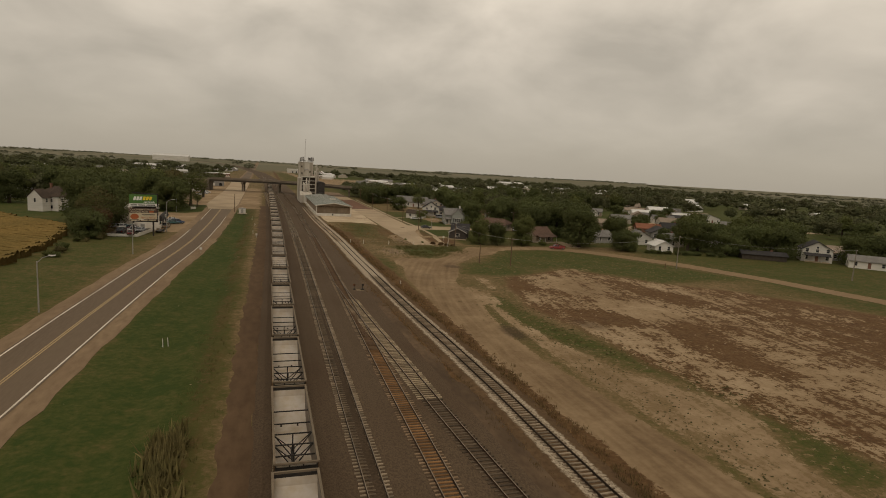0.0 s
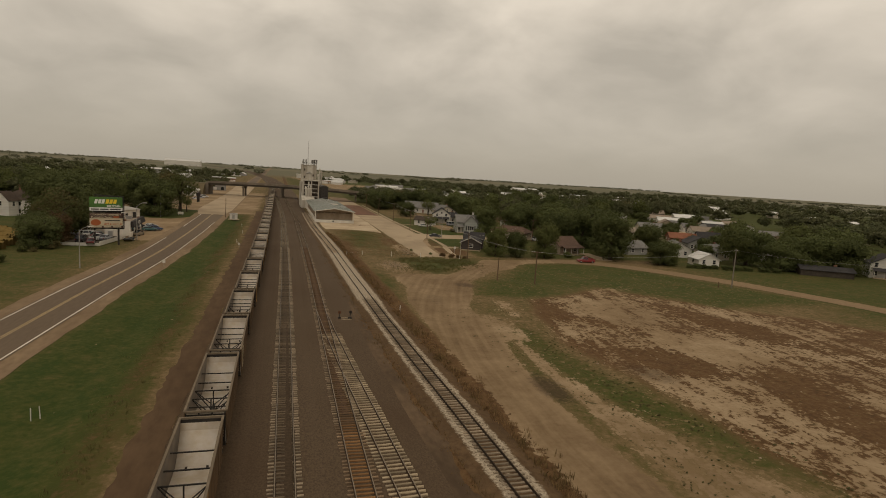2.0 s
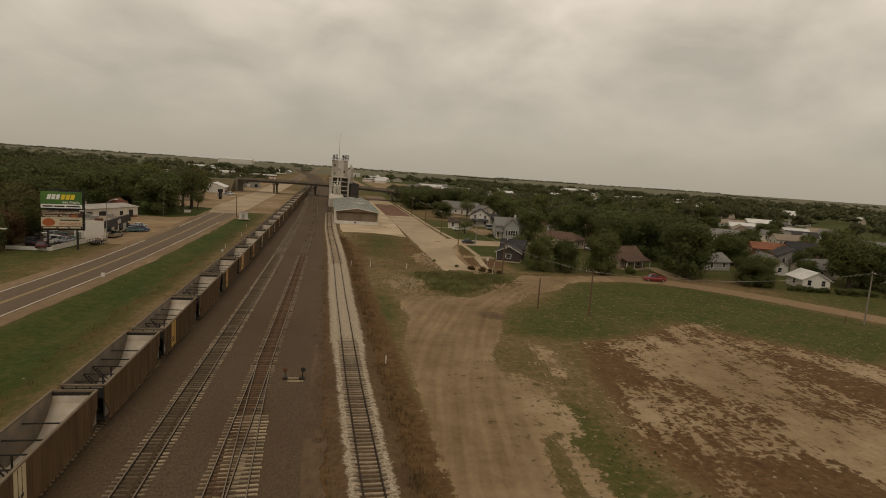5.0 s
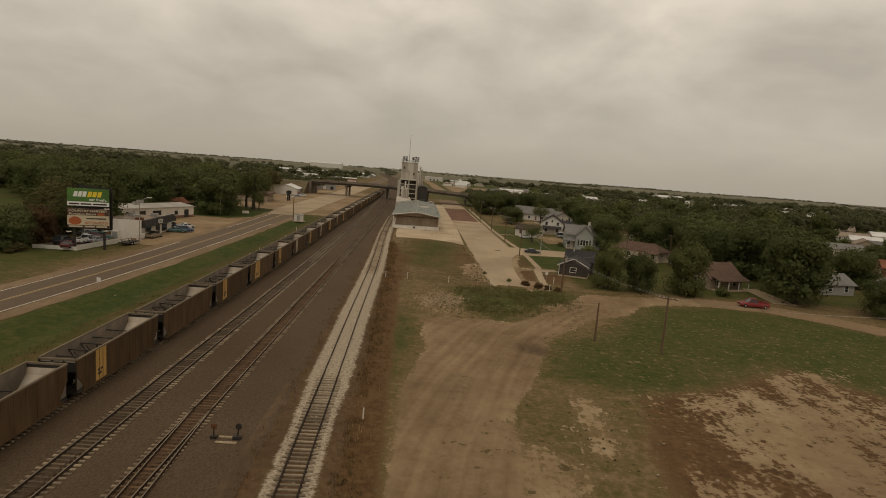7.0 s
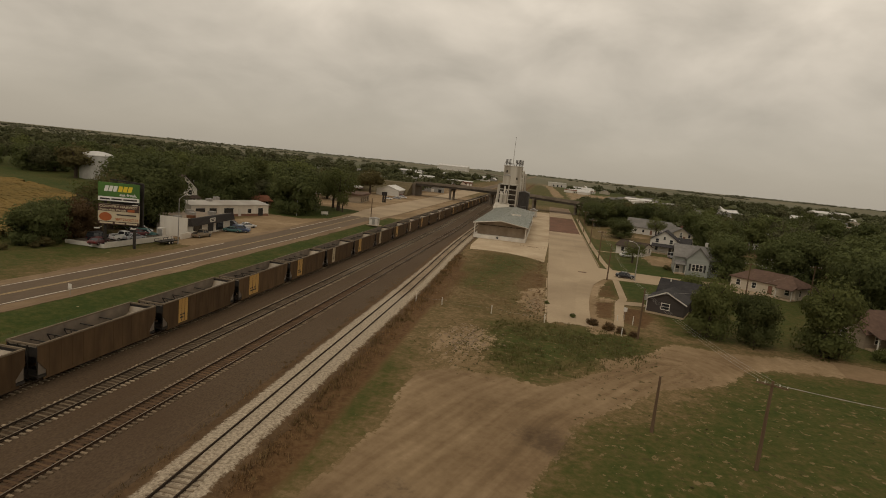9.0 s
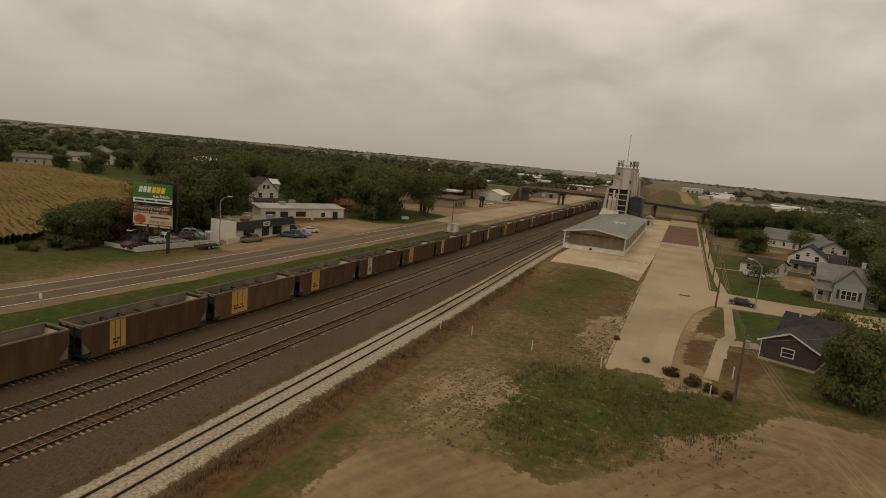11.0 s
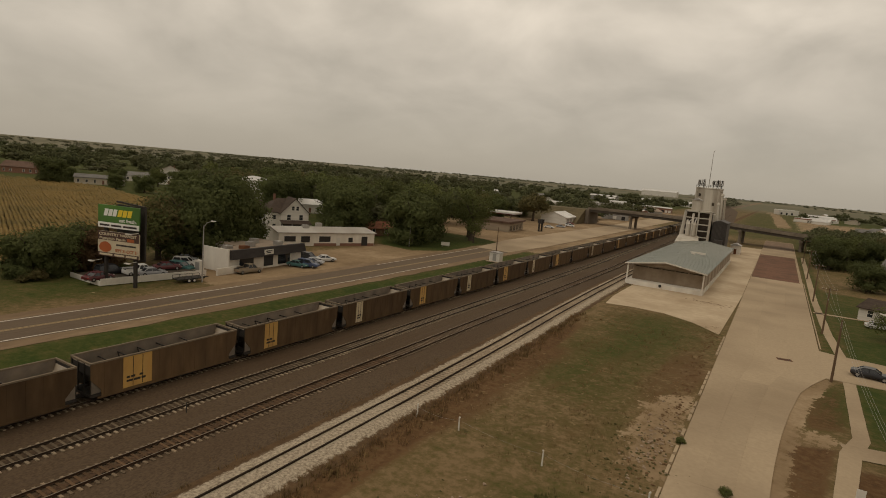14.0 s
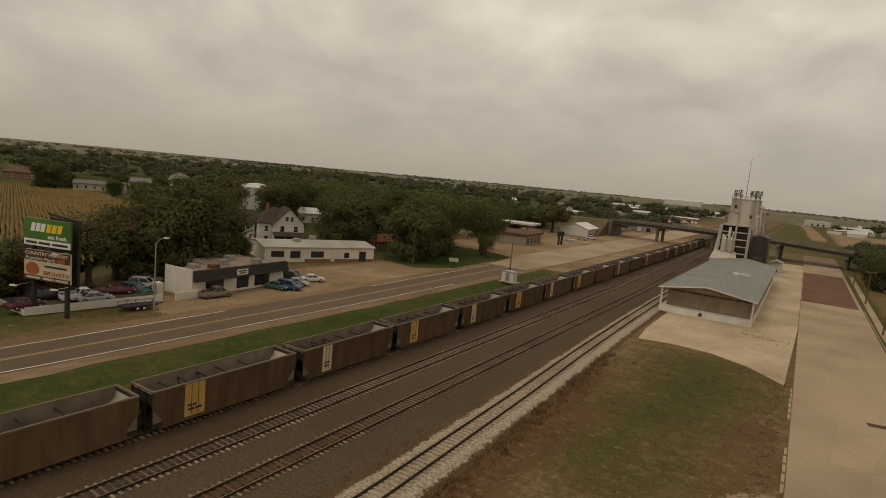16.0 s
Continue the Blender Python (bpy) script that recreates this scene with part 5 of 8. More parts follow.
for key, c1, c2 in (("r_black", (0.04, 0.037, 0.036), (0.06, 0.055, 0.052)), ("r_grey", (0.15, 0.14, 0.125), (0.2, 0.185, 0.165)), ("r_brown", (0.1, 0.062, 0.045), (0.135, 0.085, 0.06)),
                    ("r_red", (0.22, 0.09, 0.05), (0.28, 0.12, 0.07)), ("r_tan", (0.23, 0.18, 0.13), (0.28, 0.22, 0.165)), ("r_white", (0.55, 0.53, 0.49), (0.63, 0.6, 0.55))):
    M[key] = mat(key, c1, c2, 1.5, 0.9, c3=tuple(v * 0.75 for v in c1), scale3=0.25, bump=0.2, vary=0.12)


def glass_material():
    m = bpy.data.materials.new("window_glass")
    m.use_nodes = True
    b = m.node_tree.nodes["Principled BSDF"]
    b.inputs["Base Color"].default_value = (0.02, 0.022, 0.024, 1)
    b.inputs["Roughness"].default_value = 0.08
    b.inputs["Specular IOR Level"].default_value = 0.6
    return m


M["glass"] = glass_material()
HOUSES = []


def window(bm_at, parent, wall, w=0.95, h=1.3, trim="sign_white"):
    """A framed window at a point on a wall, facing along the wall's outward normal n (local)."""
    (x, y, z), (nx_, ny_) = bm_at, wall
    tx, ty = -ny_, nx_
    bm = bmesh.new()
    for a0, a1, b0, b1 in ((-w / 2 - 0.12, w / 2 + 0.12, -0.12, 0), (-w / 2 - 0.12, w / 2 + 0.12, h, h + 0.12), (-w / 2 - 0.12, -w / 2, 0, h), (w / 2, w / 2 + 0.12, 0, h), (-w / 2, w / 2, h / 2 - 0.03, h / 2 + 0.03)):
        loft(bm, [[(x + tx * a + nx_ * d, y + ty * a + ny_ * d, z + b) for a, b in ((a0, b0), (a1, b0), (a1, b1), (a0, b1))] for d in (0.0, 0.07)])
    f = part("window", bm, trim, parent, "white-framed window")
    bm = bmesh.new()
    loft(bm, [[(x + tx * a + nx_ * d, y + ty * a + ny_ * d, z + b) for a, b in ((-w / 2, 0), (w / 2, 0), (w / 2, h), (-w / 2, h))] for d in (0.01, 0.035)])
    part("pane", bm, "glass", f)


def mass(h, x0, x1, y0, y1, eave, ridge, wall, roof, along="x", base=0.0, over=0.45, hip=0.0):
    """One block of a house: walls with gable ends and a pitched roof; the ridge runs along x or y."""
    bm = bmesh.new()
    if along == "x":
        ym = (y0 + y1) / 2
        rg = ridge if not hip else eave
        loft(bm, [[(x, y0, base), (x, y1, base), (x, y1, eave), (x, ym, max(rg, eave + 0.01)), (x, y0, eave)] for x in (x0, x1)])
    else:
        xm = (x0 + x1) / 2
        rg = ridge if not hip else eave
        loft(bm, [[(x0, y, base), (x1, y, base), (x1, y, eave), (xm, y, max(rg, eave + 0.01)), (x0, y, eave)] for y in (y0, y1)])
    part("wall", bm, wall, h)
    bm = bmesh.new()
    slope = (ridge - eave) / (((y1 - y0) if along == "x" else (x1 - x0)) / 2)
    lo, t = eave - slope * over, 0.16
    if along == "x":
        ym = (y0 + y1) / 2
        if hip:
            a = [bm.verts.new(p) for p in ((x0 - over, y0 - over, lo), (x1 + over, y0 - over, lo), (x1 + over, y1 + over, lo), (x0 - over, y1 + over, lo), (x0 + hip, ym, ridge), (x1 - hip, ym, ridge))]
            b = [bm.verts.new(v.co + Vector((0, 0, t))) for v in a]
            for f in ((0, 1, 5, 4), (1, 2, 5), (2, 3, 4, 5), (3, 0, 4)):
                bm.faces.new([b[i] for i in f]); bm.faces.new([a[i] for i in f][::-1])
            for i in range(4):
                bm.faces.new((a[i], a[(i + 1) % 4], b[(i + 1) % 4], b[i]))
        else:
            loft(bm, [[(x, y0 - over, lo), (x, ym, ridge + 0.02), (x, y1 + over, lo), (x, y1 + over, lo + t), (x, ym, ridge + t + 0.06), (x, y0 - over, lo + t)] for x in (x0 - over, x1 + over)])
    else:
        xm = (x0 + x1) / 2
        loft(bm, [[(x0 - over, y, lo), (xm, y, ridge + 0.02), (x1 + over, y, lo), (x1 + over, y, lo + t), (xm, y, ridge + t + 0.06), (x0 - over, y, lo + t)] for y in (y0 - over, y1 + over)])
    part("roof", bm, roof, h)


def chimney(h, x, y, z0, z1, material="w_brick"):
    bm = bmesh.new(); box(bm, x - 0.35, x + 0.35, y - 0.35, y + 0.35, z0, z1); box(bm, x - 0.42, x + 0.42, y - 0.42, y + 0.42, z1 - 0.2, z1 - 0.05)
    part("chimney", bm, material, h)


def door(h, x, y, n, material="w_brick", hgt=2.05):
    tx, ty = -n[1], n[0]
    bm = bmesh.new()
    loft(bm, [[(x + tx * a + n[0] * d, y + ty * a + n[1] * d, b) for a, b in ((-0.48, 0.25), (0.48, 0.25), (0.48, 0.25 + hgt), (-0.48, 0.25 + hgt))] for d in (0, 0.06)])
    part("door", bm, material, h)


def porch(h, x0, x1, y0, y1, z, roof, step=True):
    bm = bmesh.new()
    loft(bm, [[(x, y0 - 0.3, z), (x, y1, z + 0.8), (x, y1, z + 0.95), (x, y0 - 0.3, z + 0.15)] for x in (x0 - 0.2, x1 + 0.2)])
    part("porch_roof", bm, roof, h)
    n = max(2, int((x1 - x0) / 2.4) + 1)
    for i in range(n):
        x = x0 + (x1 - x0) * i / (n - 1)
        bm = bmesh.new(); box(bm, x - 0.08, x + 0.08, y0, y0 + 0.16, 0.2, z + 0.1); part("porch_post", bm, "sign_white", h)
    bm = bmesh.new(); box(bm, x0, x1, y0, y1, 0.0, 0.25); part("porch_floor", bm, "concrete", h)


def house(x, y, turn, w, d, eave, ridge, wall, roof, label, along="x", wing=None, porch_=None, chim=None, hip=0.0, windows=True, storeys=1, name="house"):
    """Front faces local -y; the origin is the middle of the front wall's foot."""
    h = thing(name, pose(x, y, -0.02, 0, 0, turn), label, "house", "houses of the town")
    mass(h, -w / 2, w / 2, 0, d, eave, ridge, wall, roof, along, hip=hip)
    c, s = math.cos(radians(turn)), math.sin(radians(turn))
    HOUSES.append((x - s * d / 2, y + c * d / 2, max(w, d) * 0.62))
    if windows:
        for lev in range(storeys):
            z = 0.95 + lev * 2.7
            n = max(2, int(w / 3.2))
            for i in range(n):
                xx = -w / 2 + w * (i + 0.5) / n
                if lev == 0 and i == n // 2 and n > 2:
                    door(h, xx, 0, (0, -1))
                    continue
                window((xx, 0, z), h, (0, -1))
            for s_ in (-1, 1):
                for k in range(max(1, int(d / 4.5))):
                    window((s_ * w / 2, d * (k + 0.5) / max(1, int(d / 4.5)), z), h, (s_, 0))
        if along == "y" and ridge - eave > 2.2:
            window((0, 0, eave + 0.25), h, (0, -1), 0.7, 0.9)
    if wing:
        mass(h, *wing)
    if porch_:
        porch(h, *porch_)
    if chim:
        chimney(h, *chim)
    return h


# slate-blue house with a low gabled wing
hs = thing("house", pose(65.0, 200.6, -0.02, 0, 0, -21), "dark slate-grey house with white trim and black roofs", "house", "houses of the town")
HOUSES.append((70, 205, 9))
mass(hs, 0, 6.5, 0, 6.5, 2.7, 4.3, "w_slate", "r_black", "y", over=0.35)
mass(hs, 0.6, 7.2, 6.5, 12.0, 3.2, 5.2, "w_slate", "r_black", "x", over=0.4)
window((3.25, 0, 1.2), hs, (0, -1), 1.3, 1.0); window((0, 3.8, 1.2), hs, (-1, 0), 1.0, 1.2); window((0.6, 8.5, 1.2), hs, (-1, 0), 1.0, 1.3); window((0.6, 11, 1.2), hs, (-1, 0), 1.0, 1.3)
bm = bmesh.new()
bar(bm, (-0.38, -0.38, 2.58), (3.25, -0.38, 4.36), 0.06, 0.2); bar(bm, (6.88, -0.38, 2.58), (3.25, -0.38, 4.36), 0.06, 0.2); bar(bm, (-0.36, -0.3, 2.52), (-0.36, 6.6, 2.52), 0.08, 0.14)
part("trim", bm, "sign_white", hs, "white roof trim")
bm = bmesh.new(); box(bm, -0.03, 0.09, -0.03, 0.09, 0, 2.6); part("downpipe", bm, "sign_white", hs)
bm = bmesh.new(); box(bm, -0.05, 6.55, -0.05, 6.5, 0, 0.35); part("foundation", bm, "concrete", hs)
bm = bmesh.new(); rod(bm, (2.2, 8.8, 4.4), (2.2, 8.8, 5.6), 0.12); part("vent_pipe", bm, "sign_white", hs)

# sage-grey house with cross gables
hs = house(86.4, 255.6, -8, 11.0, 9.5, 4.7, 7.4, "w_sage", "r_grey", "pale sage-grey house with grey roof and dark shutters", "x", chim=(2.5, 6.5, 6.5, 8.6, "w_white"), windows=False)
mass(hs, -2.6, 2.8, -2.2, 4.7, 4.7, 7.6, "w_sage", "r_grey", "y", over=0.4)
for xx in (-0.9, 0.0, 0.9):
    window((0.1 + xx, -2.2, 1.5), hs, (0, -1), 0.75, 1.7)
for xx in (-1.75, 1.95):
    bm = bmesh.new(); box(bm, xx - 0.22, xx + 0.22, -2.27, -2.2, 1.4, 3.3); part("shutter", bm, "black", hs)
for xx in (-4.6, 4.4):
    window((xx, 0, 1.3), hs, (0, -1), 0.9, 1.6)
for yy in (2.5, 5.5):
    window((5.5, yy, 1.3), hs, (1, 0), 0.8, 1.5); window((-5.5, yy, 1.3), hs, (-1, 0), 0.8, 1.5)
door(hs, -3.6, 0, (0, -1), "w_white"); porch(hs, -5.4, -2.7, -1.8, 0, 2.6, "r_grey")
mass(hs, -2.5, 5.4, 9.5, 14, 3.6, 5.8, "w_sage", "r_grey", "y", over=0.3)

# long brown-roofed ranch house
hs = house(97.6, 239.2, -43, 15.0, 9.0, 2.9, 4.9, "w_cream", "r_brown", "low cream ranch house with a dark red-brown roof", "x", hip=3.2)
porch(hs, 4.2, 7.6, -2.6, 0, 2.5, "r_brown")
# cottage with a brown-red roof
hs = house(103.0, 196.6, 18, 9.6, 8.5, 2.7, 5.6, "w_tan", "r_brown", "small cottage with a broad reddish-brown roof and pale porch", "x", porch_=(-4.5, 4.5, -2.3, 0, 2.35, "r_brown"))
bm, done = solid("driveway", "concrete", "pale concrete driveway beside the cottage", "driveway")
loft(bm, [[(x, y, z) for x, y in ((106.5, 184), (111.5, 183), (112.5, 200), (108.8, 200))] for z in (-0.1, 0.03)])
done()

M["w_dark"] = mat("w_dark", (0.05, 0.04, 0.03), (0.075, 0.06, 0.045), 1.0, 0.85)
M["r_umber"] = mat("r_umber", (0.055, 0.040, 0.030), (0.08, 0.058, 0.043), 1.5, 0.95, c3=(0.045, 0.033, 0.025), scale3=0.4)
TOWN = [
    (141.5, 174.5, -12, 7, 7, 2.4, 4.2, "w_white", "r_white", "small white garage with a pale metal roof", "y"),
    (146.5, 195.5, -20, 9, 9, 3.0, 5.4, "w_white", "r_grey", "white two-storey gabled house among trees", "y"),
    (132.0, 199.5, 8, 9, 8, 2.6, 4.6, "w_grey", "r_grey", "grey cottage with a grey shingle roof", "x"),
    (172.5, 158.5, -30, 15, 5, 2.0, 3.0, "w_dark", "r_black", "long low dark shed under trees", "x"),
    (181.0, 186.0, -20, 9, 9, 3.0, 5.6, "w_white", "r_grey", "white house with a grey roof", "y"),
    (160.0, 190.0, 10, 9, 8, 3.0, 5.2, "w_cream", "r_grey", "cream house behind a hedge", "x"),
    (194.5, 156.0, -40, 10, 9, 4.6, 7.5, "w_white", "r_black", "white two-storey house with a dark roof", "y"),
    (201.0, 141.0, -45, 12, 7, 2.7, 4.3, "w_white", "r_grey", "long white garage with a grey roof", "x"),
    (212.0, 158.0, -35, 11, 9, 3.0, 5.2, "w_grey", "r_tan", "grey house with a tan roof", "x"),
    (222.0, 142.0, -35, 12, 9, 3.0, 5.4, "w_cream", "r_grey", "cream house with a grey roof", "x"),
    (72.6, 283.5, -28, 8.5, 9, 2.6, 4.0, "w_white", "r_umber", "low white house with a grey-brown roof", "x"),
    (86.0, 299.0, -15, 9.0, 8, 4.6, 7.6, "w_white", "r_black", "white two-storey house with a dark porch roof", "y"),
    (92.0, 306.0, -15, 8, 7, 3.0, 5.0, "w_cream", "r_black", "small cream house with a black roof", "x"),
    (91.5, 367.0, -24, 21, 12, 3.2, 6.6, "w_white", "r_grey", "long white house with a broad light grey roof", "x"),
    (183.0, 236.0, -25, 15, 9, 2.8, 4.8, "w_brick", "r_red", "brick house with an orange-red roof", "x"),
    (173.0, 216.0, -20, 10, 9, 2.9, 5.4, "w_grey", "r_black", "grey house with a dark gabled roof", "y"),
    (166.0, 262.0, -20, 14, 8, 2.8, 4.6, "w_tan", "r_tan", "low tan house with a light roof", "x"),
    (192.0, 232.0, -20, 10, 8, 3.2, 6.0, "w_grey", "r_black", "grey house with a dark roof", "x"),
    (204.0, 291.0, -20, 13, 9, 3.0, 5.0, "w_cream", "r_grey", "cream ranch house with a grey roof", "x"),
    (226.0, 276.0, -20, 12, 9, 3.0, 5.2, "w_white", "r_tan", "white house with a tan roof", "x"),
    (240.0, 300.0, -25, 13, 9, 3.0, 5.0, "w_white", "r_grey", "white ranch house with a grey roof", "x"),
    (278.0, 328.0, -20, 13, 9, 3.0, 5.0, "w_cream", "r_white", "cream house with a pale roof", "x"),
    (292.0, 318.0, -20, 14, 9, 3.2, 5.4, "w_white", "r_grey", "white house with a grey roof", "y"),
    (262.0, 352.0, -25, 14, 9, 3.0, 5.0, "w_white", "r_white", "white house with a white roof", "x"),
    (275.0, 378.0, -20, 16, 9, 3.0, 5.0, "w_white", "r_tan", "pale house with a tan roof", "x"),
    (310.0, 395.0, -20, 16, 10, 3.2, 5.4, "w_white", "r_white", "white house with a white roof", "x"),
    (258.0, 262.0, -30, 12, 9, 3.0, 5.2, "w_white", "r_grey", "white house with a grey roof", "x"),
    (238.0, 232.0, -30, 12, 9, 3.0, 5.2, "w_cream", "r_brown", "cream house with a brown roof", "x"),
    (98.0, 330.0, 10, 10, 9, 4.4, 7.2, "w_cream", "r_grey", "cream two-storey house with a grey roof", "y"),
    (122.0, 284.0, 15, 10, 9, 3.0, 5.4, "w_white", "r_grey", "white house under trees", "x"),
    (130.0, 352.0, 12, 11, 9, 3.2, 6.0, "w_white", "r_black", "white house with a black roof under trees", "y"),
    (160.0, 405.0, 12, 11, 9, 3.2, 6.0, "w_grey", "r_white", "grey house with a pale roof", "y"),
    (112.0, 455.0, 12, 14, 10, 3.2, 5.6, "w_white", "r_grey", "white house with a grey roof", "x"),
    (140.0, 225.0, -10, 9, 8, 3.0, 5.6, "w_white", "r_grey", "white house half hidden by trees", "y"),
    (118.0, 232.0, -15, 8, 7, 3.0, 5.0, "w_grey", "r_grey", "grey outbuilding under trees", "y"),
    # west of the highway
    (-118.0, 345.0, 60, 10, 9, 4.6, 7.0, "w_white", "r_grey", "white two-storey house behind trees", "y"),
    (-58.5, 290.0, 65, 9, 7, 2.6, 4.2, "w_brick", "r_red", "small brick hut with an orange tiled roof", "x"),
    (-119.0, 321.0, 55, 11, 8, 3.8, 5.6, "w_white", "r_white", "white shed behind the farmhouse", "x"),
    (-104.0, 417.0, 70, 14, 9, 3.4, 5.2, "w_white", "r_white", "white shed with a pale roof", "x"),
    (-76.0, 393.0, 75, 10, 8, 4.6, 7.2, "w_white", "r_grey", "white gabled house behind trees", "y"),
    (-250.0, 305.0, 55, 22, 9, 3.4, 4.8, "w_cream", "r_grey", "long low cream building beyond the corn field", "x"),
    (-285.0, 345.0, 50, 18, 10, 3.2, 5.4, "w_white", "r_grey", "pale farm building beyond the corn", "x"),
    (-262.0, 352.0, 50, 12, 10, 4.4, 7.4, "w_white", "r_grey", "white farmhouse beyond the corn", "y"),
    (-325.0, 300.0, 40, 17, 11, 3.6, 6.5, "w_brick", "r_brown", "large red-brown house at the field edge", "x"),
    (-340.0, 405.0, 55, 14, 11, 4.6, 8.0, "w_white", "r_tan", "white house with a tan roof among trees", "y"),
    (-240.0, 420.0, 60, 14, 10, 4.0, 7.0, "w_cream", "r_grey", "cream house among trees", "y"),
]
for x, y, turn, w, d, eave, ridge, wall, roof, label, along in TOWN:
    dist = math.hypot(x - 40, y - 110)
    house(x, y, turn, w, d, eave, ridge, wall, roof, label, along, storeys=2 if eave > 4.2 else 1, windows=dist < 470 and eave > 2.2,
          porch_=(-w * 0.4, w * 0.4, -2.0, 0, 2.4, roof) if (eave > 4.2 and dist < 260) else None, chim=(w * 0.2, d * 0.6, eave, ridge + 0.7) if rng.random() < 0.5 else None)
bm, done = solid("town_street", "concrete", "pale street running off between ranch houses", "street")
strip(bm, [(170, 244, 4.5), (205, 276, 4.5), (250, 312, 4.5), (310, 356, 4.5)], 0.03, 0.1, 6)
done()
# rows of ranch houses in the open part of the town
for r in range(4):
    for k in range(4):
        if (r + k) % 2:
            continue
        x, y = 196 + k * 31 + r * 13 + rng.uniform(-7, 7), 290 + r * 27 + k * 7 + rng.uniform(-7, 7)
        w = rng.uniform(11, 16)
        if any((x - a) ** 2 + (y - b) ** 2 < (c + 5) ** 2 for a, b, c in HOUSES):
            continue
        house(x, y, rng.choice([-30, -30, 60]) + rng.uniform(-15, 15), w, 9, 3.0, rng.uniform(4.6, 5.4), rng.choice(["w_white", "w_cream", "w_tan"]), rng.choice(["r_grey", "r_tan", "r_black", "r_grey"]), "ranch house with pale walls in a town street", "x",
              wing=(-w * 0.1, w * 0.3, -2.2, 4, 3.0, 4.8, "w_white", "r_grey", "y"), windows=True)
# far houses scattered through the town
for k in range(110):
    side = rng.random()
    if side < 0.62:
        x, y = rng.uniform(100, 560), rng.uniform(400, 900)
    elif side < 0.72:
        x, y = rng.uniform(-420, -70), rng.uniform(430, 900)
    else:
        x, y = rng.uniform(-170, 190), rng.uniform(540, 1300)
        if -45 < x < 30 or 44 < x < 66:
            continue
    w, d = rng.uniform(10, 18), rng.uniform(8, 11)
    house(x, y, rng.uniform(-30, 30), w, d, 3.2, rng.uniform(5, 7), rng.choice(["w_white", "w_white", "w_cream", "w_grey"]), rng.choice(["r_grey", "r_white", "r_tan", "r_white"]), "small pale house in the distant town", rng.choice("xy"), windows=False)

# white house with a front gable and a porch
M["porch_dark"] = mat("porch_dark", (0.05, 0.042, 0.034), (0.07, 0.058, 0.046), 1.5, 0.8)
hs = house(-78.3, 268.5, 62, 12.0, 12.0, 6.0, 9.6, "w_white", "r_umber", "large white two-storey farmhouse with a dark roof", "x", chim=(-2.5, 6.5, 8.2, 11.0), hip=4.2, storeys=2, name="farmhouse")
mass(hs, -2.4, 6.2, -1.6, 6.0, 5.9, 10.2, "w_white", "r_umber", "y", over=0.5)
for xx in (0.0, 3.8):
    window((xx, -1.6, 3.7), hs, (0, -1), 1.1, 1.6)
for xx in (1.2, 2.6):
    window((xx, -1.6, 6.7), hs, (0, -1), 0.8, 1.2)
porch(hs, -2.6, 6.2, -4.4, -1.6, 2.7, "r_umber")
# dark panel over the white wall below the porch roof
bm = bmesh.new(); box(bm, -2.2, 5.6, -1.68, -1.6, 0.3, 2.5); part("porch_wall", bm, "porch_dark", hs)
mass(hs, -10.3, -6.5, 3.0, 10.0, 5.6, 8.6, "w_white", "r_umber", "x", over=0.4)
window((-10.3, 6.5, 3.6), hs, (-1, 0), 0.9, 1.5); window((-8.4, 3.0, 3.6), hs, (0, -1), 0.9, 1.5)

# round white storage tank
tank = thing("storage_tank", Matrix.Translation((-160.5, 326.6, 0)), "large white cylindrical storage tank with a domed top", "tank")
ring = lambda z, r, n=36: [(r * math.cos(2 * math.pi * i / n), r * math.sin(2 * math.pi * i / n), z) for i in range(n)]
bm = bmesh.new(); loft(bm, [ring(0, 7.0), ring(10.6, 7.0)]); part("shell", bm, "r_white", tank)
bm = bmesh.new(); loft(bm, [ring(10.6, 7.2), ring(10.9, 7.2), ring(11.8, 5.1), ring(12.4, 2.4), ring(12.6, 0.5)]); part("dome", bm, "r_white", tank)
bm = bmesh.new(); rod(bm, (-7.0, -2, 0), (-7.0, -2, 10.2), 0.5); part("ladder_cage", bm, "sign_white", tank)

# ---- shop, warehouse, lots west of the highway ----
M["shop_dark"] = mat("shop_dark", (0.035, 0.03, 0.027), (0.05, 0.043, 0.038), 1.5, 0.8, stretch=(1, 0.3, 1))
shop = thing("shop", Matrix.Translation((-36.2, 212.9, 0)) @ Matrix.Rotation(radians(3), 4, "Z"), "white flat-roofed car shop with a dark mansard fascia", "shop")
bm = bmesh.new(); box(bm, -6.5, 0, 0, 20, 0, 3.6); box(bm, -13, -6.5, 8, 20, 0, 3.5); part("wall", bm, "white_wall", shop)
bm = bmesh.new(); box(bm, -6.7, 0.15, -0.2, 0.05, 0, 4.5); part("end_wall", bm, "white_wall", shop, "white parapet end wall")
bm = bmesh.new(); loft(bm, [[(0.05, y, 2.6), (1.3, y, 2.7), (0.75, y, 4.4), (0.05, y, 4.4)] for y in (0.06, 20.2)]); part("fascia", bm, "shop_dark", shop, "dark shingled mansard fascia")
bm = bmesh.new(); box(bm, -6.4, 0.05, 0.06, 19.9, 3.6, 3.75); box(bm, -13.1, -6.4, 8, 20, 3.5, 3.72); part("roof", bm, "r_tan", shop)
for x, y in ((-5, 4), (-3.0, 6.5), (-5, 10), (-8, 14), (-3, 16)):
    bm = bmesh.new(); box(bm, x - 0.8, x + 0.8, y - 0.7, y + 0.7, 3.75, 4.4 + 0.3 * (y > 8)); part("roof_unit", bm, "rust" if y == 6.5 else "galv", shop)
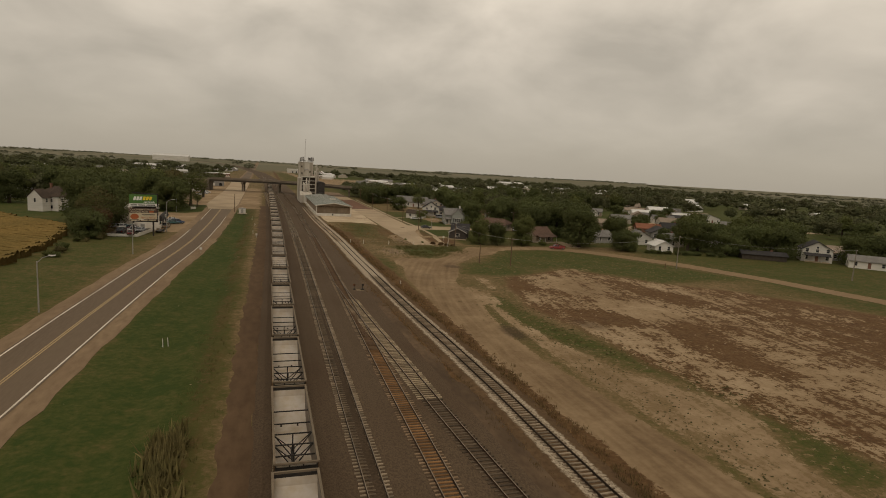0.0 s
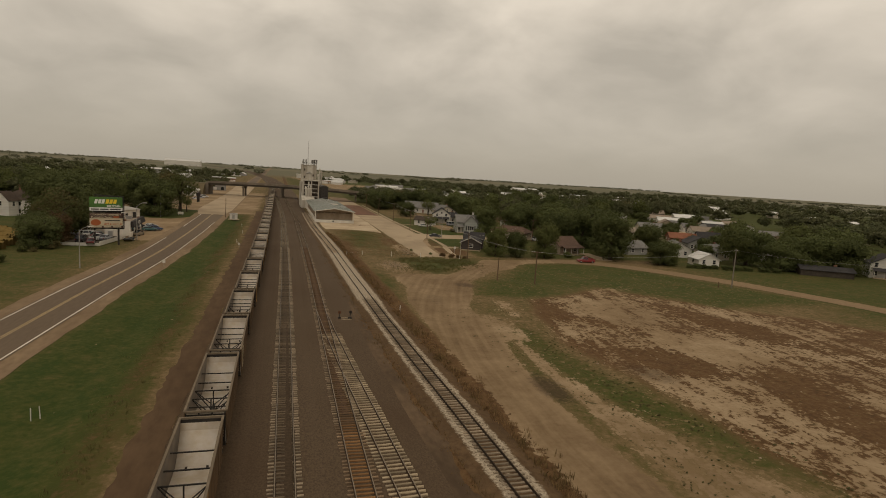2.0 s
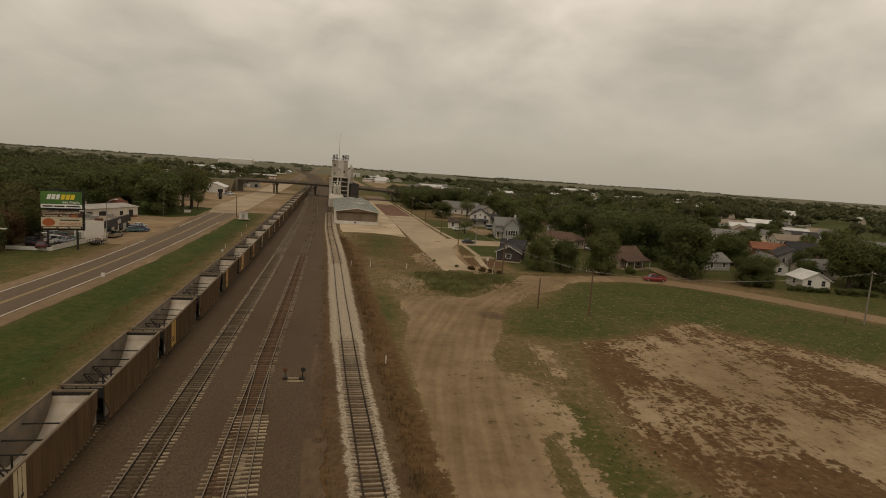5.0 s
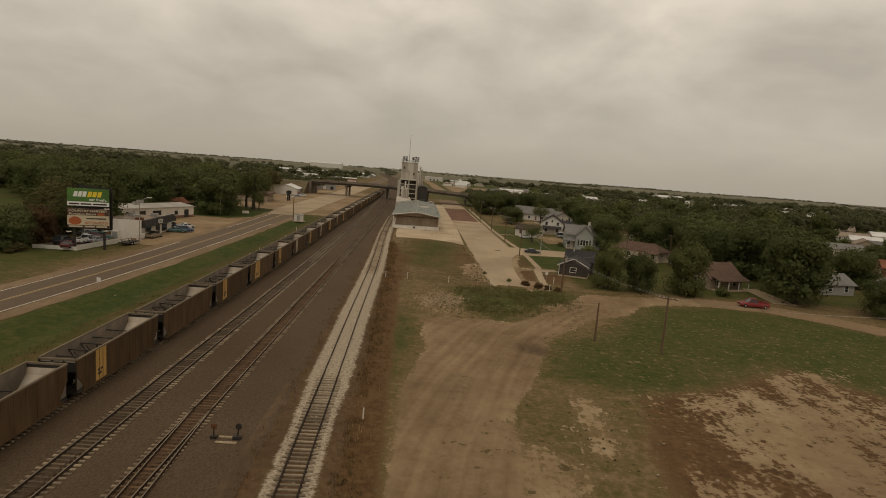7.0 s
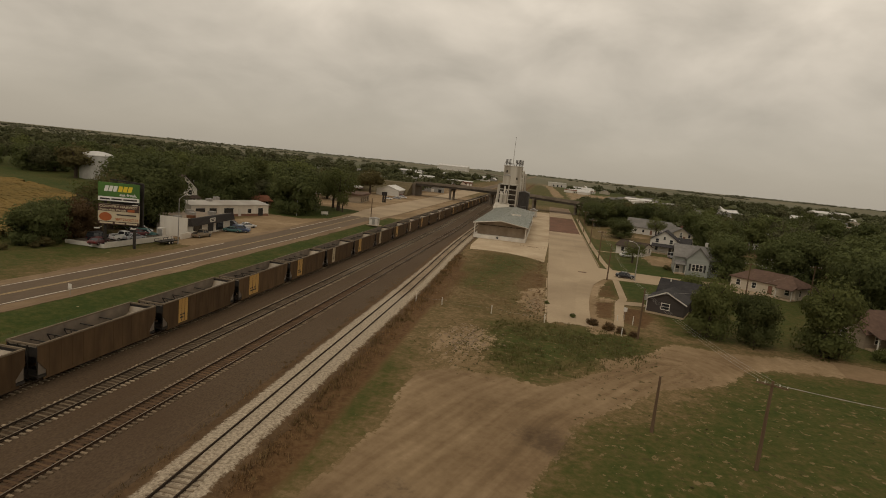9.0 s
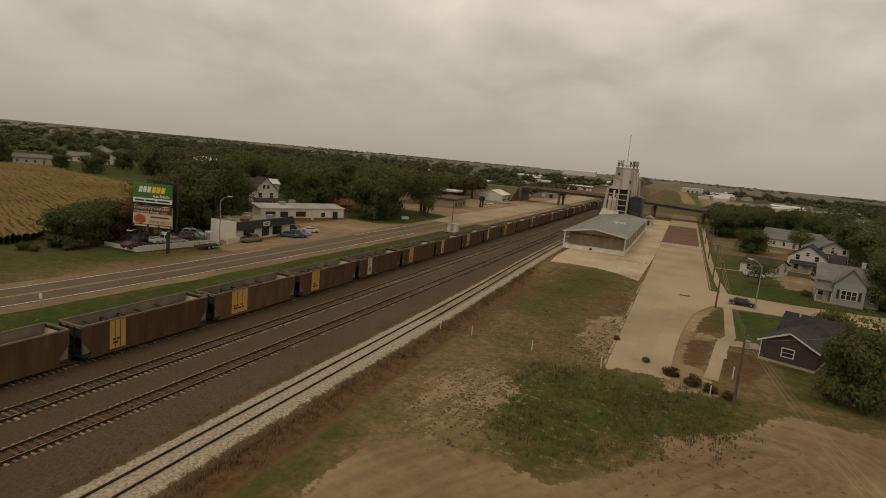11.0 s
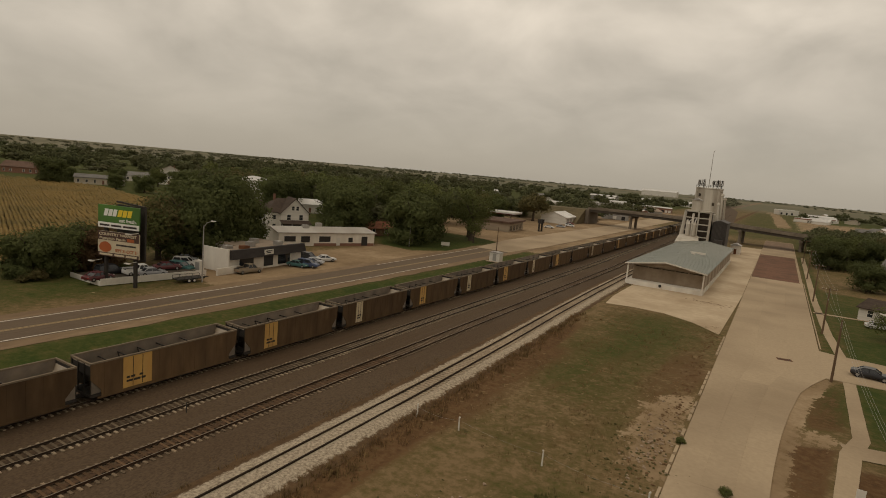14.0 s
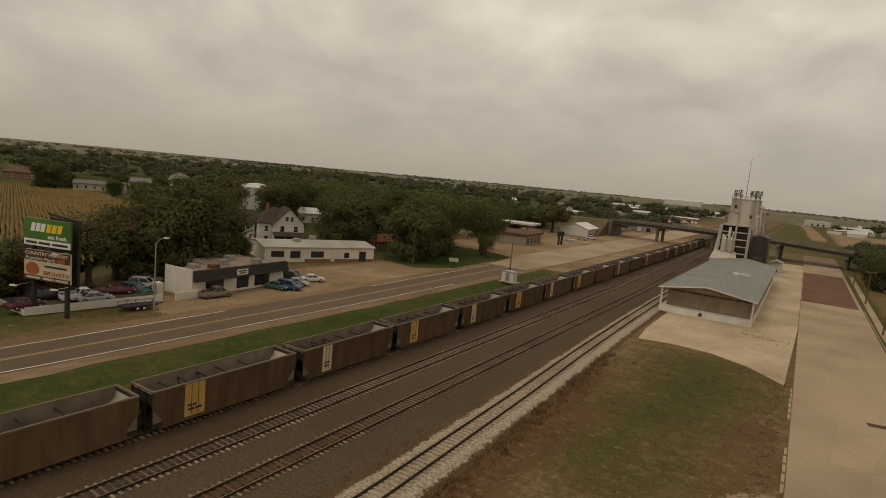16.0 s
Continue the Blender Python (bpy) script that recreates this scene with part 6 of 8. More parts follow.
for y0, y1, key in ((2.6, 6.2, "glass"), (9.0, 11.6, "black"), (13.0, 16.5, "glass"), (17.2, 18.3, "sign_white")):
    bm = bmesh.new(); box(bm, 0.0, 0.06, y0, y1, 0.4, 2.4); part("shop_window" if key == "glass" else "door", bm, key, shop)
bm = bmesh.new(); box(bm, 1.05, 1.2, 8.0, 10.4, 3.0, 4.0); sg = part("sign_board", bm, "sign_white", shop, "small white sign board")
bm = bmesh.new()
for z, a, b in ((3.6, 8.3, 10.0), (3.25, 8.5, 9.7)):
    box(bm, 1.2, 1.215, a, b, z, z + 0.2)
part("mark", bm, "steel_dark", sg)
bm = bmesh.new(); box(bm, 0.3, 0.7, -3.2, 2.4, 0, 1.3); box(bm, 0.4, 0.75, -2.4, 1.6, 0.35, 1.0); part("low_wall", bm, "white_wall", shop)
ic = thing("ice_box", Matrix.Translation((-40.6, 209.8, 0)), "white metal cabinet beside the shop", "cabinet")
bm = bmesh.new(); box(bm, -0.8, 0.8, -0.5, 0.5, 0.1, 2.1); part("body", bm, "sign_white", ic)
bm = bmesh.new(); box(bm, -0.6, 0.6, -0.53, -0.5, 0.3, 1.8); part("door", bm, "galv", ic)

M["r_metal"] = mat("r_metal", (0.34, 0.31, 0.265), (0.42, 0.385, 0.33), 0.6, 0.6, 0.1, c3=(0.27, 0.235, 0.19), scale3=0.15, stretch=(1, 0.3, 1))
ware = thing("warehouse", pose(-57.1, 245.1, 0, 0, 0, 65), "long low white metal warehouse with a pale roof", "warehouse")
bm = bmesh.new(); loft(bm, [[(x, 0, 0), (x, 13, 0), (x, 13, 3.5), (x, 6.5, 4.2), (x, 0, 3.5)] for x in (0, 27.5)]); part("wall", bm, "white_wall", ware)
bm = bmesh.new(); loft(bm, [[(x, -0.4, 3.46), (x, 6.5, 4.25), (x, 13.4, 3.46), (x, 13.4, 3.6), (x, 6.5, 4.4), (x, -0.4, 3.6)] for x in (-0.4, 27.9)]); part("roof", bm, "r_metal", ware, "dull pale sheet-metal roof")
for x0, w_, z0, z1, key in ((1.5, 3, 1.2, 2.6, "glass"), (6.0, 2.4, 1.0, 2.6, "glass"), (11.0, 3.2, 1.1, 2.6, "glass"), (16.0, 1.0, 0.1, 2.2, "sign_white"), (19.5, 1.3, 1.0, 2.3, "glass"), (23.5, 1.8, 0.1, 2.6, "black")):
    bm = bmesh.new(); box(bm, x0, x0 + w_, -0.07, 0, z0, z1); part("door" if z0 < 0.5 else "window", bm, key, ware)
bm = bmesh.new(); box(bm, 9.5, 27.4, -0.05, 0, 0, 0.75); part("plinth", bm, "w_brick", ware, "dark brick plinth")
for x0, y0 in ((8.2, 4.4), (14.0, 9.5)):
    bm = bmesh.new(); box(bm, x0, x0 + 1.6, y0, y0 + 1.4, 3.7, 5.0); part("roof_unit", bm, "galv", ware)

# raised sales lot
# floor colour darkened to stand in for the shade over the deck
M["deck_dark"] = mat("deck_dark", (0.06, 0.048, 0.034), (0.085, 0.068, 0.048), 1.0, 0.9, coords="World")
deck = thing("sales_platform", pose(-38.9, 187.6, 0, 0, 0, 0), "raised dark sales deck with a white front board", "platform")
bm = bmesh.new(); loft(bm, [[(-8.5, y, 0), (x, y, 0), (x, y, 0.55), (-8.5, y, 0.55)] for x, y in ((0.35, 2.8), (2.6, 20.4))]); part("deck", bm, "deck_dark", deck)
bm = bmesh.new(); bar(bm, (0.42, 2.75, 0.62), (2.66, 20.4, 0.62), 0.12, 1.1); part("front_board", bm, "sign_white", deck, "white-painted front board")
bm = bmesh.new(); bar(bm, (-8.5, 2.74, 0.45), (0.4, 2.74, 0.45), 0.12, 0.8); part("end_board", bm, "sign_white", deck)

# ---- cars ----
for key, c, r in (("p_white", (0.6, 0.58, 0.54), 0.35), ("p_red", (0.2, 0.022, 0.02), 0.3), ("p_maroon", (0.1, 0.02, 0.02), 0.35), ("p_teal", (0.05, 0.125, 0.115), 0.35), ("p_black", (0.018, 0.018, 0.02), 0.3),
                  ("p_silver", (0.3, 0.3, 0.3), 0.35), ("p_blue", (0.04, 0.06, 0.12), 0.35), ("p_tan", (0.22, 0.17, 0.11), 0.4), ("p_green", (0.03, 0.06, 0.04), 0.35)):
    M[key] = mat(key, c, tuple(v * 0.9 for v in c), 0.8, r, 0.1, bump=0)
M["tyre"] = mat("tyre", (0.015, 0.014, 0.013), (0.025, 0.023, 0.021), 3.0, 0.9)
M["lamp_red"] = mat("lamp_red", (0.3, 0.02, 0.015), (0.25, 0.02, 0.015), 3.0, 0.3, bump=0)
CAR_COUNT = [0]


def car(x, y, turn, paint, shape, label, z=0.0):
    """A parked car; its nose points along local +x."""
    c = thing({"pickup": "pickup_truck", "suv": "suv", "van": "van"}.get(shape, "sedan"), pose(x, y, z, 0, 0, turn), label, "car", "parked cars")
    L2, W2 = {"pickup": (2.75, 0.97), "suv": (2.35, 0.95), "van": (2.5, 0.98)}.get(shape, (2.35, 0.9))
    bh = {"pickup": 1.05, "suv": 1.05, "van": 1.1}.get(shape, 0.92)
    ringx = lambda xx, w, zb, zt: [(xx, -w, zb), (xx, w, zb), (xx, w * 1.02, (zb + zt) / 2), (xx, w * 0.93, zt), (xx, -w * 0.93, zt), (xx, -w * 1.02, (zb + zt) / 2)]
    bm = bmesh.new()
    loft(bm, [ringx(-L2, W2 * 0.9, 0.42, bh - 0.12), ringx(-L2 + 0.25, W2, 0.3, bh), ringx(-0.6, W2, 0.28, bh), ringx(0.9, W2, 0.28, bh), ringx(L2 - 0.5, W2 * 0.97, 0.3, bh - 0.1), ringx(L2, W2 * 0.86, 0.42, bh - 0.3)])
    part("body", bm, paint, c)
    if shape == "pickup":
        x0, x1, x2, x3, top = -0.55, -0.35, 0.75, 1.45, 1.78
    elif shape == "suv":
        x0, x1, x2, x3, top = -2.2, -1.95, 0.45, 1.2, 1.75
    elif shape == "van":
        x0, x1, x2, x3, top = -2.4, -2.3, 0.9, 1.7, 2.0
    else:
        x0, x1, x2, x3, top = -1.65, -0.95, 0.3, 1.1, 1.42
    bm = bmesh.new()
    W3 = W2 * 0.9
    loft(bm, [[(x0, s * W3, bh - 0.02), (x3, s * W3, bh - 0.02), (x2, s * W3 * 0.86, top - 0.06), (x1, s * W3 * 0.86, top - 0.06)] for s in (-1, 1)])
    part("cabin_glass", bm, "glass", c)
    bm = bmesh.new()
    loft(bm, [[(x1 - 0.05, -W3 * 0.87, zz), (x2 + 0.05, -W3 * 0.87, zz), (x2 + 0.05, W3 * 0.87, zz), (x1 - 0.05, W3 * 0.87, zz)] for zz in (top - 0.07, top)])
    for s in (-1, 1):
        for xa, xb in ((x0, x1), (x3, x2), ((x0 + x3) / 2, (x1 + x2) / 2)):
            pl = bmesh.new()
            bar(pl, (xa, s * W3, bh), (xb, s * W3 * 0.87, top - 0.03), 0.09, 0.09)
            part("pillar", pl, paint, c)
    part("roof", bm, paint, c)
    if shape == "pickup":
        bm = bmesh.new(); box(bm, -L2 + 0.12, -0.7, -W2 * 0.82, W2 * 0.82, bh - 0.01, bh + 0.015); part("bed", bm, "black", c)
        for s in (-1, 1):
            bm = bmesh.new()
            box(bm, -L2 + 0.1, -0.6, s * W2 * 0.88 - 0.06, s * W2 * 0.88 + 0.06, bh, bh + 0.22)
            part("bed_side", bm, paint, c)
    for xx in (-L2 + 0.85, L2 - 0.9):
        for s in (-1, 1):
            bm = bmesh.new(); rod(bm, (xx, s * (W2 - 0.2), 0.34), (xx, s * (W2 + 0.02), 0.34), 0.34, seg=14); w_ = part("wheel", bm, "tyre", c)
            bm = bmesh.new(); rod(bm, (xx, s * (W2 + 0.0), 0.34), (xx, s * (W2 + 0.035), 0.34), 0.19, seg=10); part("rim", bm, "galv", w_)
    for s in (-1, 1):
        bm = bmesh.new(); box(bm, L2 - 0.14, L2 - 0.02, s * 0.62 - 0.16, s * 0.62 + 0.16, 0.58, 0.72); part("headlight", bm, "sign_white", c)
        bm = bmesh.new(); box(bm, -L2 - 0.01, -L2 + 0.12, s * 0.66 - 0.12, s * 0.66 + 0.12, 0.6, 0.76); part("tail_light", bm, "lamp_red", c)
    return c


for x, y, turn, paint, shape, label, z in (
        (-40.6, 191.2, 100, "p_maroon", "sedan", "dark maroon sedan on the sales deck", 0.55), (-41.2, 198.6, 80, "p_white", "pickup", "white pickup truck on the sales deck", 0.55),
        (-39.4, 199.6, 78, "p_silver", "sedan", "silver convertible on the sales deck", 0.55), (-42.5, 204.5, 70, "p_maroon", "sedan", "dark red car on the sales deck", 0.55),
        (-43.0, 207.6, 20, "p_teal", "suv", "teal old car with raised hood", 0.0), (-46.5, 211.0, 40, "p_white", "suv", "white wagon parked behind the sales deck", 0.0),
        (-50.0, 213.6, 50, "p_silver", "sedan", "silver sedan parked by trees", 0.0), (-44.0, 195.0, 90, "p_black", "suv", "black car on the sales deck", 0.55),
        (-34.6, 216.2, 85, "p_tan", "pickup", "pale tan pickup in front of the shop", 0.0), (-33.9, 228.8, 15, "p_teal", "sedan", "teal sedan parked by the shop", 0.0),
        (-32.6, 230.4, 20, "p_blue", "suv", "dark blue suv parked by the shop", 0.0), (-34.5, 234.0, 30, "p_silver", "sedan", "silver sedan parked by the shop", 0.0), (-35.6, 239.2, 55, "p_white", "sedan", "white sedan on the gravel yard", 0.0),
        (-39.0, 237.0, 10, "p_black", "suv", "black suv beside the shop", 0.0),
        (-42.1, 403.0, 10, "p_white", "sedan", "white car by the canopy", 0.0), (-40.5, 415.0, 10, "p_silver", "sedan", "silver car by the canopy", 0.0), (-39.9, 427.0, 10, "p_white", "suv", "white suv by the canopy", 0.0), (-44, 440, 15, "p_red", "sedan", "red car by the canopy", 0.0),
        (65.8, 236.0, -8, "p_black", "sedan", "black sedan on the side street", 0.05),
        (71.5, 277.0, 5, "p_white", "sedan", "white car on the lawn before the white house", 0.0), (98.9, 178.6, 172, "p_red", "pickup", "bright red pickup on the gravel road", 0.04),
        (108.0, 233.0, -40, "p_white", "suv", "white suv by the ranch house", 0.0), (88.0, 288.0, 20, "p_silver", "van", "silver van beside the house", 0.0)):
    car(x, y, turn, paint, shape, label, z)
trl = thing("utility_trailer", pose(-34.2, 203.0, 0, 0, 0, 82), "low dark two-axle utility trailer", "trailer")
bm = bmesh.new(); box(bm, -2.4, 2.4, -0.95, 0.95, 0.5, 0.68); bar(bm, (2.4, 0, 0.55), (3.6, 0, 0.55), 0.12, 0.12); part("bed", bm, "steel_dark", trl)
for s in (-1, 1):
    bm = bmesh.new(); bar(bm, (-2.4, s * 0.95, 1.15), (2.4, s * 0.95, 1.15), 0.06, 0.06)
    for k in range(5):
        bar(bm, (-2.4 + k * 1.2, s * 0.95, 0.6), (-2.4 + k * 1.2, s * 0.95, 1.15), 0.06, 0.06)
    part("side_rail", bm, "steel_dark", trl)
    for xx in (-0.5, 0.4):
        bm = bmesh.new(); rod(bm, (xx, s * 0.98, 0.36), (xx, s * 1.18, 0.36), 0.36, seg=14); w_ = part("wheel", bm, "tyre", trl)
        bm = bmesh.new(); rod(bm, (xx, s * 1.15, 0.36), (xx, s * 1.2, 0.36), 0.2, seg=10); part("rim", bm, "sign_white", w_)

# ---- billboard ----
M["bill_green"] = mat("bill_green", (0.05, 0.14, 0.02), (0.1, 0.22, 0.03), 0.4, 0.5, c3=(0.03, 0.08, 0.015), scale3=0.2, bump=0)
M["bill_dark"] = mat("bill_dark", (0.06, 0.028, 0.018), (0.08, 0.035, 0.022), 1.0, 0.6, bump=0)
M["bill_cream"] = mat("bill_cream", (0.55, 0.47, 0.32), (0.5, 0.42, 0.28), 1.0, 0.6, bump=0)
M["bill_orange"] = mat("bill_orange", (0.4, 0.1, 0.02), (0.32, 0.08, 0.02), 1.0, 0.6, bump=0)
M["bill_yellow"] = mat("bill_yellow", (0.75, 0.55, 0.03), (0.7, 0.5, 0.03), 1.0, 0.5, bump=0)
M["bill_white"] = mat("bill_white", (0.75, 0.73, 0.68), (0.7, 0.68, 0.63), 1.0, 0.5, bump=0)
M["bill_black"] = mat("bill_black", (0.03, 0.02, 0.015), (0.04, 0.025, 0.02), 1.0, 0.6, bump=0)
bill = thing("billboard", pose(-37.3, 192.4, -0.25, 0, 0, 18), "two-panel roadside billboard, green above cream, on steel posts", "billboard")
for x in (-2.6, 2.9):
    bm = bmesh.new(); box(bm, x - 0.22, x + 0.22, 0.25, 0.7, 0, 12.4); part("post", bm, "steel_dark", bill)
bm = bmesh.new(); box(bm, -3.75, 3.85, 0.0, 0.25, 9.5, 13.1); up = part("upper_panel", bm, "bill_green", bill, "green advertising panel")
bm = bmesh.new(); box(bm, -3.75, 3.85, -0.02, 0.0, 9.5, 10.35); part("strip", bm, "bill_white", up, "white strip along the foot")
bm = bmesh.new(); box(bm, -3.75, 3.85, 0.0, 0.25, 4.9, 8.9); low = part("lower_panel", bm, "bill_cream", bill, "cream and dark brown farm advertisement")
bm = bmesh.new(); box(bm, -3.75, 3.85, -0.02, 0.0, 7.5, 8.9); part("strip", bm, "bill_dark", low, "dark brown upper strip")
bm = bmesh.new(); box(bm, -3.75, 3.85, -0.02, 0.0, 4.9, 5.5); part("strip", bm, "bill_dark", low, "dark brown foot strip")
bm = bmesh.new()
loft(bm, [[(-2.35 + 1.15 * math.cos(a) * (1 - 0.12 * math.sin(a)), yy, 6.4 + 0.85 * math.sin(a)) for a in (2 * math.pi * i / 20 for i in range(20))] for yy in (-0.03, 0.0)])
part("pumpkin_shape", bm, "bill_orange", low)
bm = bmesh.new(); box(bm, 1.7, 3.0, -0.045, -0.02, 7.55, 8.05); part("plate", bm, "bill_orange", low)


def text_on(parent, words, x, z, size, material, width=None, lean=0.0):
    cu = bpy.data.curves.new("lettering", "FONT")
    cu.body, cu.size, cu.extrude, cu.offset, cu.shear = words, size, 0.012, size * 0.02, lean
    ob = new("lettering", cu)
    deps = bpy.context.evaluated_depsgraph_get()
    me_ = bpy.data.meshes.new_from_object(ob.evaluated_get(deps))
    bpy.data.objects.remove(ob)
    me_.materials.clear()
    me_.materials.append(M[material])
    lo = min(v.co.x for v in me_.vertices)
    hi = max(v.co.x for v in me_.vertices)
    k = width / (hi - lo) if width else 1.0
    t = new("lettering", me_)
    t.parent = parent
    t.matrix_basis = Matrix.Translation((x, -0.04, z)) @ Matrix.Rotation(math.pi / 2, 4, "X") @ Matrix.Diagonal((k, 1, 1, 1)) @ Matrix.Translation((-lo, 0, 0))
    return t


text_on(up, "eat fresh.", 0.2, 10.6, 0.75, "bill_white", 3.2)
text_on(low, "COUNTRY HARVEST", -3.5, 8.25, 0.62, "bill_cream", 7.0)
text_on(low, "Pumpkin Patch", -3.4, 7.62, 0.55, "bill_cream", 4.8)
text_on(low, "SEPT 21-OCT 31", -0.5, 5.75, 0.7, "bill_orange", 4.1)
# a logo drawn as plain slanted shapes: pale and yellow halves
for x0, x1, key in ((-2.7, -0.25, "bill_white"), (-0.15, 2.5, "bill_yellow")):
    bm = bmesh.new()
    n = 3
    for i in range(n):
        a = x0 + (x1 - x0) * i / n
        b = a + (x1 - x0) / n * 0.8
        loft(bm, [[(a, yy, 11.4), (b, yy, 11.4), (b + 0.28, yy, 12.5), (a + 0.28, yy, 12.5)] for yy in (-0.04, 0.0)])
    part("logo_shape", bm, key, up)
for z, segs in ((9.75, ((-3.4, -1.6), (-1.3, 0.6), (0.9, 3.4))), (5.05, ((-3.4, -1.0), (-0.6, 1.2), (1.5, 3.5)))):
    for a, b in segs:
        bm = bmesh.new(); box(bm, a, b, -0.04, -0.02, z, z + 0.3); part("mark", bm, "bill_black" if z > 9 else "bill_cream", up if z > 9 else low)
for z, a, b in ((6.75, -0.3, 3.3),):
    bm = bmesh.new(); box(bm, a, b, -0.04, 0.0, z, z + 0.25); part("mark", bm, "bill_black", low)
bm = bmesh.new()
for pq in (((4.25, 0.9, 4.6), (4.25, 0.9, 13.2)), ((4.25, 0.9, 13.2), (-2.6, 2.6, 13.5)), ((4.25, 0.9, 4.6), (-2.6, 2.6, 4.6))):
    bar(bm, *pq, 0.22, 0.28)
part("back_rim", bm, "steel_dark", bill, "dark metal rim of the rear face")
bm = bmesh.new(); loft(bm, [[(4.1, 0.95, z), (-2.6, 2.65, z), (-2.6, 2.8, z), (4.1, 1.1, z)] for z in (4.7, 13.1)]); part("back_panel", bm, "steel_dark", bill)
for x, z in ((-3.0, 4.3), (3.8, 9.2), (3.6, 4.6)):
    bm = bmesh.new(); bar(bm, (x, 0, z), (x, -2.0, z), 0.06, 0.06); box(bm, x - 0.45, x + 0.45, -2.3, -1.9, z - 0.06, z + 0.1); part("flood_lamp", bm, "sign_white", bill)

# ---- gas station and canopies ----
gas = thing("gas_station", pose(-50, 366, 0, 0, 0, 6), "low dark flat-roofed station building", "gas station")
bm = bmesh.new(); box(bm, -9, 6, -9, 11, 0, 3.6); part("wall", bm, "w_tan", gas)
bm = bmesh.new(); box(bm, -9.5, 6.8, -9.6, 11.6, 3.6, 4.3); part("roof", bm, "r_brown", gas)
for k in range(4):
    bm = bmesh.new(); box(bm, 6.0, 6.06, -7.5 + k * 4.5, -4.8 + k * 4.5, 0.5, 2.6); part("window", bm, "glass", gas)
can = thing("station_canopy", pose(-72, 400, 0, 0, 0, 8), "wide white flat canopy roof with a dark band", "canopy")
bm = bmesh.new(); box(bm, -14, 14, -7, 7, 4.6, 5.6); part("roof", bm, "r_white", can)
bm = bmesh.new(); box(bm, -14.05, 14.05, -7.05, 7.05, 4.5, 4.9); part("band", bm, "p_maroon", can)
for x in (-10, 0, 10):
    bm = bmesh.new(); box(bm, x - 0.25, x + 0.25, -0.25, 0.25, 0, 4.6); part("column", bm, "sign_white", can)
    bm = bmesh.new(); box(bm, x - 0.4, x + 0.4, 1.5, 2.3, 0, 1.7); part("pump", bm, "p_red", can)
tent = thing("white_hall", pose(-52.5, 437, 0, 0, 0, 3), "white gabled metal hall beside the bridge road", "hall")
mass(tent, -7, 7, 0, 20, 3.6, 6.0, "w_white", "r_white", "y")
for k in range(3):
    bm = bmesh.new(); box(bm, 7.0, 7.06, 2 + k * 6, 6 + k * 6, 0, 3.0); part("door", bm, "galv", tent)
for x, y in ((-38.1, 379), (-37.6, 381)):
    bm = bmesh.new(); 
    ps = thing("pylon_sign", Matrix.Translation((x, y, 0)), "dark slim pylon sign by the station", "sign", "pylon signs")
    box(bm, -0.35, 0.35, -0.3, 0.3, 0, 5.2); part("pylon", bm, "steel_dark", ps)
    bm = bmesh.new(); box(bm, -0.8, 0.8, -0.35, 0.35, 3.6, 5.4); part("panel", bm, "shop_dark", ps)
for x, y, w, d, h, key, lab in ((-104, 800, 26, 14, 6, "w_white", "long white industrial shed far up the line"), (-180, 1000, 40, 20, 8, "w_grey", "long grey industrial shed in the distance"), (150, 800, 30, 12, 5, "w_white", "white commercial building beyond the parking ground"),
                                (95, 1040, 36, 18, 7, "w_white", "white warehouse in the distance"), (430, 960, 44, 26, 10, "w_white", "big white-roofed hall far beyond the trees"), (-330, 2300, 120, 40, 22, "w_white", "far white elevator on the horizon"), (-120, 620, 18, 12, 5, "w_white", "white store building west of the road"), (215, 640, 22, 12, 5, "w_cream", "low cream building beyond the trees")):
    f = thing("far_building", Matrix.Translation((x, y, 0)), lab, "building", "far buildings")
    mass(f, -w / 2, w / 2, 0, d, h * 0.75, h, key, "r_white" if key != "w_cream" else "r_grey", "x", over=0.3)
    HOUSES.append((x, y + d / 2, w * 0.6))
    for k in range(5):
        bm = bmesh.new(); xx = -w / 2 + w * (k + 0.5) / 5; box(bm, xx - 1.5, xx + 1.5, -0.08, 0, 0.2, 3.0); part("door", bm, "galv", f)

# low shops and sheds on the paved ground beyond the bridge
for k in range(34):
    x, y = (rng.uniform(-128, -42), rng.uniform(525, 800)) if k < 22 else (rng.uniform(105, 200), rng.uniform(640, 860))
    w, d, h = rng.uniform(9, 24), rng.uniform(8, 14), rng.uniform(3.6, 5.5)
    if any((x - a) ** 2 + (y - b) ** 2 < (c + w * 0.6) ** 2 for a, b, c in HOUSES):
        continue
    f = thing("far_building", pose(x, y, 0, 0, 0, rng.uniform(-8, 8)), rng.choice(["low white shop with a flat pale roof beyond the bridge", "low grey metal shed beyond the bridge", "low tan shop building beyond the bridge"]), "building", "far buildings")
    wall_, roof_ = rng.choice([("w_white", "r_white"), ("w_white", "r_grey"), ("w_grey", "r_tan"), ("w_tan", "r_grey"), ("w_brick", "r_white")])
    mass(f, -w / 2, w / 2, 0, d, h * 0.85, h, wall_, roof_, "x", over=0.3)
    for i in range(3):
        bm = bmesh.new(); xx = -w / 2 + w * (i + 0.5) / 3; box(bm, xx - 1.2, xx + 1.2, -0.08, 0, 0.2, 2.6); part("door", bm, rng.choice(["galv", "glass", "sign_white"]), f)
    HOUSES.append((x, y + d / 2, w * 0.6))

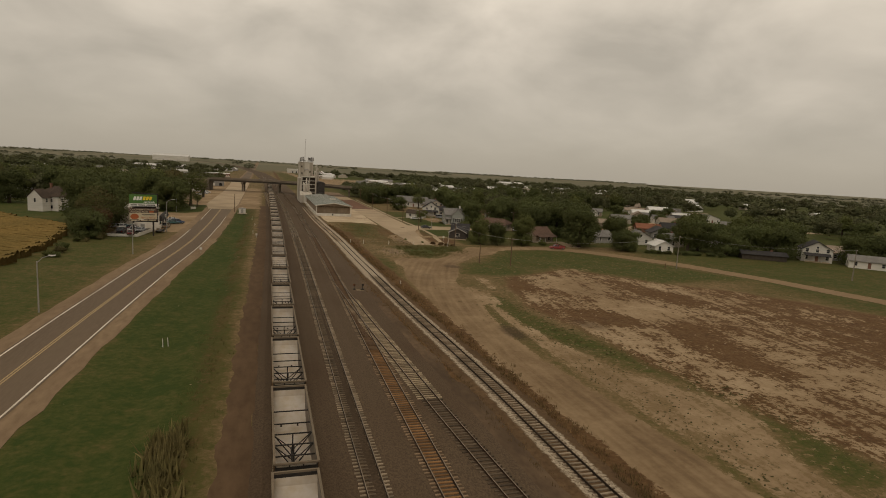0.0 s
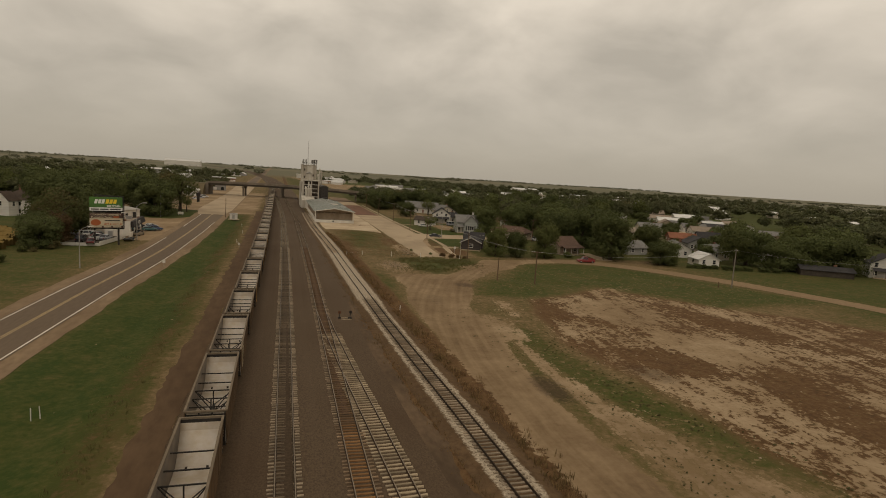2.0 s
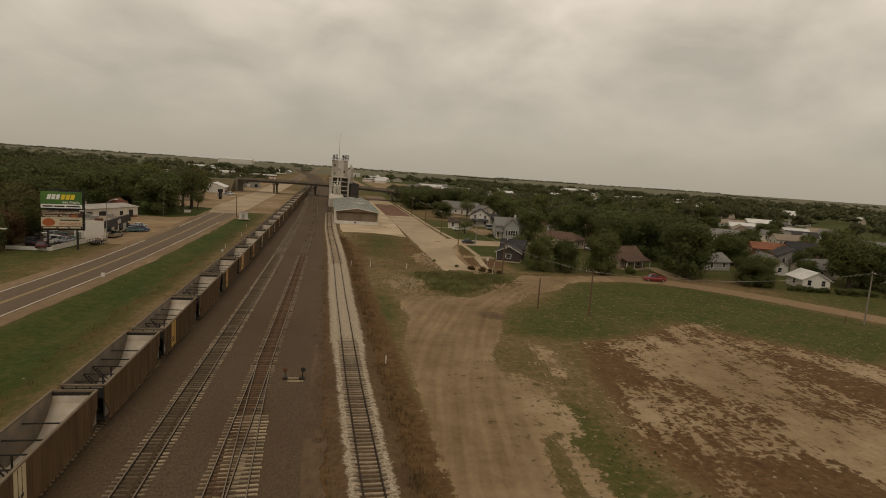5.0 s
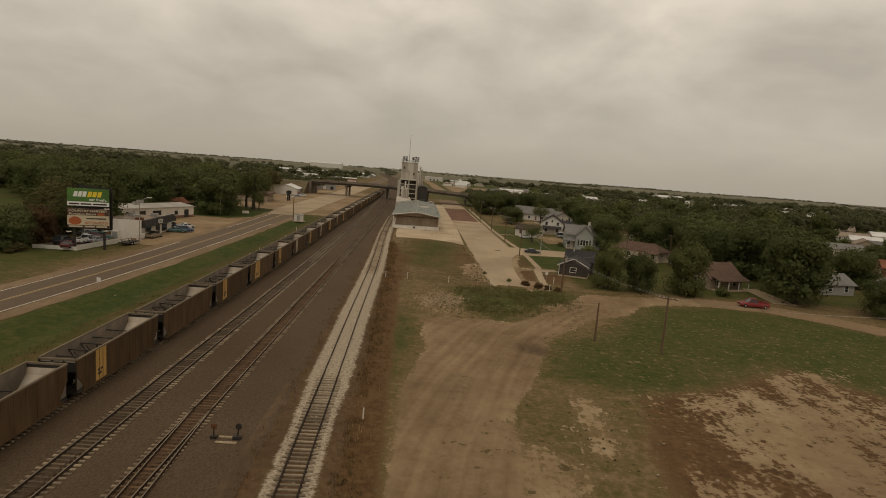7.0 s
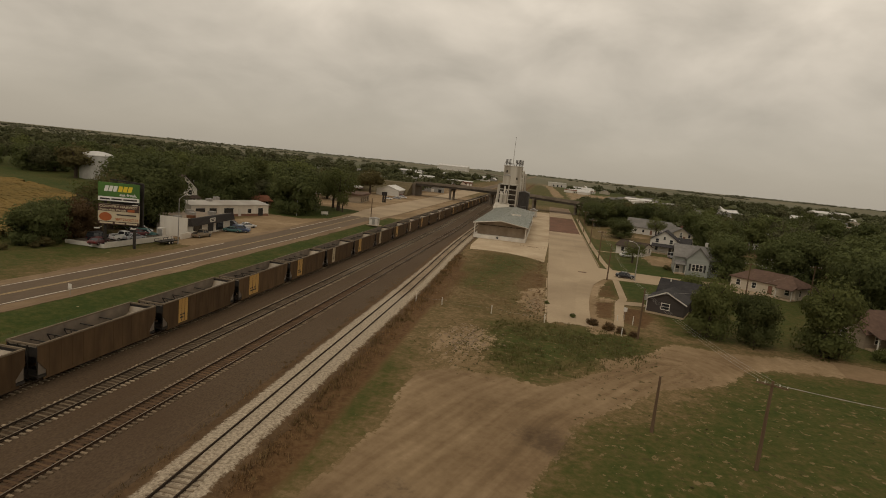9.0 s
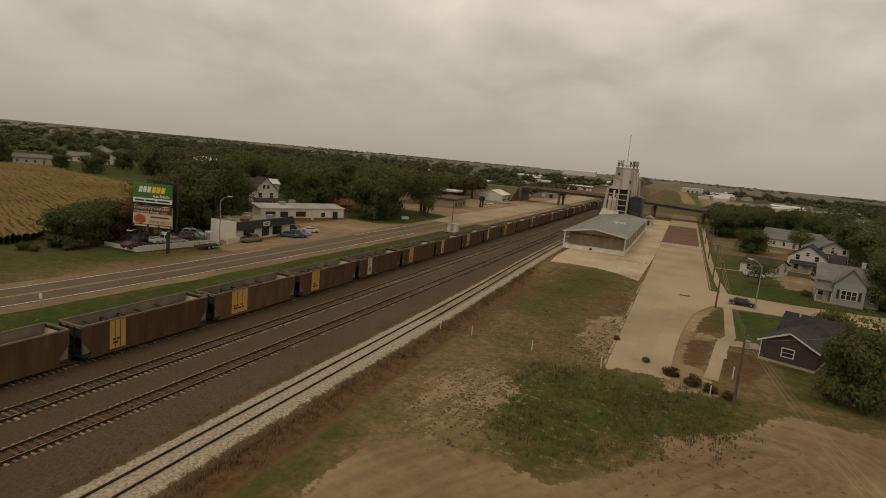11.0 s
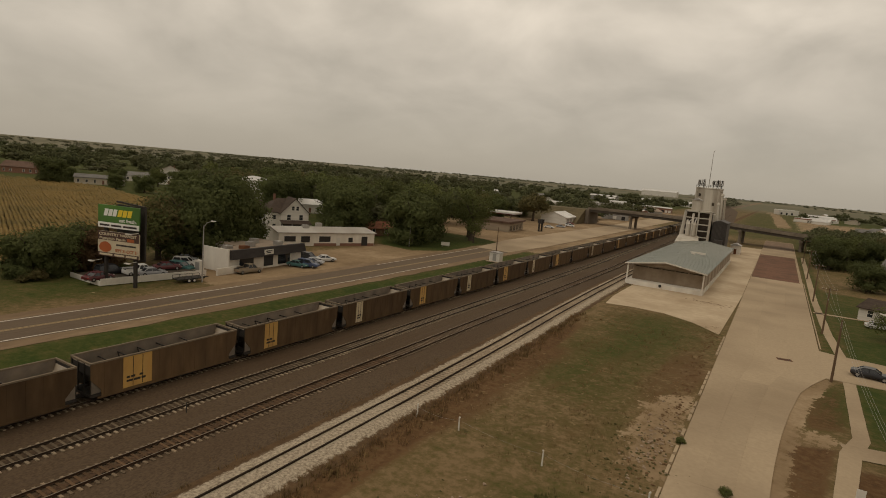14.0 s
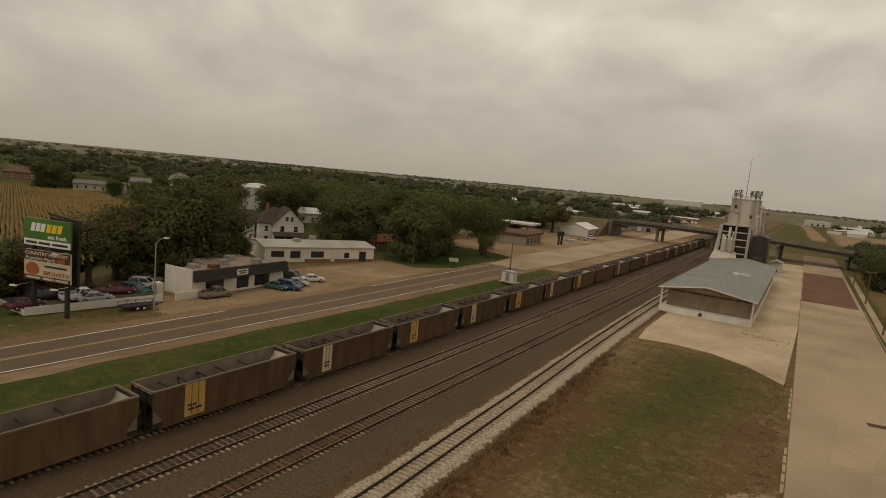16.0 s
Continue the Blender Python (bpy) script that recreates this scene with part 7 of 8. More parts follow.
# long stores on the parking ground beyond the bridge: pale walls, a red band, a flat roof, dark shop windows
for x, y, turn, w, d, h, band_, lab in ((98, 967, 67, 95, 14, 4.4, "r_red", "long low store with a red band along its pale front"), (129, 665, 64, 46, 11, 6.0, "w_white", "white flat-roofed store beside the parking ground"),
                                        (64, 1240, 20, 30, 22, 8.0, "w_white", "white gabled hall far beyond the bridge")):
    f = thing("far_building", pose(x, y, 0, 0, 0, turn), lab, "building", "far buildings")
    bm = bmesh.new(); box(bm, -w / 2, w / 2, 0, d, 0, h * 0.8); part("wall", bm, "w_white", f)
    bm = bmesh.new(); box(bm, -w / 2 - 0.3, w / 2 + 0.3, -0.4, d + 0.3, h * 0.8, h); part("fascia", bm, band_, f)
    bm = bmesh.new(); box(bm, -w / 2, w / 2, 0, d, h, h + 0.2); part("roof", bm, "r_white", f)
    for i in range(int(w / 8)):
        bm = bmesh.new(); xx = -w / 2 + 4 + i * 8; box(bm, xx - 1.4, xx + 1.4, -0.1, 0, 0.4, h * 0.45); part("shop_window", bm, "glass", f)
    HOUSES.append((x, y, w * 0.45))

# small white sign on the lawn by the highway
sg = thing("lawn_sign", pose(-33.8, 290.2, -0.03, 0, 0, 40), "small white sign board on two posts in the lawn", "sign")
for x in (-0.9, 0.9):
    bm = bmesh.new(); box(bm, x - 0.05, x + 0.05, -0.05, 0.05, 0, 1.5); part("post", bm, "galv", sg)
bm = bmesh.new(); box(bm, -1.3, 1.3, -0.1, -0.05, 0.45, 1.5); part("board", bm, "sign_white", sg)

# ---- corn field ----
M["corn"] = mat("corn", (0.15, 0.1, 0.03), (0.22, 0.145, 0.048), 1.2, 1.0, c3=(0.1, 0.078, 0.026), scale3=0.05, coords="World", bump=0)
CORN = [(-53, 60), (-53.6, 137), (-53.4, 160), (-56.5, 186), (-61, 208), (-84, 229), (-100, 252), (-150, 275), (-225, 292), (-300, 268), (-420, 235), (-420, 60)]


def inside(x, y, poly):
    hit = False
    for (x0, y0), (x1, y1) in zip(poly, poly[1:] + poly[:1]):
        if (y0 > y) != (y1 > y) and x < (x1 - x0) * (y - y0) / (y1 - y0) + x0:
            hit = not hit
    return hit


ux, uy = -math.sin(radians(69.5)), math.cos(radians(69.5))
verts, faces = [], []
for r in range(-340, 356):
    ox, oy = -200 + uy * r * 0.9, 190 - ux * r * 0.9
    prev = None
    for s in range(-90, 91):
        x, y = ox + ux * s * 3.2, oy + uy * s * 3.2
        if not inside(x, y, CORN):
            prev = None
            continue
        h = 1.75 + nrg.uniform(-0.4, 0.4)
        w = 0.45 + nrg.uniform(-0.08, 0.08)
        k = len(verts)
        jx, jy = nrg.uniform(-0.15, 0.15), nrg.uniform(-0.15, 0.15)
        verts += [(x - uy * w + jx, y + ux * w + jy, 0.05), (x - uy * w * 0.85 + jx, y + ux * w * 0.85 + jy, h * 0.84), (x + jx, y + jy, h), (x + uy * w * 0.85 + jx, y - ux * w * 0.85 + jy, h * 0.82), (x + uy * w + jx, y - ux * w + jy, 0.05)]
        if prev is not None:
            faces += [(prev + i, prev + i + 1, k + i + 1, k + i) for i in range(4)]
        prev = k
mesh = bpy.data.meshes.new("corn_row")
mesh.from_pydata(verts, [], faces)
mesh.materials.append(M["corn"])
tagged(new("corn_crop", mesh), "ripe tan corn standing in straight rows", "corn field", kind="stuff")

# ---- trees ----
def vary_islands(m, amount):
    """Each clump of leaves a little lighter or darker than the next."""
    N, L = m.node_tree.nodes, m.node_tree.links
    b = N["Principled BSDF"]
    src = b.inputs["Base Color"].links[0].from_socket
    g, mr, hs = N.new("ShaderNodeNewGeometry"), N.new("ShaderNodeMapRange"), N.new("ShaderNodeHueSaturation")
    mr.inputs["To Min"].default_value, mr.inputs["To Max"].default_value = 1 - amount, 1 + amount
    L.new(g.outputs["Random Per Island"], mr.inputs["Value"]); L.new(mr.outputs[0], hs.inputs["Value"])
    L.new(src, hs.inputs["Color"]); L.new(hs.outputs[0], b.inputs["Base Color"])


def let_through(m, share):
    """Thin leaves: part of the light passes through them."""
    N, L = m.node_tree.nodes, m.node_tree.links
    b = N["Principled BSDF"]
    tr, mx = N.new("ShaderNodeBsdfTranslucent"), N.new("ShaderNodeMixShader")
    L.new(b.inputs["Base Color"].links[0].from_socket, tr.inputs["Color"])
    mx.inputs[0].default_value = share
    L.new(b.outputs[0], mx.inputs[1]); L.new(tr.outputs[0], mx.inputs[2])
    L.new(mx.outputs[0], N["Material Output"].inputs["Surface"])


def leaf_material(name, c1, c2, c3):
    m = mat(name, c1, c2, 0.8, 0.9, c3=c3, scale3=0.25, bump=0, vary=0.22)
    vary_islands(m, 0.12)
    let_through(m, 0.35)
    return m


M["leaf_a"] = leaf_material("leaf_a", (0.0838, 0.0959, 0.0344), (0.1187, 0.1269, 0.0445), (0.0703, 0.0783, 0.0305))
M["leaf_b"] = leaf_material("leaf_b", (0.0922, 0.1027, 0.0329), (0.1318, 0.1357, 0.0448), (0.0711, 0.0804, 0.0290))
M["leaf_c"] = leaf_material("leaf_c", (0.1002, 0.0856, 0.0356), (0.1536, 0.1244, 0.0500), (0.0776, 0.0680, 0.0290))
M["leaf_rust"] = leaf_material("leaf_rust", (0.10, 0.06, 0.028), (0.15, 0.095, 0.045), (0.075, 0.046, 0.022))
# Distance haze put into the colour: leaf_far slightly greyer, leaf_haze paler and greyer
M["leaf_far"] = mat("leaf_far", (0.0798, 0.0867, 0.0399), (0.1183, 0.1210, 0.0564), 0.12, 0.95, c3=(0.0850, 0.0750, 0.0387), scale3=0.02, coords="World", bump=0)
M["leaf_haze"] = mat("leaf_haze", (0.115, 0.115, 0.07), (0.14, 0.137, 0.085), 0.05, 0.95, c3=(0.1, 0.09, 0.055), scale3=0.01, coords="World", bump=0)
vary_islands(M["leaf_far"], 0.2)
let_through(M["leaf_far"], 0.3)
M["bark"] = mat("bark", (0.06, 0.045, 0.032), (0.09, 0.068, 0.05), 2.0, 0.95, stretch=(1, 1, 0.2))
IC1 = bmesh.new()
bmesh.ops.create_icosphere(IC1, subdivisions=1, radius=1.0)
IC1_V = np.array([v.co[:] for v in IC1.verts])
IC1_F = np.array([[v.index for v in f.verts] for f in IC1.faces])
IC1.free()


def crown_arrays(R, lobes, leaves, leaf, spread=1.0, tall=0.8, V=IC1_V, F=IC1_F, skirt=0, core=0.52):
    """Lobes of foliage round a middle: lumpy dark masses dressed with many small leaf clumps. Unit: crown about 1 in radius."""
    vs, fs, k = [], [], 0
    cs = []
    for i in range(lobes):
        a = 2 * math.pi * (i + R.uniform(-0.4, 0.4)) / max(1, lobes - 2)
        rr = R.uniform(0.35, 0.68) * spread if i > 1 else R.uniform(0, 0.2)
        z = R.uniform(-0.35, 0.5) * tall if i > 1 else (0.45 if i == 0 else -0.05) * tall
        s = R.uniform(0.28, 0.46) if i > 1 else 0.55
        cs.append((np.array([rr * math.cos(a), rr * math.sin(a), z]), s))
    for i in range(skirt):
        a = 2 * math.pi * (i + R.uniform(-0.3, 0.3)) / skirt
        cs.append((np.array([0.5 * spread * math.cos(a), 0.5 * spread * math.sin(a), R.uniform(-0.8, -0.55)]), R.uniform(0.36, 0.46)))
    for c, s in cs:
        lump = 1 + 0.16 * np.sin(V @ R.uniform(-4, 4, (3,)) + R.uniform(0, 6)) + R.uniform(-0.15, 0.15, len(V))
        p = c + V * np.array([s, s, s * 0.85]) * core * lump[:, None]
        vs.append(p); fs += (F + k).tolist(); k += len(p)
    n = leaves
    which = R.randint(0, len(cs), n)
    d = R.normal(size=(n, 3)); d[:, 2] = d[:, 2] * 0.9 + 0.15
    d /= np.linalg.norm(d, axis=1)[:, None]
    C = np.array([c for c, _ in cs])[which]
    S = np.array([s for _, s in cs])[which]
    pos = C + d * S[:, None] * np.array([1, 1, 0.85]) * R.uniform(0.62, 1.28, n)[:, None]
    u = np.cross(d, R.normal(size=(n, 3))); u /= np.linalg.norm(u, axis=1)[:, None] + 1e-9
    w = np.cross(d, u) + d * R.uniform(-0.9, 0.9, n)[:, None]
    sz = (leaf * R.uniform(0.5, 1.3, n))[:, None]
    q = np.stack([pos - u * sz, pos + w * sz * 1.3, pos + u * sz], 1).reshape(-1, 3)
    vs.append(q)
    fs += (np.arange(n * 3).reshape(n, 3) + k).tolist()
    return np.concatenate(vs), fs


def trunk_mesh(R, spread):
    bm = bmesh.new()
    fork = Vector((R.uniform(-0.03, 0.03), R.uniform(-0.03, 0.03), 0.42))
    ringv = lambda c, r: [(c[0] + r * math.cos(a), c[1] + r * math.sin(a), c[2]) for a in (2 * math.pi * i / 8 for i in range(8))]
    loft(bm, [ringv((0, 0, -0.02), 0.055), ringv((0, 0, 0.05), 0.04), ringv((0.005, 0, 0.25), 0.033), ringv(fork, 0.026)])
    for i in range(5):
        a = 2 * math.pi * i / 5 + R.uniform(-0.3, 0.3)
        tip = fork + Vector((math.cos(a) * 0.3 * spread, math.sin(a) * 0.3 * spread, R.uniform(0.18, 0.42)))
        rod(bm, fork - Vector((0, 0, 0.03)), fork.lerp(tip, 0.5) + Vector((0, 0, 0.05)), 0.02, 0.013, 6)
        rod(bm, fork.lerp(tip, 0.5) + Vector((0, 0, 0.05)), tip, 0.013, 0.005, 6)
    return mesh_of("trunk", bm, "bark")


TREES = []
for i, (lob, spr, tall, leafkey, cz) in enumerate(((10, 1.0, 0.85, "leaf_a", 0.62), (9, 1.1, 0.7, "leaf_a", 0.6), (11, 0.85, 1.1, "leaf_b", 0.6), (8, 0.95, 0.9, "leaf_b", 0.6), (10, 1.05, 0.8, "leaf_c", 0.6), (7, 1.0, 0.6, "leaf_b", 0.5), (8, 1.0, 0.8, "leaf_rust", 0.5), (9, 1.05, 0.9, "leaf_b", 0.6))):
    meshes = []
    for n_leaf, size in ((3400, 0.038), (2200, 0.045)) if i == 7 else ((8600, 0.045), (3000, 0.072)):
        R = np.random.RandomState(100 + i)
        v, f = crown_arrays(R, lob + 7, n_leaf, size, spr, tall * 1.2, IC1_V, IC1_F, 0 if i in (2, 4, 7) else 5, 0.16 if i == 7 else 0.52)
        v = v * np.array([0.46, 0.46, 0.46]) + np.array([0, 0, cz - 0.09])
        cm = bpy.data.meshes.new("crown")
        cm.from_pydata(v.tolist(), [], f)
        cm.materials.append(M[leafkey])
        meshes.append(cm)
    TREES.append((meshes[1], trunk_mesh(R, spr), meshes[0]))
TREE_LABELS = ["broad dark green shade tree", "spreading dark green tree with a low crown", "tall dense green tree", "rounded leafy green tree", "olive tree turning brown for autumn", "low wide green tree", "rust-brown bushy tree at the field", "thin-leaved tree with bare limbs showing"]
PLACED = []


def tree(x, y, h, v=None, wide=1.0, label="", fine=False):
    v = rng.randrange(6) if v is None else v
    t = thing("tree", pose(x, y, -0.05, 0, 0, rng.uniform(0, 360)) @ Matrix.Diagonal((h * wide, h * wide, h, 1)), label or TREE_LABELS[v], "tree", "trees of the town")
    for nm, me_ in (("trunk", TREES[v][1]), ("crown", TREES[v][2 if fine else 0])):
        o = new(nm, me_)
        o.parent = t
    PLACED.append((x, y))


# east side, along the gravel road and gardens
for x, y, h, v, wd in ((72.6, 188.5, 10.8, 3, 0.8), (79.0, 187.0, 9.6, 1, 0.8), (89.0, 187.0, 12.8, 3, 0.85),
                       (111.8, 185.5, 16.8, 0, 0.98), (117.5, 195.5, 14.0, 1, 0.9), (124.8, 177.0, 8.6, 1, 1.15), (129.8, 179.5, 8.2, 0, 1.05), (127.5, 176.0, 5.6, 3, 1.2), (147.5, 214.0, 10.8, 0, 1.2), (143.5, 212.0, 11.0, 3, 1.0),
                       (155.0, 178.0, 13.0, 2, 1.15), (162.0, 180.5, 14.0, 0, 1.1), (166.0, 170.0, 11.6, 1, 1.3), (174.0, 167.0, 13.6, 0, 1.25), (184.0, 164.0, 14.2, 1, 1.25), (198.0, 176.0, 15.5, 0, 1.1), (182.0, 180.0, 15.0, 2, 1.1), (206.0, 150.0, 12.5, 0, 1.2), (215.0, 148.0, 13.5, 1, 1.2),
                       (121.0, 241.0, 16.2, 0, 1.2), (76.0, 335.2, 9.6, 1, 1.25), (92.6, 351.5, 10.6, 7, 0.95), (106.0, 214.0, 14.5, 0, 0.9), (119.0, 217.0, 17.0, 1, 1.05), (134.0, 230.0, 17.0, 0, 1.1), (128.0, 205.0, 10.5, 3, 1.1),
                       (106.0, 252.0, 15.0, 1, 1.0)):
    tree(x, y, h, v, wd, fine=True)
for x, y, h, v, wd in ((94.0, 256.0, 11, 0, 1.0), (110.0, 252.0, 13, 0, 1.1), (117.0, 243.0, 13, 2, 1.1), (113.0, 226.0, 13, 0, 1.2),
                       (71.4, 265.5, 5.8, 7, 1.1), (69.5, 384.0, 10.0, 1, 1.05), (68.6, 394.0, 10.5, 0, 1.0), (75.0, 392.0, 11.0, 3, 1.05), (70.5, 405.0, 10.0, 1, 1.0), (78.0, 403.0, 11.0, 0, 1.0), (69.0, 418.0, 10.0, 0, 1.0), (84.0, 396.0, 11.5, 1, 1.05), (80.0, 418.0, 11.0, 3, 1.0), (93.0, 400.0, 12.0, 0, 1.05), (104.0, 392.0, 12.0, 1, 1.1),
                       (108.0, 346.0, 13, 0, 1.1), (112.0, 330.0, 13, 1, 1.1), (104.0, 312.0, 12, 0, 1.1), (99.0, 276.0, 10, 0, 1.0), (75, 212, 6, 3, 1.0)):
    tree(x, y, h * 1.17, v, wd, fine=True)
for x, y, h, v, wd in ((165, 205, 8.5, 0, 1.1), (176.5, 226, 7.5, 3, 1.0), (186, 221, 9, 1, 1.1), (201, 241, 9.5, 0, 1.1), (188, 255, 9, 1, 1.1), (198, 270, 9, 0, 1.0), (213, 285, 9.5, 1, 1.0), (151, 203, 8, 3, 1.0), (169, 243, 9, 0, 1.0), (222, 262, 9.5, 0, 1.1),
                       (230, 290, 10, 1, 1.0), (246, 318, 10, 0, 1.1), (216, 308, 9, 3, 1.0), (262, 330, 10, 1, 1.1), (236, 344, 11, 0, 1.1), (285, 352, 11, 1, 1.1), (250, 280, 11, 0, 1.1), (205, 215, 11, 0, 1.2), (153, 190, 8, 1, 1.0)):
    tree(x, y, h * 0.82, v, wd)
# west side
for x, y, h, v, wd in ((-51, 196.5, 8.5, 6, 1.1), (-52.5, 190.5, 7.8, 1, 1.1), (-50.5, 186.0, 7.5, 1, 1.2), (-55.0, 196, 7.5, 0, 1.1), (-52.5, 205, 11, 7, 1.1), (-54.5, 210.5, 12.5, 4, 1.0), (-54, 216.5, 13.5, 1, 1.1),
                       (-56.0, 221, 15, 0, 1.05), (-59.0, 227.5, 16.5, 0, 1.1), (-53.5, 227, 13, 0, 1.0), (-64.0, 233.5, 15.5, 0, 1.0), (-57.5, 231.5, 14, 1, 0.95), 
                       (-58.5, 238.5, 7.5, 3, 0.9), (-42.5, 284, 14.5, 1, 1.1), (-66, 283, 14.5, 0, 1.2), (-47, 297, 15, 0, 1.2), (-56, 309, 16, 2, 1.2), (-68, 285, 14, 1, 1.1), (-75, 291, 15, 0, 1.2), (-63, 318, 15, 0, 1.2), (-83, 300, 15, 1, 1.2),
                       (-37.5, 313.5, 17.0, 7, 0.95), (-43, 322, 13, 7, 0.9), (-34, 309, 8, 7, 0.7), (-72, 468, 9.3, 0, 1.15), (-72, 344, 14, 0, 1.1), (-85, 330, 15, 2, 1.2), (-95, 318, 15, 0, 1.2), (-88, 350, 14, 1, 1.2), (-110, 297, 14, 0, 1.0), 
                       (-118, 300, 13, 0, 1.1), (-246, 281, 12, 0, 1.2), (-206, 302, 8.5, 1, 1.2), (-226, 300, 7.0, 0, 1.2), (-245, 334, 9.0, 2, 1.2), (-262, 322, 8.0, 0, 1.2), (-268, 298, 8.0, 1, 1.1), (-232, 338, 9.5, 0, 1.2)):
    tree(x, y, h * 1.17, v, wd, fine=True)


def free(x, y, gap):
    if any((x - a) ** 2 + (y - b) ** 2 < (c + 2.5) ** 2 for a, b, c in HOUSES) or any((x - a) ** 2 + (y - b) ** 2 < gap * gap for a, b in PLACED):
        return False
    if 60 < x < 330 and abs(y - (234 + (x - 60) * 0.11)) < 8:
        return False
    if 150 < x < 330 and abs(y - (300 + (x - 150) * 0.1)) < 5:
        return False
    return True


# open ground before the tank, the sheds and the farm beyond the corn: far end and half width
# the street that runs off between the ranch houses
STREET_VIEW = [(136, 184), (158, 186), (172, 200), (330, 318), (330, 400), (250, 372), (142, 230), (134, 204)]
# gardens along the street, and the parking ground past the bridge
GARDENS = [(60, 240), (92, 262), (97, 300), (100, 345), (102, 388), (60, 380)]
PARKING = [(62, 590), (62, 1060), (210, 1010), (175, 620), (112, 590)]
CLEARINGS = ((-163, 324.6, 12), (-119, 321, 8), (-252, 305, 20), (-275, 348, 22))
n_made, guard = 0, 0
while n_made < 135 and guard < 6000:
    guard += 1
    if rng.random() < 0.58:
        x, y = rng.uniform(90, 330), rng.uniform(200, 470)
        if 180 < x < 330 and 270 < y < 400 and rng.random() < 0.7:
            continue
        if (x < 150 and y < 250) or (inside(x, y, STREET_VIEW) and rng.random() < 0.9) or inside(x, y, GARDENS):
            continue
        if y < 195 + max(0, (x - 150)) * -0.35 or (x < 100 and y < 300) or (160 < x < 330 and 215 < y < 400 and rng.random() < 0.82):
            continue
    else:
        x, y = rng.uniform(-270, -62), rng.uniform(285, 470)
        if any(abs((y - 153) * (a - 47) - (x - 47) * (b - 153)) / math.hypot(a - 47, b - 153) < w and x > a for a, b, w in CLEARINGS):
            continue
        if abs((y - 157) * -88 - (x - 46) * 116) / 146 < 11 and y < 330:
            continue
        if inside(x, y + 8, CORN) or inside(x, y, CORN):
            continue
    if not free(x, y, 9.0 if x < 0 else 12.5):
        continue
    tree(x, y, rng.uniform(10.5, 17), rng.choice([0, 0, 1, 2, 3, 4, 1, 0]), rng.uniform(0.95, 1.2))
    n_made += 1
# shrubs at the street's broken end and along fences
for x, y, h, v in ((54.5, 185.6, 1.7, 6), (56.8, 183.9, 1.9, 6), (58.6, 182.9, 1.5, 6), (60.3, 181.9, 1.3, 6), (51.5, 188.5, 1.0, 3), (47.2, 196, 0.9, 3), (80.0, 260.0, 2.0, 4), (92.0, 291.0, 2.2, 4), (73.0, 198.0, 2.4, 3), (98.0, 188.5, 3.0, 3), (90.0, 186.0, 2.0, 4)):
    s_ = thing("shrub", pose(x, y, -0.25 * h, 0, 0, rng.uniform(0, 360)) @ Matrix.Diagonal((h * 1.3, h * 1.3, h, 1)), "low rust-brown weedy shrub beside the road" if v in (4, 6) else "low green shrub in the grass", "shrub", "shrubs")
    for nm, me_ in (("trunk", TREES[v][1]), ("crown", TREES[v][0])):
        o = new(nm, me_)
        o.parent = s_


for k in range(13):
    x = 132 + k * 2.2 + rng.uniform(-0.6, 0.6)
    h = rng.uniform(1.6, 2.6)
    s_ = thing("shrub", pose(x, 172.5 - (x - 132) * 0.28 + rng.uniform(-0.5, 0.5), -0.2 * h, 0, 0, rng.uniform(0, 360)) @ Matrix.Diagonal((h * 1.3, h * 1.3, h, 1)), "dark green hedge shrub before the white garage", "shrub", "shrubs")
    for nm, me_ in (("trunk", TREES[1][1]), ("crown", TREES[1][0])):
        o = new(nm, me_)
        o.parent = s_


for k in range(30):
    x, y = rng.uniform(-58, -47), rng.uniform(150, 204)
    if inside(x - 2, y, CORN):
        continue
    h, v = rng.uniform(1.4, 3.0), rng.choice([1, 1, 4, 3])
    s_ = thing("shrub", pose(x, y, -0.2 * h, 0, 0, rng.uniform(0, 360)) @ Matrix.Diagonal((h * 1.3, h * 1.3, h, 1)), "dark green shrub at the edge of the corn", "shrub", "shrubs")
    for nm, me_ in (("trunk", TREES[v][1]), ("crown", TREES[v][0])):
        o = new(nm, me_)
        o.parent = s_


# distant woods: joined leafy masses
def woods(name, label, spots, lobes=5, leaves=170, leaf=0.17, key="leaf_far"):
    vs, fs, k = [], [], 0
    bank = [crown_arrays(np.random.RandomState(300 + i), lobes, leaves, leaf, 1.0, 0.8, IC1_V, IC1_F) for i in range(6)]
    bank = [(v, [tuple(q) for q in f]) for v, f in bank]
    for x, y, h, w in spots:
        v, f = bank[nrg.randint(6)]
        a = nrg.uniform(0, 6.28)
        c, s = math.cos(a), math.sin(a)
        p = v @ np.array([[c, s, 0], [-s, c, 0], [0, 0, 1]]) * np.array([w, w, h * 0.5]) + np.array([x, y, h * 0.5])
        vs.append(p)
        fs += [tuple(i + k for i in q) for q in f]
        k += len(p)
    m_ = bpy.data.meshes.new(name)
    m_.from_pydata(np.concatenate(vs).tolist(), [], fs)
    m_.polygons.foreach_set("use_smooth", [False for q in fs])
    m_.materials.append(M[key])
    return tagged(new(name, m_), label, "woods", kind="stuff")


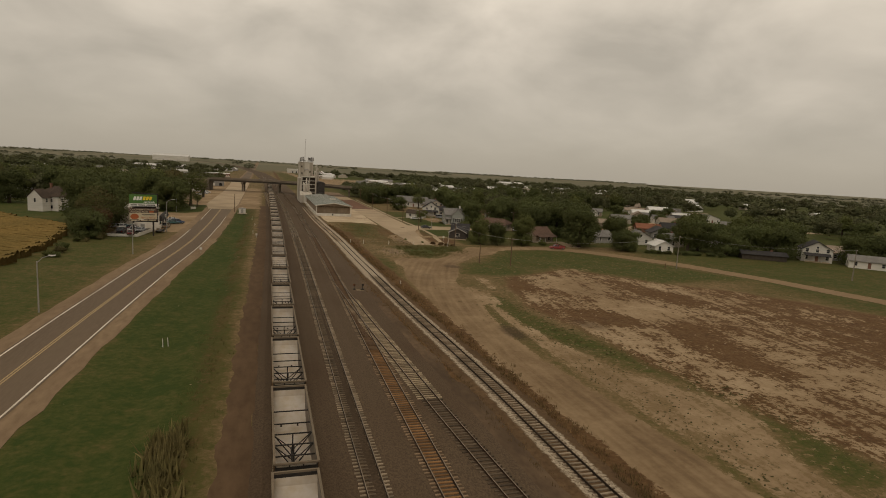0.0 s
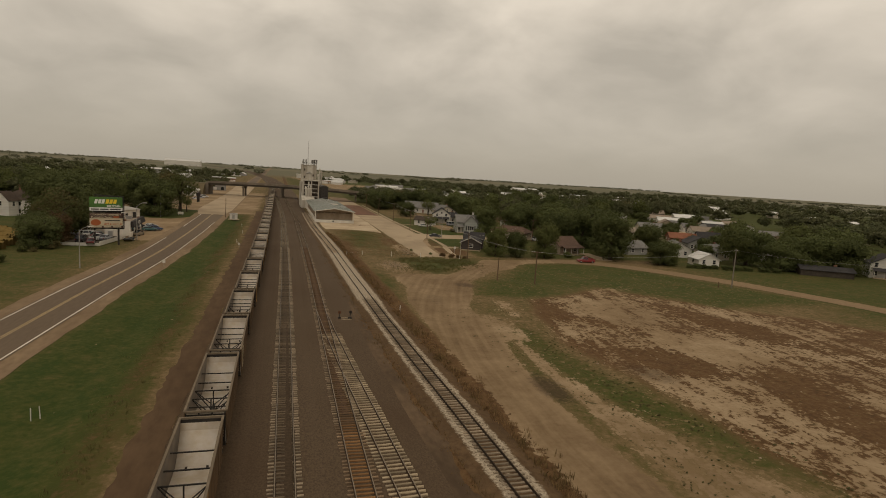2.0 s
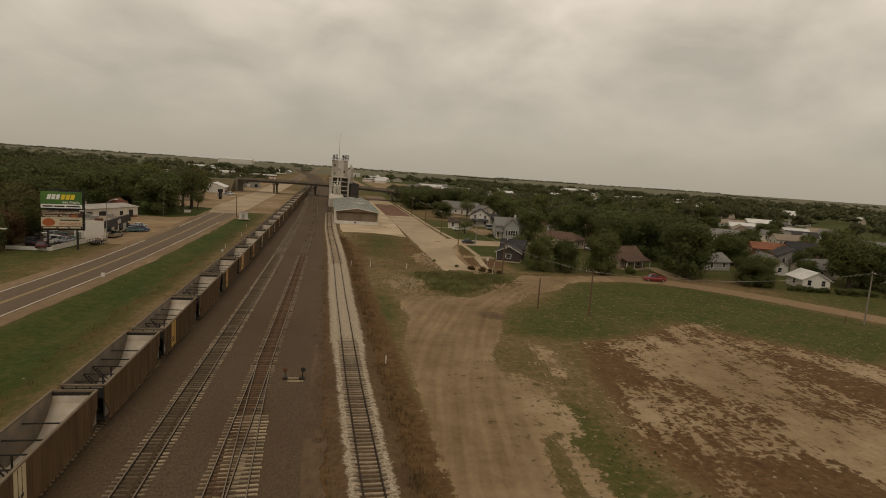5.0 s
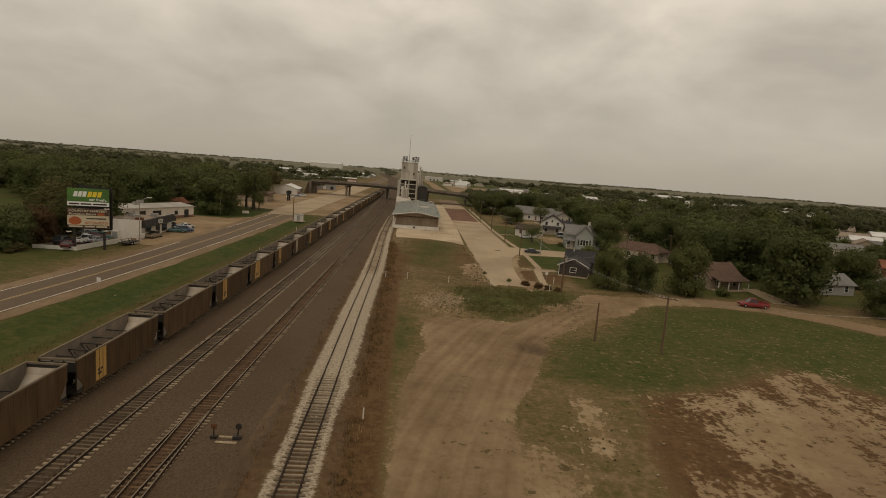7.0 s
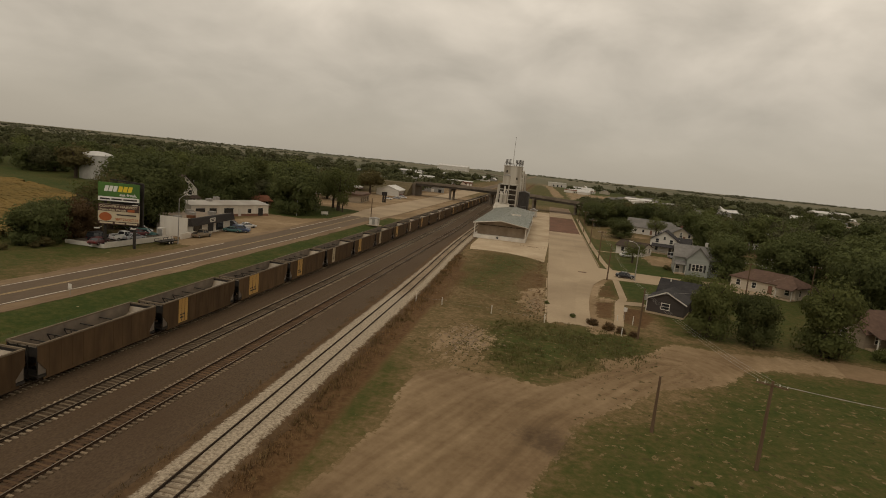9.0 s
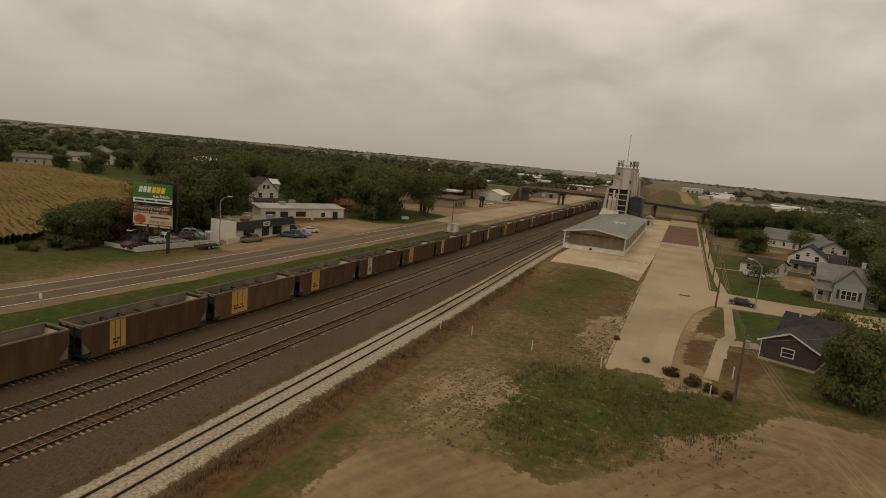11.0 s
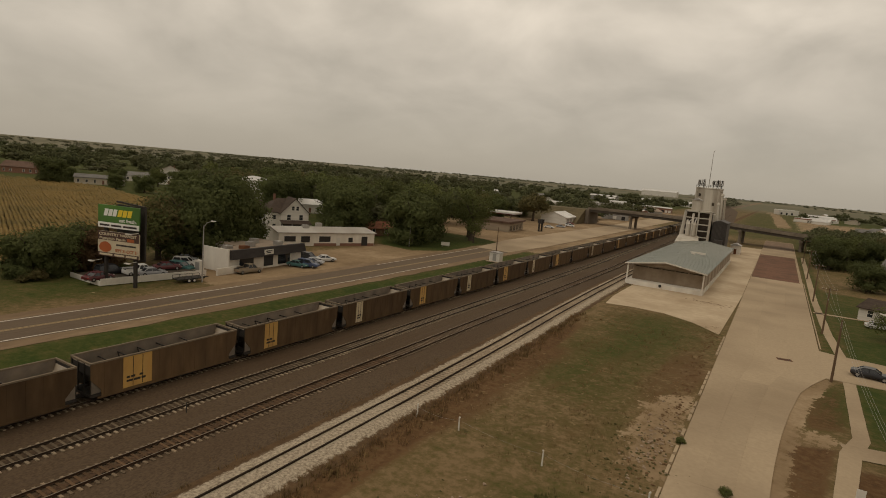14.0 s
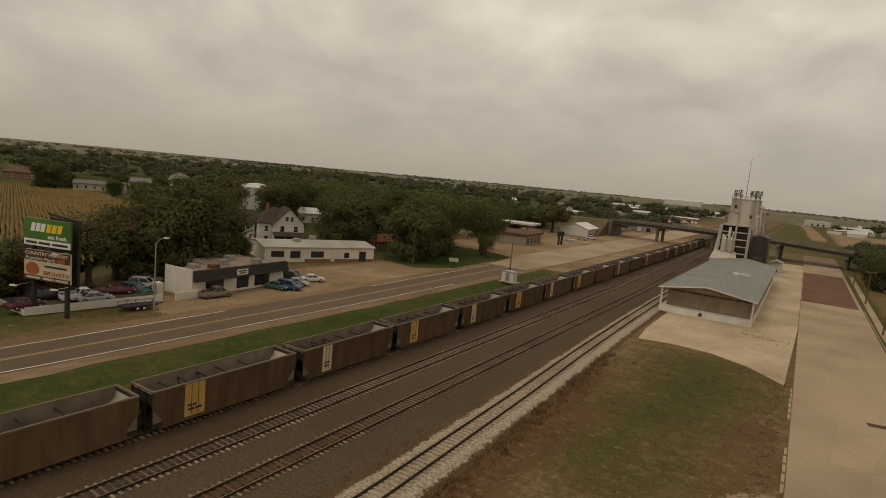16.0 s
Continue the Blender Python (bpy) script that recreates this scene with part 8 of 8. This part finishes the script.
spots, tries = [], 0
while len(spots) < 1500 and tries < 20000:
    tries += 1
    x, y = nrg.uniform(-900, 1000), nrg.uniform(300, 1250)
    edge_r, edge_l = 0, 0
    if -60 < x < 70 + max(0, y - 450) * 0.06 or (abs(x) < 160 and y > 520 and nrg.rand() < 0.55) or inside(x, y - 5, CORN):
        continue
    if (180 < x < 330 and 270 < y < 400) or (-300 < x < -62 and y < 345) or (inside(x, y, PARKING) and nrg.rand() < 0.85) or inside(x, y, GARDENS):
        continue
    if (90 < x < 330 and y < 470) or (-270 < x < -62 and y < 470):
        if nrg.rand() > 0.12 or (x < 0 and y < 335):
            continue
    if any((x - a) ** 2 + (y - b) ** 2 < (c + 3) ** 2 for a, b, c in HOUSES):
        continue
    spots.append((x, y, nrg.uniform(7, 14.5), nrg.uniform(5, 11)))
for k in range(150):
    x = nrg.uniform(330, 620)
    spots.append((x, nrg.uniform(120, 320) - (x - 330) * 0.1, nrg.uniform(9, 13), nrg.uniform(6, 9)))
for k in range(130):
    x = nrg.uniform(-130, -44)
    y = nrg.uniform(492, 700)
    if not any((x - a) ** 2 + (y - b) ** 2 < (c + 3) ** 2 for a, b, c in HOUSES) and abs(x + 24) > 16 + (y - 490) * 0.03 and y > 500 - x * 0.1:
        spots.append((x, y, nrg.uniform(6, 11), nrg.uniform(4, 7)))
for k in range(150):
    x, y = nrg.uniform(-150, 220), nrg.uniform(560, 1300)
    if not (-50 < x < 68) and not (inside(x, y, PARKING) and nrg.rand() < 0.85) and not any((x - a) ** 2 + (y - b) ** 2 < (c + 3) ** 2 for a, b, c in HOUSES):
        spots.append((x, y, nrg.uniform(6, 10), nrg.uniform(4, 7)))
woods("far_woods", "dense dark green trees of the town's far side", spots)
spots = []
for k in range(46):
    cx, cy = nrg.uniform(-2600, 2600), nrg.uniform(1300, 4000)
    a, n = nrg.choice([0.0, 1.57, 0.1]), nrg.randint(6, 30)
    for i in range(n):
        spots.append((cx + math.cos(a) * i * 22 + nrg.uniform(-8, 8), cy + math.sin(a) * i * 22 + nrg.uniform(-8, 8), nrg.uniform(8, 15), nrg.uniform(10, 16)))
for k in range(220):
    x = nrg.uniform(-2400, -400)
    spots.append((x, nrg.uniform(500, 1500), nrg.uniform(9, 13), nrg.uniform(9, 14)))
for k in range(260):
    x = nrg.uniform(600, 2600)
    spots.append((x, nrg.uniform(100, 1300), nrg.uniform(8, 12), nrg.uniform(9, 14)))
mid = []
for k in range(4000):
    if len(mid) > 100:
        break
    x, y = (rng.uniform(95, 340), rng.uniform(230, 470)) if rng.random() < 0.6 else (rng.uniform(-270, -66), rng.uniform(300, 470))
    if 180 < x < 330 and 270 < y < 400:
        continue
    if x < 0 and any(abs((y - 153) * (a - 47) - (x - 47) * (b - 153)) / math.hypot(a - 47, b - 153) < w and x > a for a, b, w in CLEARINGS):
        continue
    if inside(x, y, CORN) or inside(x, y, STREET_VIEW) or inside(x, y, GARDENS) or (0 < x < 150 and y < 262) or not free(x, y, 7.0) or (160 < x < 330 and 215 < y < 400 and rng.random() < 0.8) or (x < 100 and y < 300):
        continue
    mid.append((x, y, rng.uniform(10, 15.5), rng.uniform(5, 7)))
    PLACED.append((x, y))
for k in range(60):
    y = rng.uniform(425, 585)
    mid.append((66 + (y - 400) * rng.uniform(0.02, 0.42), y, rng.uniform(8, 12), rng.uniform(4, 6)))
woods("garden_trees", "dark green garden trees between the houses", mid, 9, 1100, 0.1)
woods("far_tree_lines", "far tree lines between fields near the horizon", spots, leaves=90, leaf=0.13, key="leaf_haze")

# ---- poles, lamps and wires ----
def lamp_post(x, y, h, turn, label):
    l = thing("street_lamp", pose(x, y, -0.05, 0, 0, turn), label, "street lamp", "street lamps")
    bm = bmesh.new(); rod(bm, (0, 0, 0), (0, 0, h), 0.13, 0.08); part("pole", bm, "galv", l)
    bm = bmesh.new()
    pts = [(0, 0, h - 0.3), (0.7, 0, h + 0.5), (1.7, 0, h + 0.9)]
    for a, b in zip(pts, pts[1:]):
        rod(bm, a, b, 0.06)
    part("arm", bm, "galv", l)
    bm = bmesh.new(); loft(bm, [[(x_, -w_, z_), (x_, w_, z_), (x_, w_ * 0.8, z_ + 0.16), (x_, -w_ * 0.8, z_ + 0.16)] for x_, w_, z_ in ((1.6, 0.1, h + 0.85), (1.9, 0.2, h + 0.82), (2.4, 0.18, h + 0.85), (2.6, 0.06, h + 0.9))]); part("lamp_head", bm, "sign_white", l)
    return l


lamp_post(-32.5, 204.4, 10.0, 10, "tall galvanised street lamp beside the sales lot")
lamp_post(-39.6, 279.2, 9.0, 20, "tall galvanised street lamp by a lawn")
lamp_post(-33.4, 157.5, 8.0, 0, "tall galvanised street lamp on the verge")
lamp_post(-35.2, 99.0, 8.2, 0, "tall galvanised street lamp on the verge")
lamp_post(67.6, 233.4, 8.4, 160, "street lamp at the side street corner")


def pole(x, y, h, label, arms=1, box_=False, turn=0, material="wood_pole"):
    p = thing("utility_pole", pose(x, y, -0.05, 0, 0, turn), label, "utility pole", "utility poles")
    bm = bmesh.new(); rod(bm, (0, 0, 0), (0, 0, h), 0.17, 0.11); part("pole", bm, material, p)
    for k in range(arms):
        bm = bmesh.new(); bar(bm, (-1.2, -0.14, h - 0.35 - k * 0.8), (1.2, -0.14, h - 0.35 - k * 0.8), 0.1, 0.12); part("crossarm", bm, "wood_pole", p)
        for xx in (-1.1, -0.55, 0.55, 1.1):
            bm = bmesh.new(); rod(bm, (xx, -0.14, h - 0.3 - k * 0.8), (xx, -0.14, h - 0.1 - k * 0.8), 0.05, 0.03, 6); part("insulator", bm, "sign_white", p)
    if box_:
        bm = bmesh.new(); rod(bm, (0.25, -0.3, h - 1.6), (0.25, -0.3, h - 0.8), 0.24, seg=12); part("transformer", bm, "galv", p)
    return p


M["pole_pale"] = mat("pole_pale", (0.2, 0.17, 0.135), (0.26, 0.22, 0.175), 1.5, 0.9, stretch=(1, 1, 0.1))
pole(119.4, 140.6, 10.2, "pale weathered utility pole at the edge of the empty lot", 1, turn=55, material="pole_pale")
pole(65.2, 143.5, 8.0, "dark wooden utility pole with a crossarm in the grass", 1, turn=-25)
pole(57.3, 147.5, 5.6, "short bare wooden pole in the grass", 0)
pole(60.8, 180.8, 7.8, "wooden utility pole with a transformer by the slate-blue house", 0, True)
pole(60.9, 229.8, 8.4, "leaning wooden utility pole at the side street", 0)
pole(61.5, 262.0, 8.5, "wooden utility pole along the street", 1)
pole(61.6, 300.0, 9.0, "wooden utility pole along the street", 1)
pole(61.8, 345.0, 9.0, "wooden utility pole along the street", 1)
pole(62.0, 395.0, 9.0, "wooden utility pole along the street", 1)
pole(-15.2, 287.0, 8.5, "slim dark pole beside the signal cabinet", 0)
pole(168.0, 122.0, 9.5, "pale utility pole by the far road", 1, turn=40, material="pole_pale")
pole(104.5, 230.5, 9.0, "wooden utility pole among garden trees", 1)
pole(88.5, 222.0, 9.0, "wooden utility pole among garden trees", 1)
pole(115.8, 141.2, 1.5, "short dark stub post in the grass", 0)


def cord(pts, r, seg=4):
    """One unbroken round line through the points."""
    w = bmesh.new()
    d = Vector(pts[-1]) - Vector(pts[0])
    side = d.cross(Vector((0, 0, 1))).normalized()
    up_ = side.cross(d).normalized()
    loft(w, [[Vector(p) + r * (math.cos(a) * side + math.sin(a) * up_) for a in (2 * math.pi * i / seg for i in range(seg))] for p in pts])
    return w


def wire(a, b, sag, r=0.01):
    pts = [Vector(a).lerp(Vector(b), i / 12) - Vector((0, 0, sag * 4 * (i / 12) * (1 - i / 12))) for i in range(13)]
    return tagged(part("overhead_wire", cord(pts, r), "galv"), "thin pale overhead wire between poles", "wire", "overhead wires")


for dx in (-0.8, 0.0, 0.8):
    wire((65.2 + dx * 0.9, 143.5 - dx * 0.4, 7.7), (119.4 + dx * 0.6, 140.6 + dx * 0.8, 9.8), 1.6)
    wire((65.2 + dx * 0.9, 143.5 - dx * 0.4, 7.7), (60.8 + dx * 0.3, 180.8, 7.4), 0.7)
    wire((60.8 + dx * 0.3, 180.8, 7.4), (60.9 + dx * 0.3, 229.8, 8.1), 0.9)
    wire((60.9 + dx * 0.3, 229.8, 8.1), (61.5 + dx, 262, 8.3), 0.5)
    wire((61.5 + dx, 262, 8.3), (61.6 + dx, 300, 8.8), 0.5)
    wire((61.6 + dx, 300, 8.8), (61.8 + dx, 345, 8.8), 0.6)
for dx in (-0.6, 0.6):
    wire((119.4 + dx, 140.6, 9.8), (168.0 + dx, 122.0, 9.2), 1.2)
wire((60.8, 180.8, 6.8), (104.5, 230.5, 8.4), 1.4)
for (xa, ya), (xb, yb_) in zip([(25.7, 184.3), (30.1, 184.4), (38.4, 183.4)], [(30.1, 184.4), (38.4, 183.4), (46.9, 182.6)]):
    pts = [(xa + (xb - xa) * i / 10, ya + (yb_ - ya) * i / 10, 0.95 - 0.28 * 4 * (i / 10) * (1 - i / 10)) for i in range(11)]
    tagged(part("barrier_rope", cord(pts, 0.006, 5), "galv"), "thin pale rope sagging between short posts", "rope", "barrier ropes")

# ---- weeds and clods ----
M["weed_brown"] = mat("weed_brown", (0.12, 0.068, 0.033), (0.175, 0.108, 0.056), 2.0, 1.0, coords="World", bump=0)
M["weed_green"] = mat("weed_green", (0.070, 0.064, 0.024), (0.105, 0.088, 0.036), 2.0, 1.0, coords="World", bump=0)


def tufts(name, label, material, spots):
    """Low ragged clumps of weeds, joined."""
    vs, fs, o = [], [], 0
    for x, y, s in spots:
        p = CLUMP_V * np.array([s, s * nrg.uniform(0.6, 1.0), s * nrg.uniform(0.5, 0.9)]) * nrg.uniform(0.45, 1.25, (len(CLUMP_V), 1)) + np.array([x, y, -0.02])
        vs.append(p)
        fs += [[i + o for i in f] for f in CLUMP_F]
        o += len(p)
    m_ = bpy.data.meshes.new(name)
    m_.from_pydata(np.concatenate(vs).tolist(), [], fs)
    m_.materials.append(M[material])
    return tagged(new(name, m_), label, "weeds", kind="stuff")


bm = bmesh.new()
bmesh.ops.create_icosphere(bm, subdivisions=1, radius=1.0)
CLUMP_V, CLUMP_F = np.array([v.co[:] for v in bm.verts]), [[v.index for v in f.verts] for f in bm.faces]
bm.free()


def blades(name, label, material, spots):
    """Clumps of upright grass blades or stems: x, y, height, spread."""
    vs = []
    for x, y, h, r in spots:
        n = 9
        a = nrg.uniform(0, 2 * math.pi, n)
        d = r * np.sqrt(nrg.uniform(0, 1, n))
        bx, by = x + d * np.cos(a), y + d * np.sin(a)
        t_ = nrg.uniform(0, 2 * math.pi, n)
        w = h * nrg.uniform(0.06, 0.13, n)
        top = h * nrg.uniform(0.55, 1.15, n)
        lean = nrg.normal(0, 0.22, (2, n)) * h
        for i in range(n):
            vs += [(bx[i] - w[i] * math.cos(t_[i]), by[i] - w[i] * math.sin(t_[i]), -0.06), (bx[i] + w[i] * math.cos(t_[i]), by[i] + w[i] * math.sin(t_[i]), -0.06), (bx[i] + lean[0][i], by[i] + lean[1][i], top[i])]
    m_ = bpy.data.meshes.new(name)
    m_.from_pydata(vs, [], np.arange(len(vs)).reshape(-1, 3).tolist())
    m_.materials.append(M[material])
    return tagged(new(name, m_), label, "grass", kind="stuff")


M["blade_green"] = mat("blade_green", (0.082, 0.080, 0.024), (0.118, 0.106, 0.038), 0.5, 1.0, c3=(0.13, 0.105, 0.046), scale3=0.15, coords="World", bump=0)
M["blade_dry"] = mat("blade_dry", (0.165, 0.096, 0.042), (0.215, 0.135, 0.064), 0.6, 1.0, c3=(0.085, 0.070, 0.028), scale3=0.12, coords="World", bump=0)
M["blade_straw"] = mat("blade_straw", (0.15, 0.125, 0.045), (0.20, 0.155, 0.065), 0.6, 1.0, c3=(0.085, 0.085, 0.028), scale3=0.3, coords="World", bump=0)
vary_islands(M["blade_green"], 0.3)
vary_islands(M["blade_dry"], 0.35)
vary_islands(M["blade_straw"], 0.3)
PATCH = [(39, 178.3), (43, 180), (50.1, 182), (61, 181), (62, 172), (53, 164), (45.1, 157), (39.7, 164.3)]
spots = []
while len(spots) < 1500:
    x, y = nrg.uniform(37, 63), nrg.uniform(155, 184)
    if inside(x + nrg.normal(0, 1.4), y + nrg.normal(0, 1.4), PATCH) and noise.noise((x * 0.22, y * 0.22, 4.0)) > nrg.uniform(-0.5, 0.25):
        spots.append((x, y, nrg.uniform(0.12, 0.42), 0.4))
blades("tall_grass", "tall green grass and weeds before the street's broken end", "blade_green", spots)
spots = [(nrg.normal(-9.3, 0.7), nrg.normal(46.5, 3.2), nrg.uniform(0.9, 1.9), 0.5) for _ in range(110)]
blades("reed_clump", "tall straw-yellow reeds in the ditch", "blade_straw", spots)
spots = [(nrg.normal(-8.2, 1.2), nrg.uniform(30, 250), nrg.uniform(0.1, 0.35), 0.5) for _ in range(600)]
blades("ditch_grass", "rough olive grass along the ditch", "blade_green", spots)
sx = lambda y: float(lerp(y, [p[1] for p in SPUR], [p[0] for p in SPUR]))
br_spots = [(sx(y) + 2.5 + abs(nrg.normal(0.7, 0.7)), y, nrg.uniform(0.04, 0.12)) for y in nrg.uniform(25, 235, 500)]
br_spots += [(sx(y) - 2.3 - abs(nrg.normal(0.5, 0.5)), y, nrg.uniform(0.04, 0.12)) for y in nrg.uniform(25, 235, 250)]
br_spots += [(nrg.normal(42.5, 2.4), nrg.normal(273, 0.9), nrg.uniform(0.08, 0.24)) for _ in range(90)]
br_spots += [(nrg.normal(45.6, 0.6), nrg.uniform(186, 246), nrg.uniform(0.08, 0.24)) for _ in range(170)]
br_spots += [(sx(y) + 2.3 + abs(nrg.normal(0, 0.5)), y, nrg.uniform(0.1, 0.2)) for y in nrg.uniform(118, 190, 260)]
spots = [(sx(y) + 2.7 + abs(nrg.normal(0.6, 0.9)), y, nrg.uniform(0.2, 0.6), 0.4) for y in nrg.uniform(25, 240, 1500)]
spots += [(sx(y) - 2.6 - abs(nrg.normal(0.4, 0.6)), y, nrg.uniform(0.15, 0.4), 0.4) for y in nrg.uniform(25, 200, 500)]
spots += [(nrg.uniform(28, 46), nrg.uniform(182, 250), nrg.uniform(0.12, 0.3), 0.4) for _ in range(900)]
blades("dry_stems", "dry rust-brown stems along the siding and in the rough grass", "blade_dry", spots)
tufts("dry_weeds", "dry reddish-brown weeds along the siding", "weed_brown", br_spots)
gr_spots = [(float(lerp(y, [30, 60, 90, 120], [41, 47, 46, 48])) + nrg.normal(0, 2.2), y, nrg.uniform(0.05, 0.17)) for y in nrg.uniform(30, 125, 260)]
gr_spots += [(nrg.normal(53, 4), nrg.normal(173, 3.0), nrg.uniform(0.08, 0.2)) for _ in range(300)]
gr_spots += [(nrg.uniform(50, 118), nrg.uniform(122, 165), nrg.uniform(0.08, 0.18)) for _ in range(250)]
gr_spots += [(nrg.normal(36.8, 2.6), nrg.normal(165.5, 4.0), nrg.uniform(0.05, 0.16)) for _ in range(300)]
gr_spots += [(nrg.normal(44.5, 1.8), nrg.normal(189, 4.5), nrg.uniform(0.08, 0.2)) for _ in range(160)]
gr_spots += [(float(lerp(y, [20, 47, 62, 76, 98], [44, 44, 42.5, 41, 41.5])) + nrg.normal(0, 2.2), y, nrg.uniform(0.04, 0.15)) for y in nrg.uniform(24, 100, 420)]
gr_spots += [(float(lerp(y, [20, 47, 62, 76, 98], [52, 56, 52, 47, 45])) + nrg.normal(0, 2.0), y, nrg.uniform(0.06, 0.2)) for y in nrg.uniform(24, 100, 420)]
tufts("green_weeds", "scattered low green weeds in the empty lot and verges", "weed_green", gr_spots)
bm = bmesh.new()
bmesh.ops.create_icosphere(bm, subdivisions=1, radius=1.0)
cv, cf = np.array([v.co[:] for v in bm.verts]), [[v.index for v in f.verts] for f in bm.faces]
bm.free()
M["clod"] = mat("clod", (0.34, 0.26, 0.18), (0.24, 0.17, 0.11), 1.0, 1.0, coords="World")
vs, fs = [], []
for k in range(420):
    if k < 200:
        x, y = nrg.normal(36.5, 1.6), nrg.normal(168, 3.5)
    elif k < 300:
        x, y = nrg.normal(45, 1.0), nrg.normal(194, 5)
    else:
        x, y = nrg.uniform(45, 90), nrg.uniform(50, 120)
    s = nrg.uniform(0.06, 0.2)
    o = len(vs)
    vs += (cv * s * np.array([1, 0.8, 0.6]) * (1 + nrg.uniform(-0.25, 0.25, (len(cv), 1))) + np.array([x, y, 0.02])).tolist()
    fs += [[i + o for i in f] for f in cf]
m_ = bpy.data.meshes.new("rubble")
m_.from_pydata(vs, [], fs)
m_.materials.append(M["clod"])
tagged(new("rubble", m_), "scattered pale clods and broken concrete", "rubble", kind="stuff")

# ---- small loose things along the tracks and street ----
M["litter"] = mat("litter", (0.6, 0.55, 0.46), (0.5, 0.45, 0.37), 2.0, 0.8)
def marker_pipe(x, y, h, label, r=0.07, material="litter"):
    p = thing("marker_pipe", pose(x, y, -0.03, rng.uniform(-4, 4), rng.uniform(-4, 4), 0), label, "marker", "marker pipes")
    bm = bmesh.new(); rod(bm, (0, 0, 0), (0, 0, h), r, seg=8); part("pipe", bm, material, p)
    bm = bmesh.new(); rod(bm, (0, 0, h), (0, 0, h + 0.06), r * 1.2, r * 0.7, 8); part("cap", bm, "galv" if material == "litter" else material, p)


marker_pipe(27.6, 118.5, 1.0, "short white marker pipe in dry weeds beside the siding")
marker_pipe(10.4, 171.0, 1.1, "short dark marker pipe between the tracks", 0.045, "steel_dark")


# ---- ties: the nearest stretch singly, the rest joined ----
for t, pts, material, near, far, spacing, length in TIE_JOBS:
    xs, ysl = [p[0] for p in pts], [p[1] for p in pts]
    shared = tie_mesh(material, length)
    verts, faces, y = [], [], max(far[0], min(ysl))
    while y < far[1]:
        x = float(lerp(y, ysl, xs))
        slope = (float(lerp(y + 1, ysl, xs)) - x)
        jx, jr = rng.uniform(-0.06, 0.06), rng.uniform(-0.02, 0.02)
        if near[0] <= y < near[1]:
            ob = new("tie", shared)
            ob.parent = t
            ob.matrix_basis = Matrix.Translation((x + jx, y, 0.145)) @ Matrix.Rotation(-math.atan(slope) + jr, 4, "Z")
        else:
            k, h = len(verts), length / 2
            verts += [(x + jx + sx * h, y + sy * 0.11 - sx * slope * h, z) for z in (0.145, 0.275) for sx, sy in ((-1, -1), (1, -1), (1, 1), (-1, 1))]
            faces += [(k + 4, k + 5, k + 6, k + 7), (k, k + 1, k + 5, k + 4), (k + 1, k + 2, k + 6, k + 5), (k + 2, k + 3, k + 7, k + 6), (k + 3, k, k + 4, k + 7)]
        y += spacing * (1 if y < 250 else 1.6)
    mesh = bpy.data.meshes.new("distant_tie")
    mesh.from_pydata(verts, [], faces)
    mesh.materials.append(M[material])
    ob = tagged(new("distant_tie", mesh), "ties farther along the track", kind="stuff")
    ob.parent = t
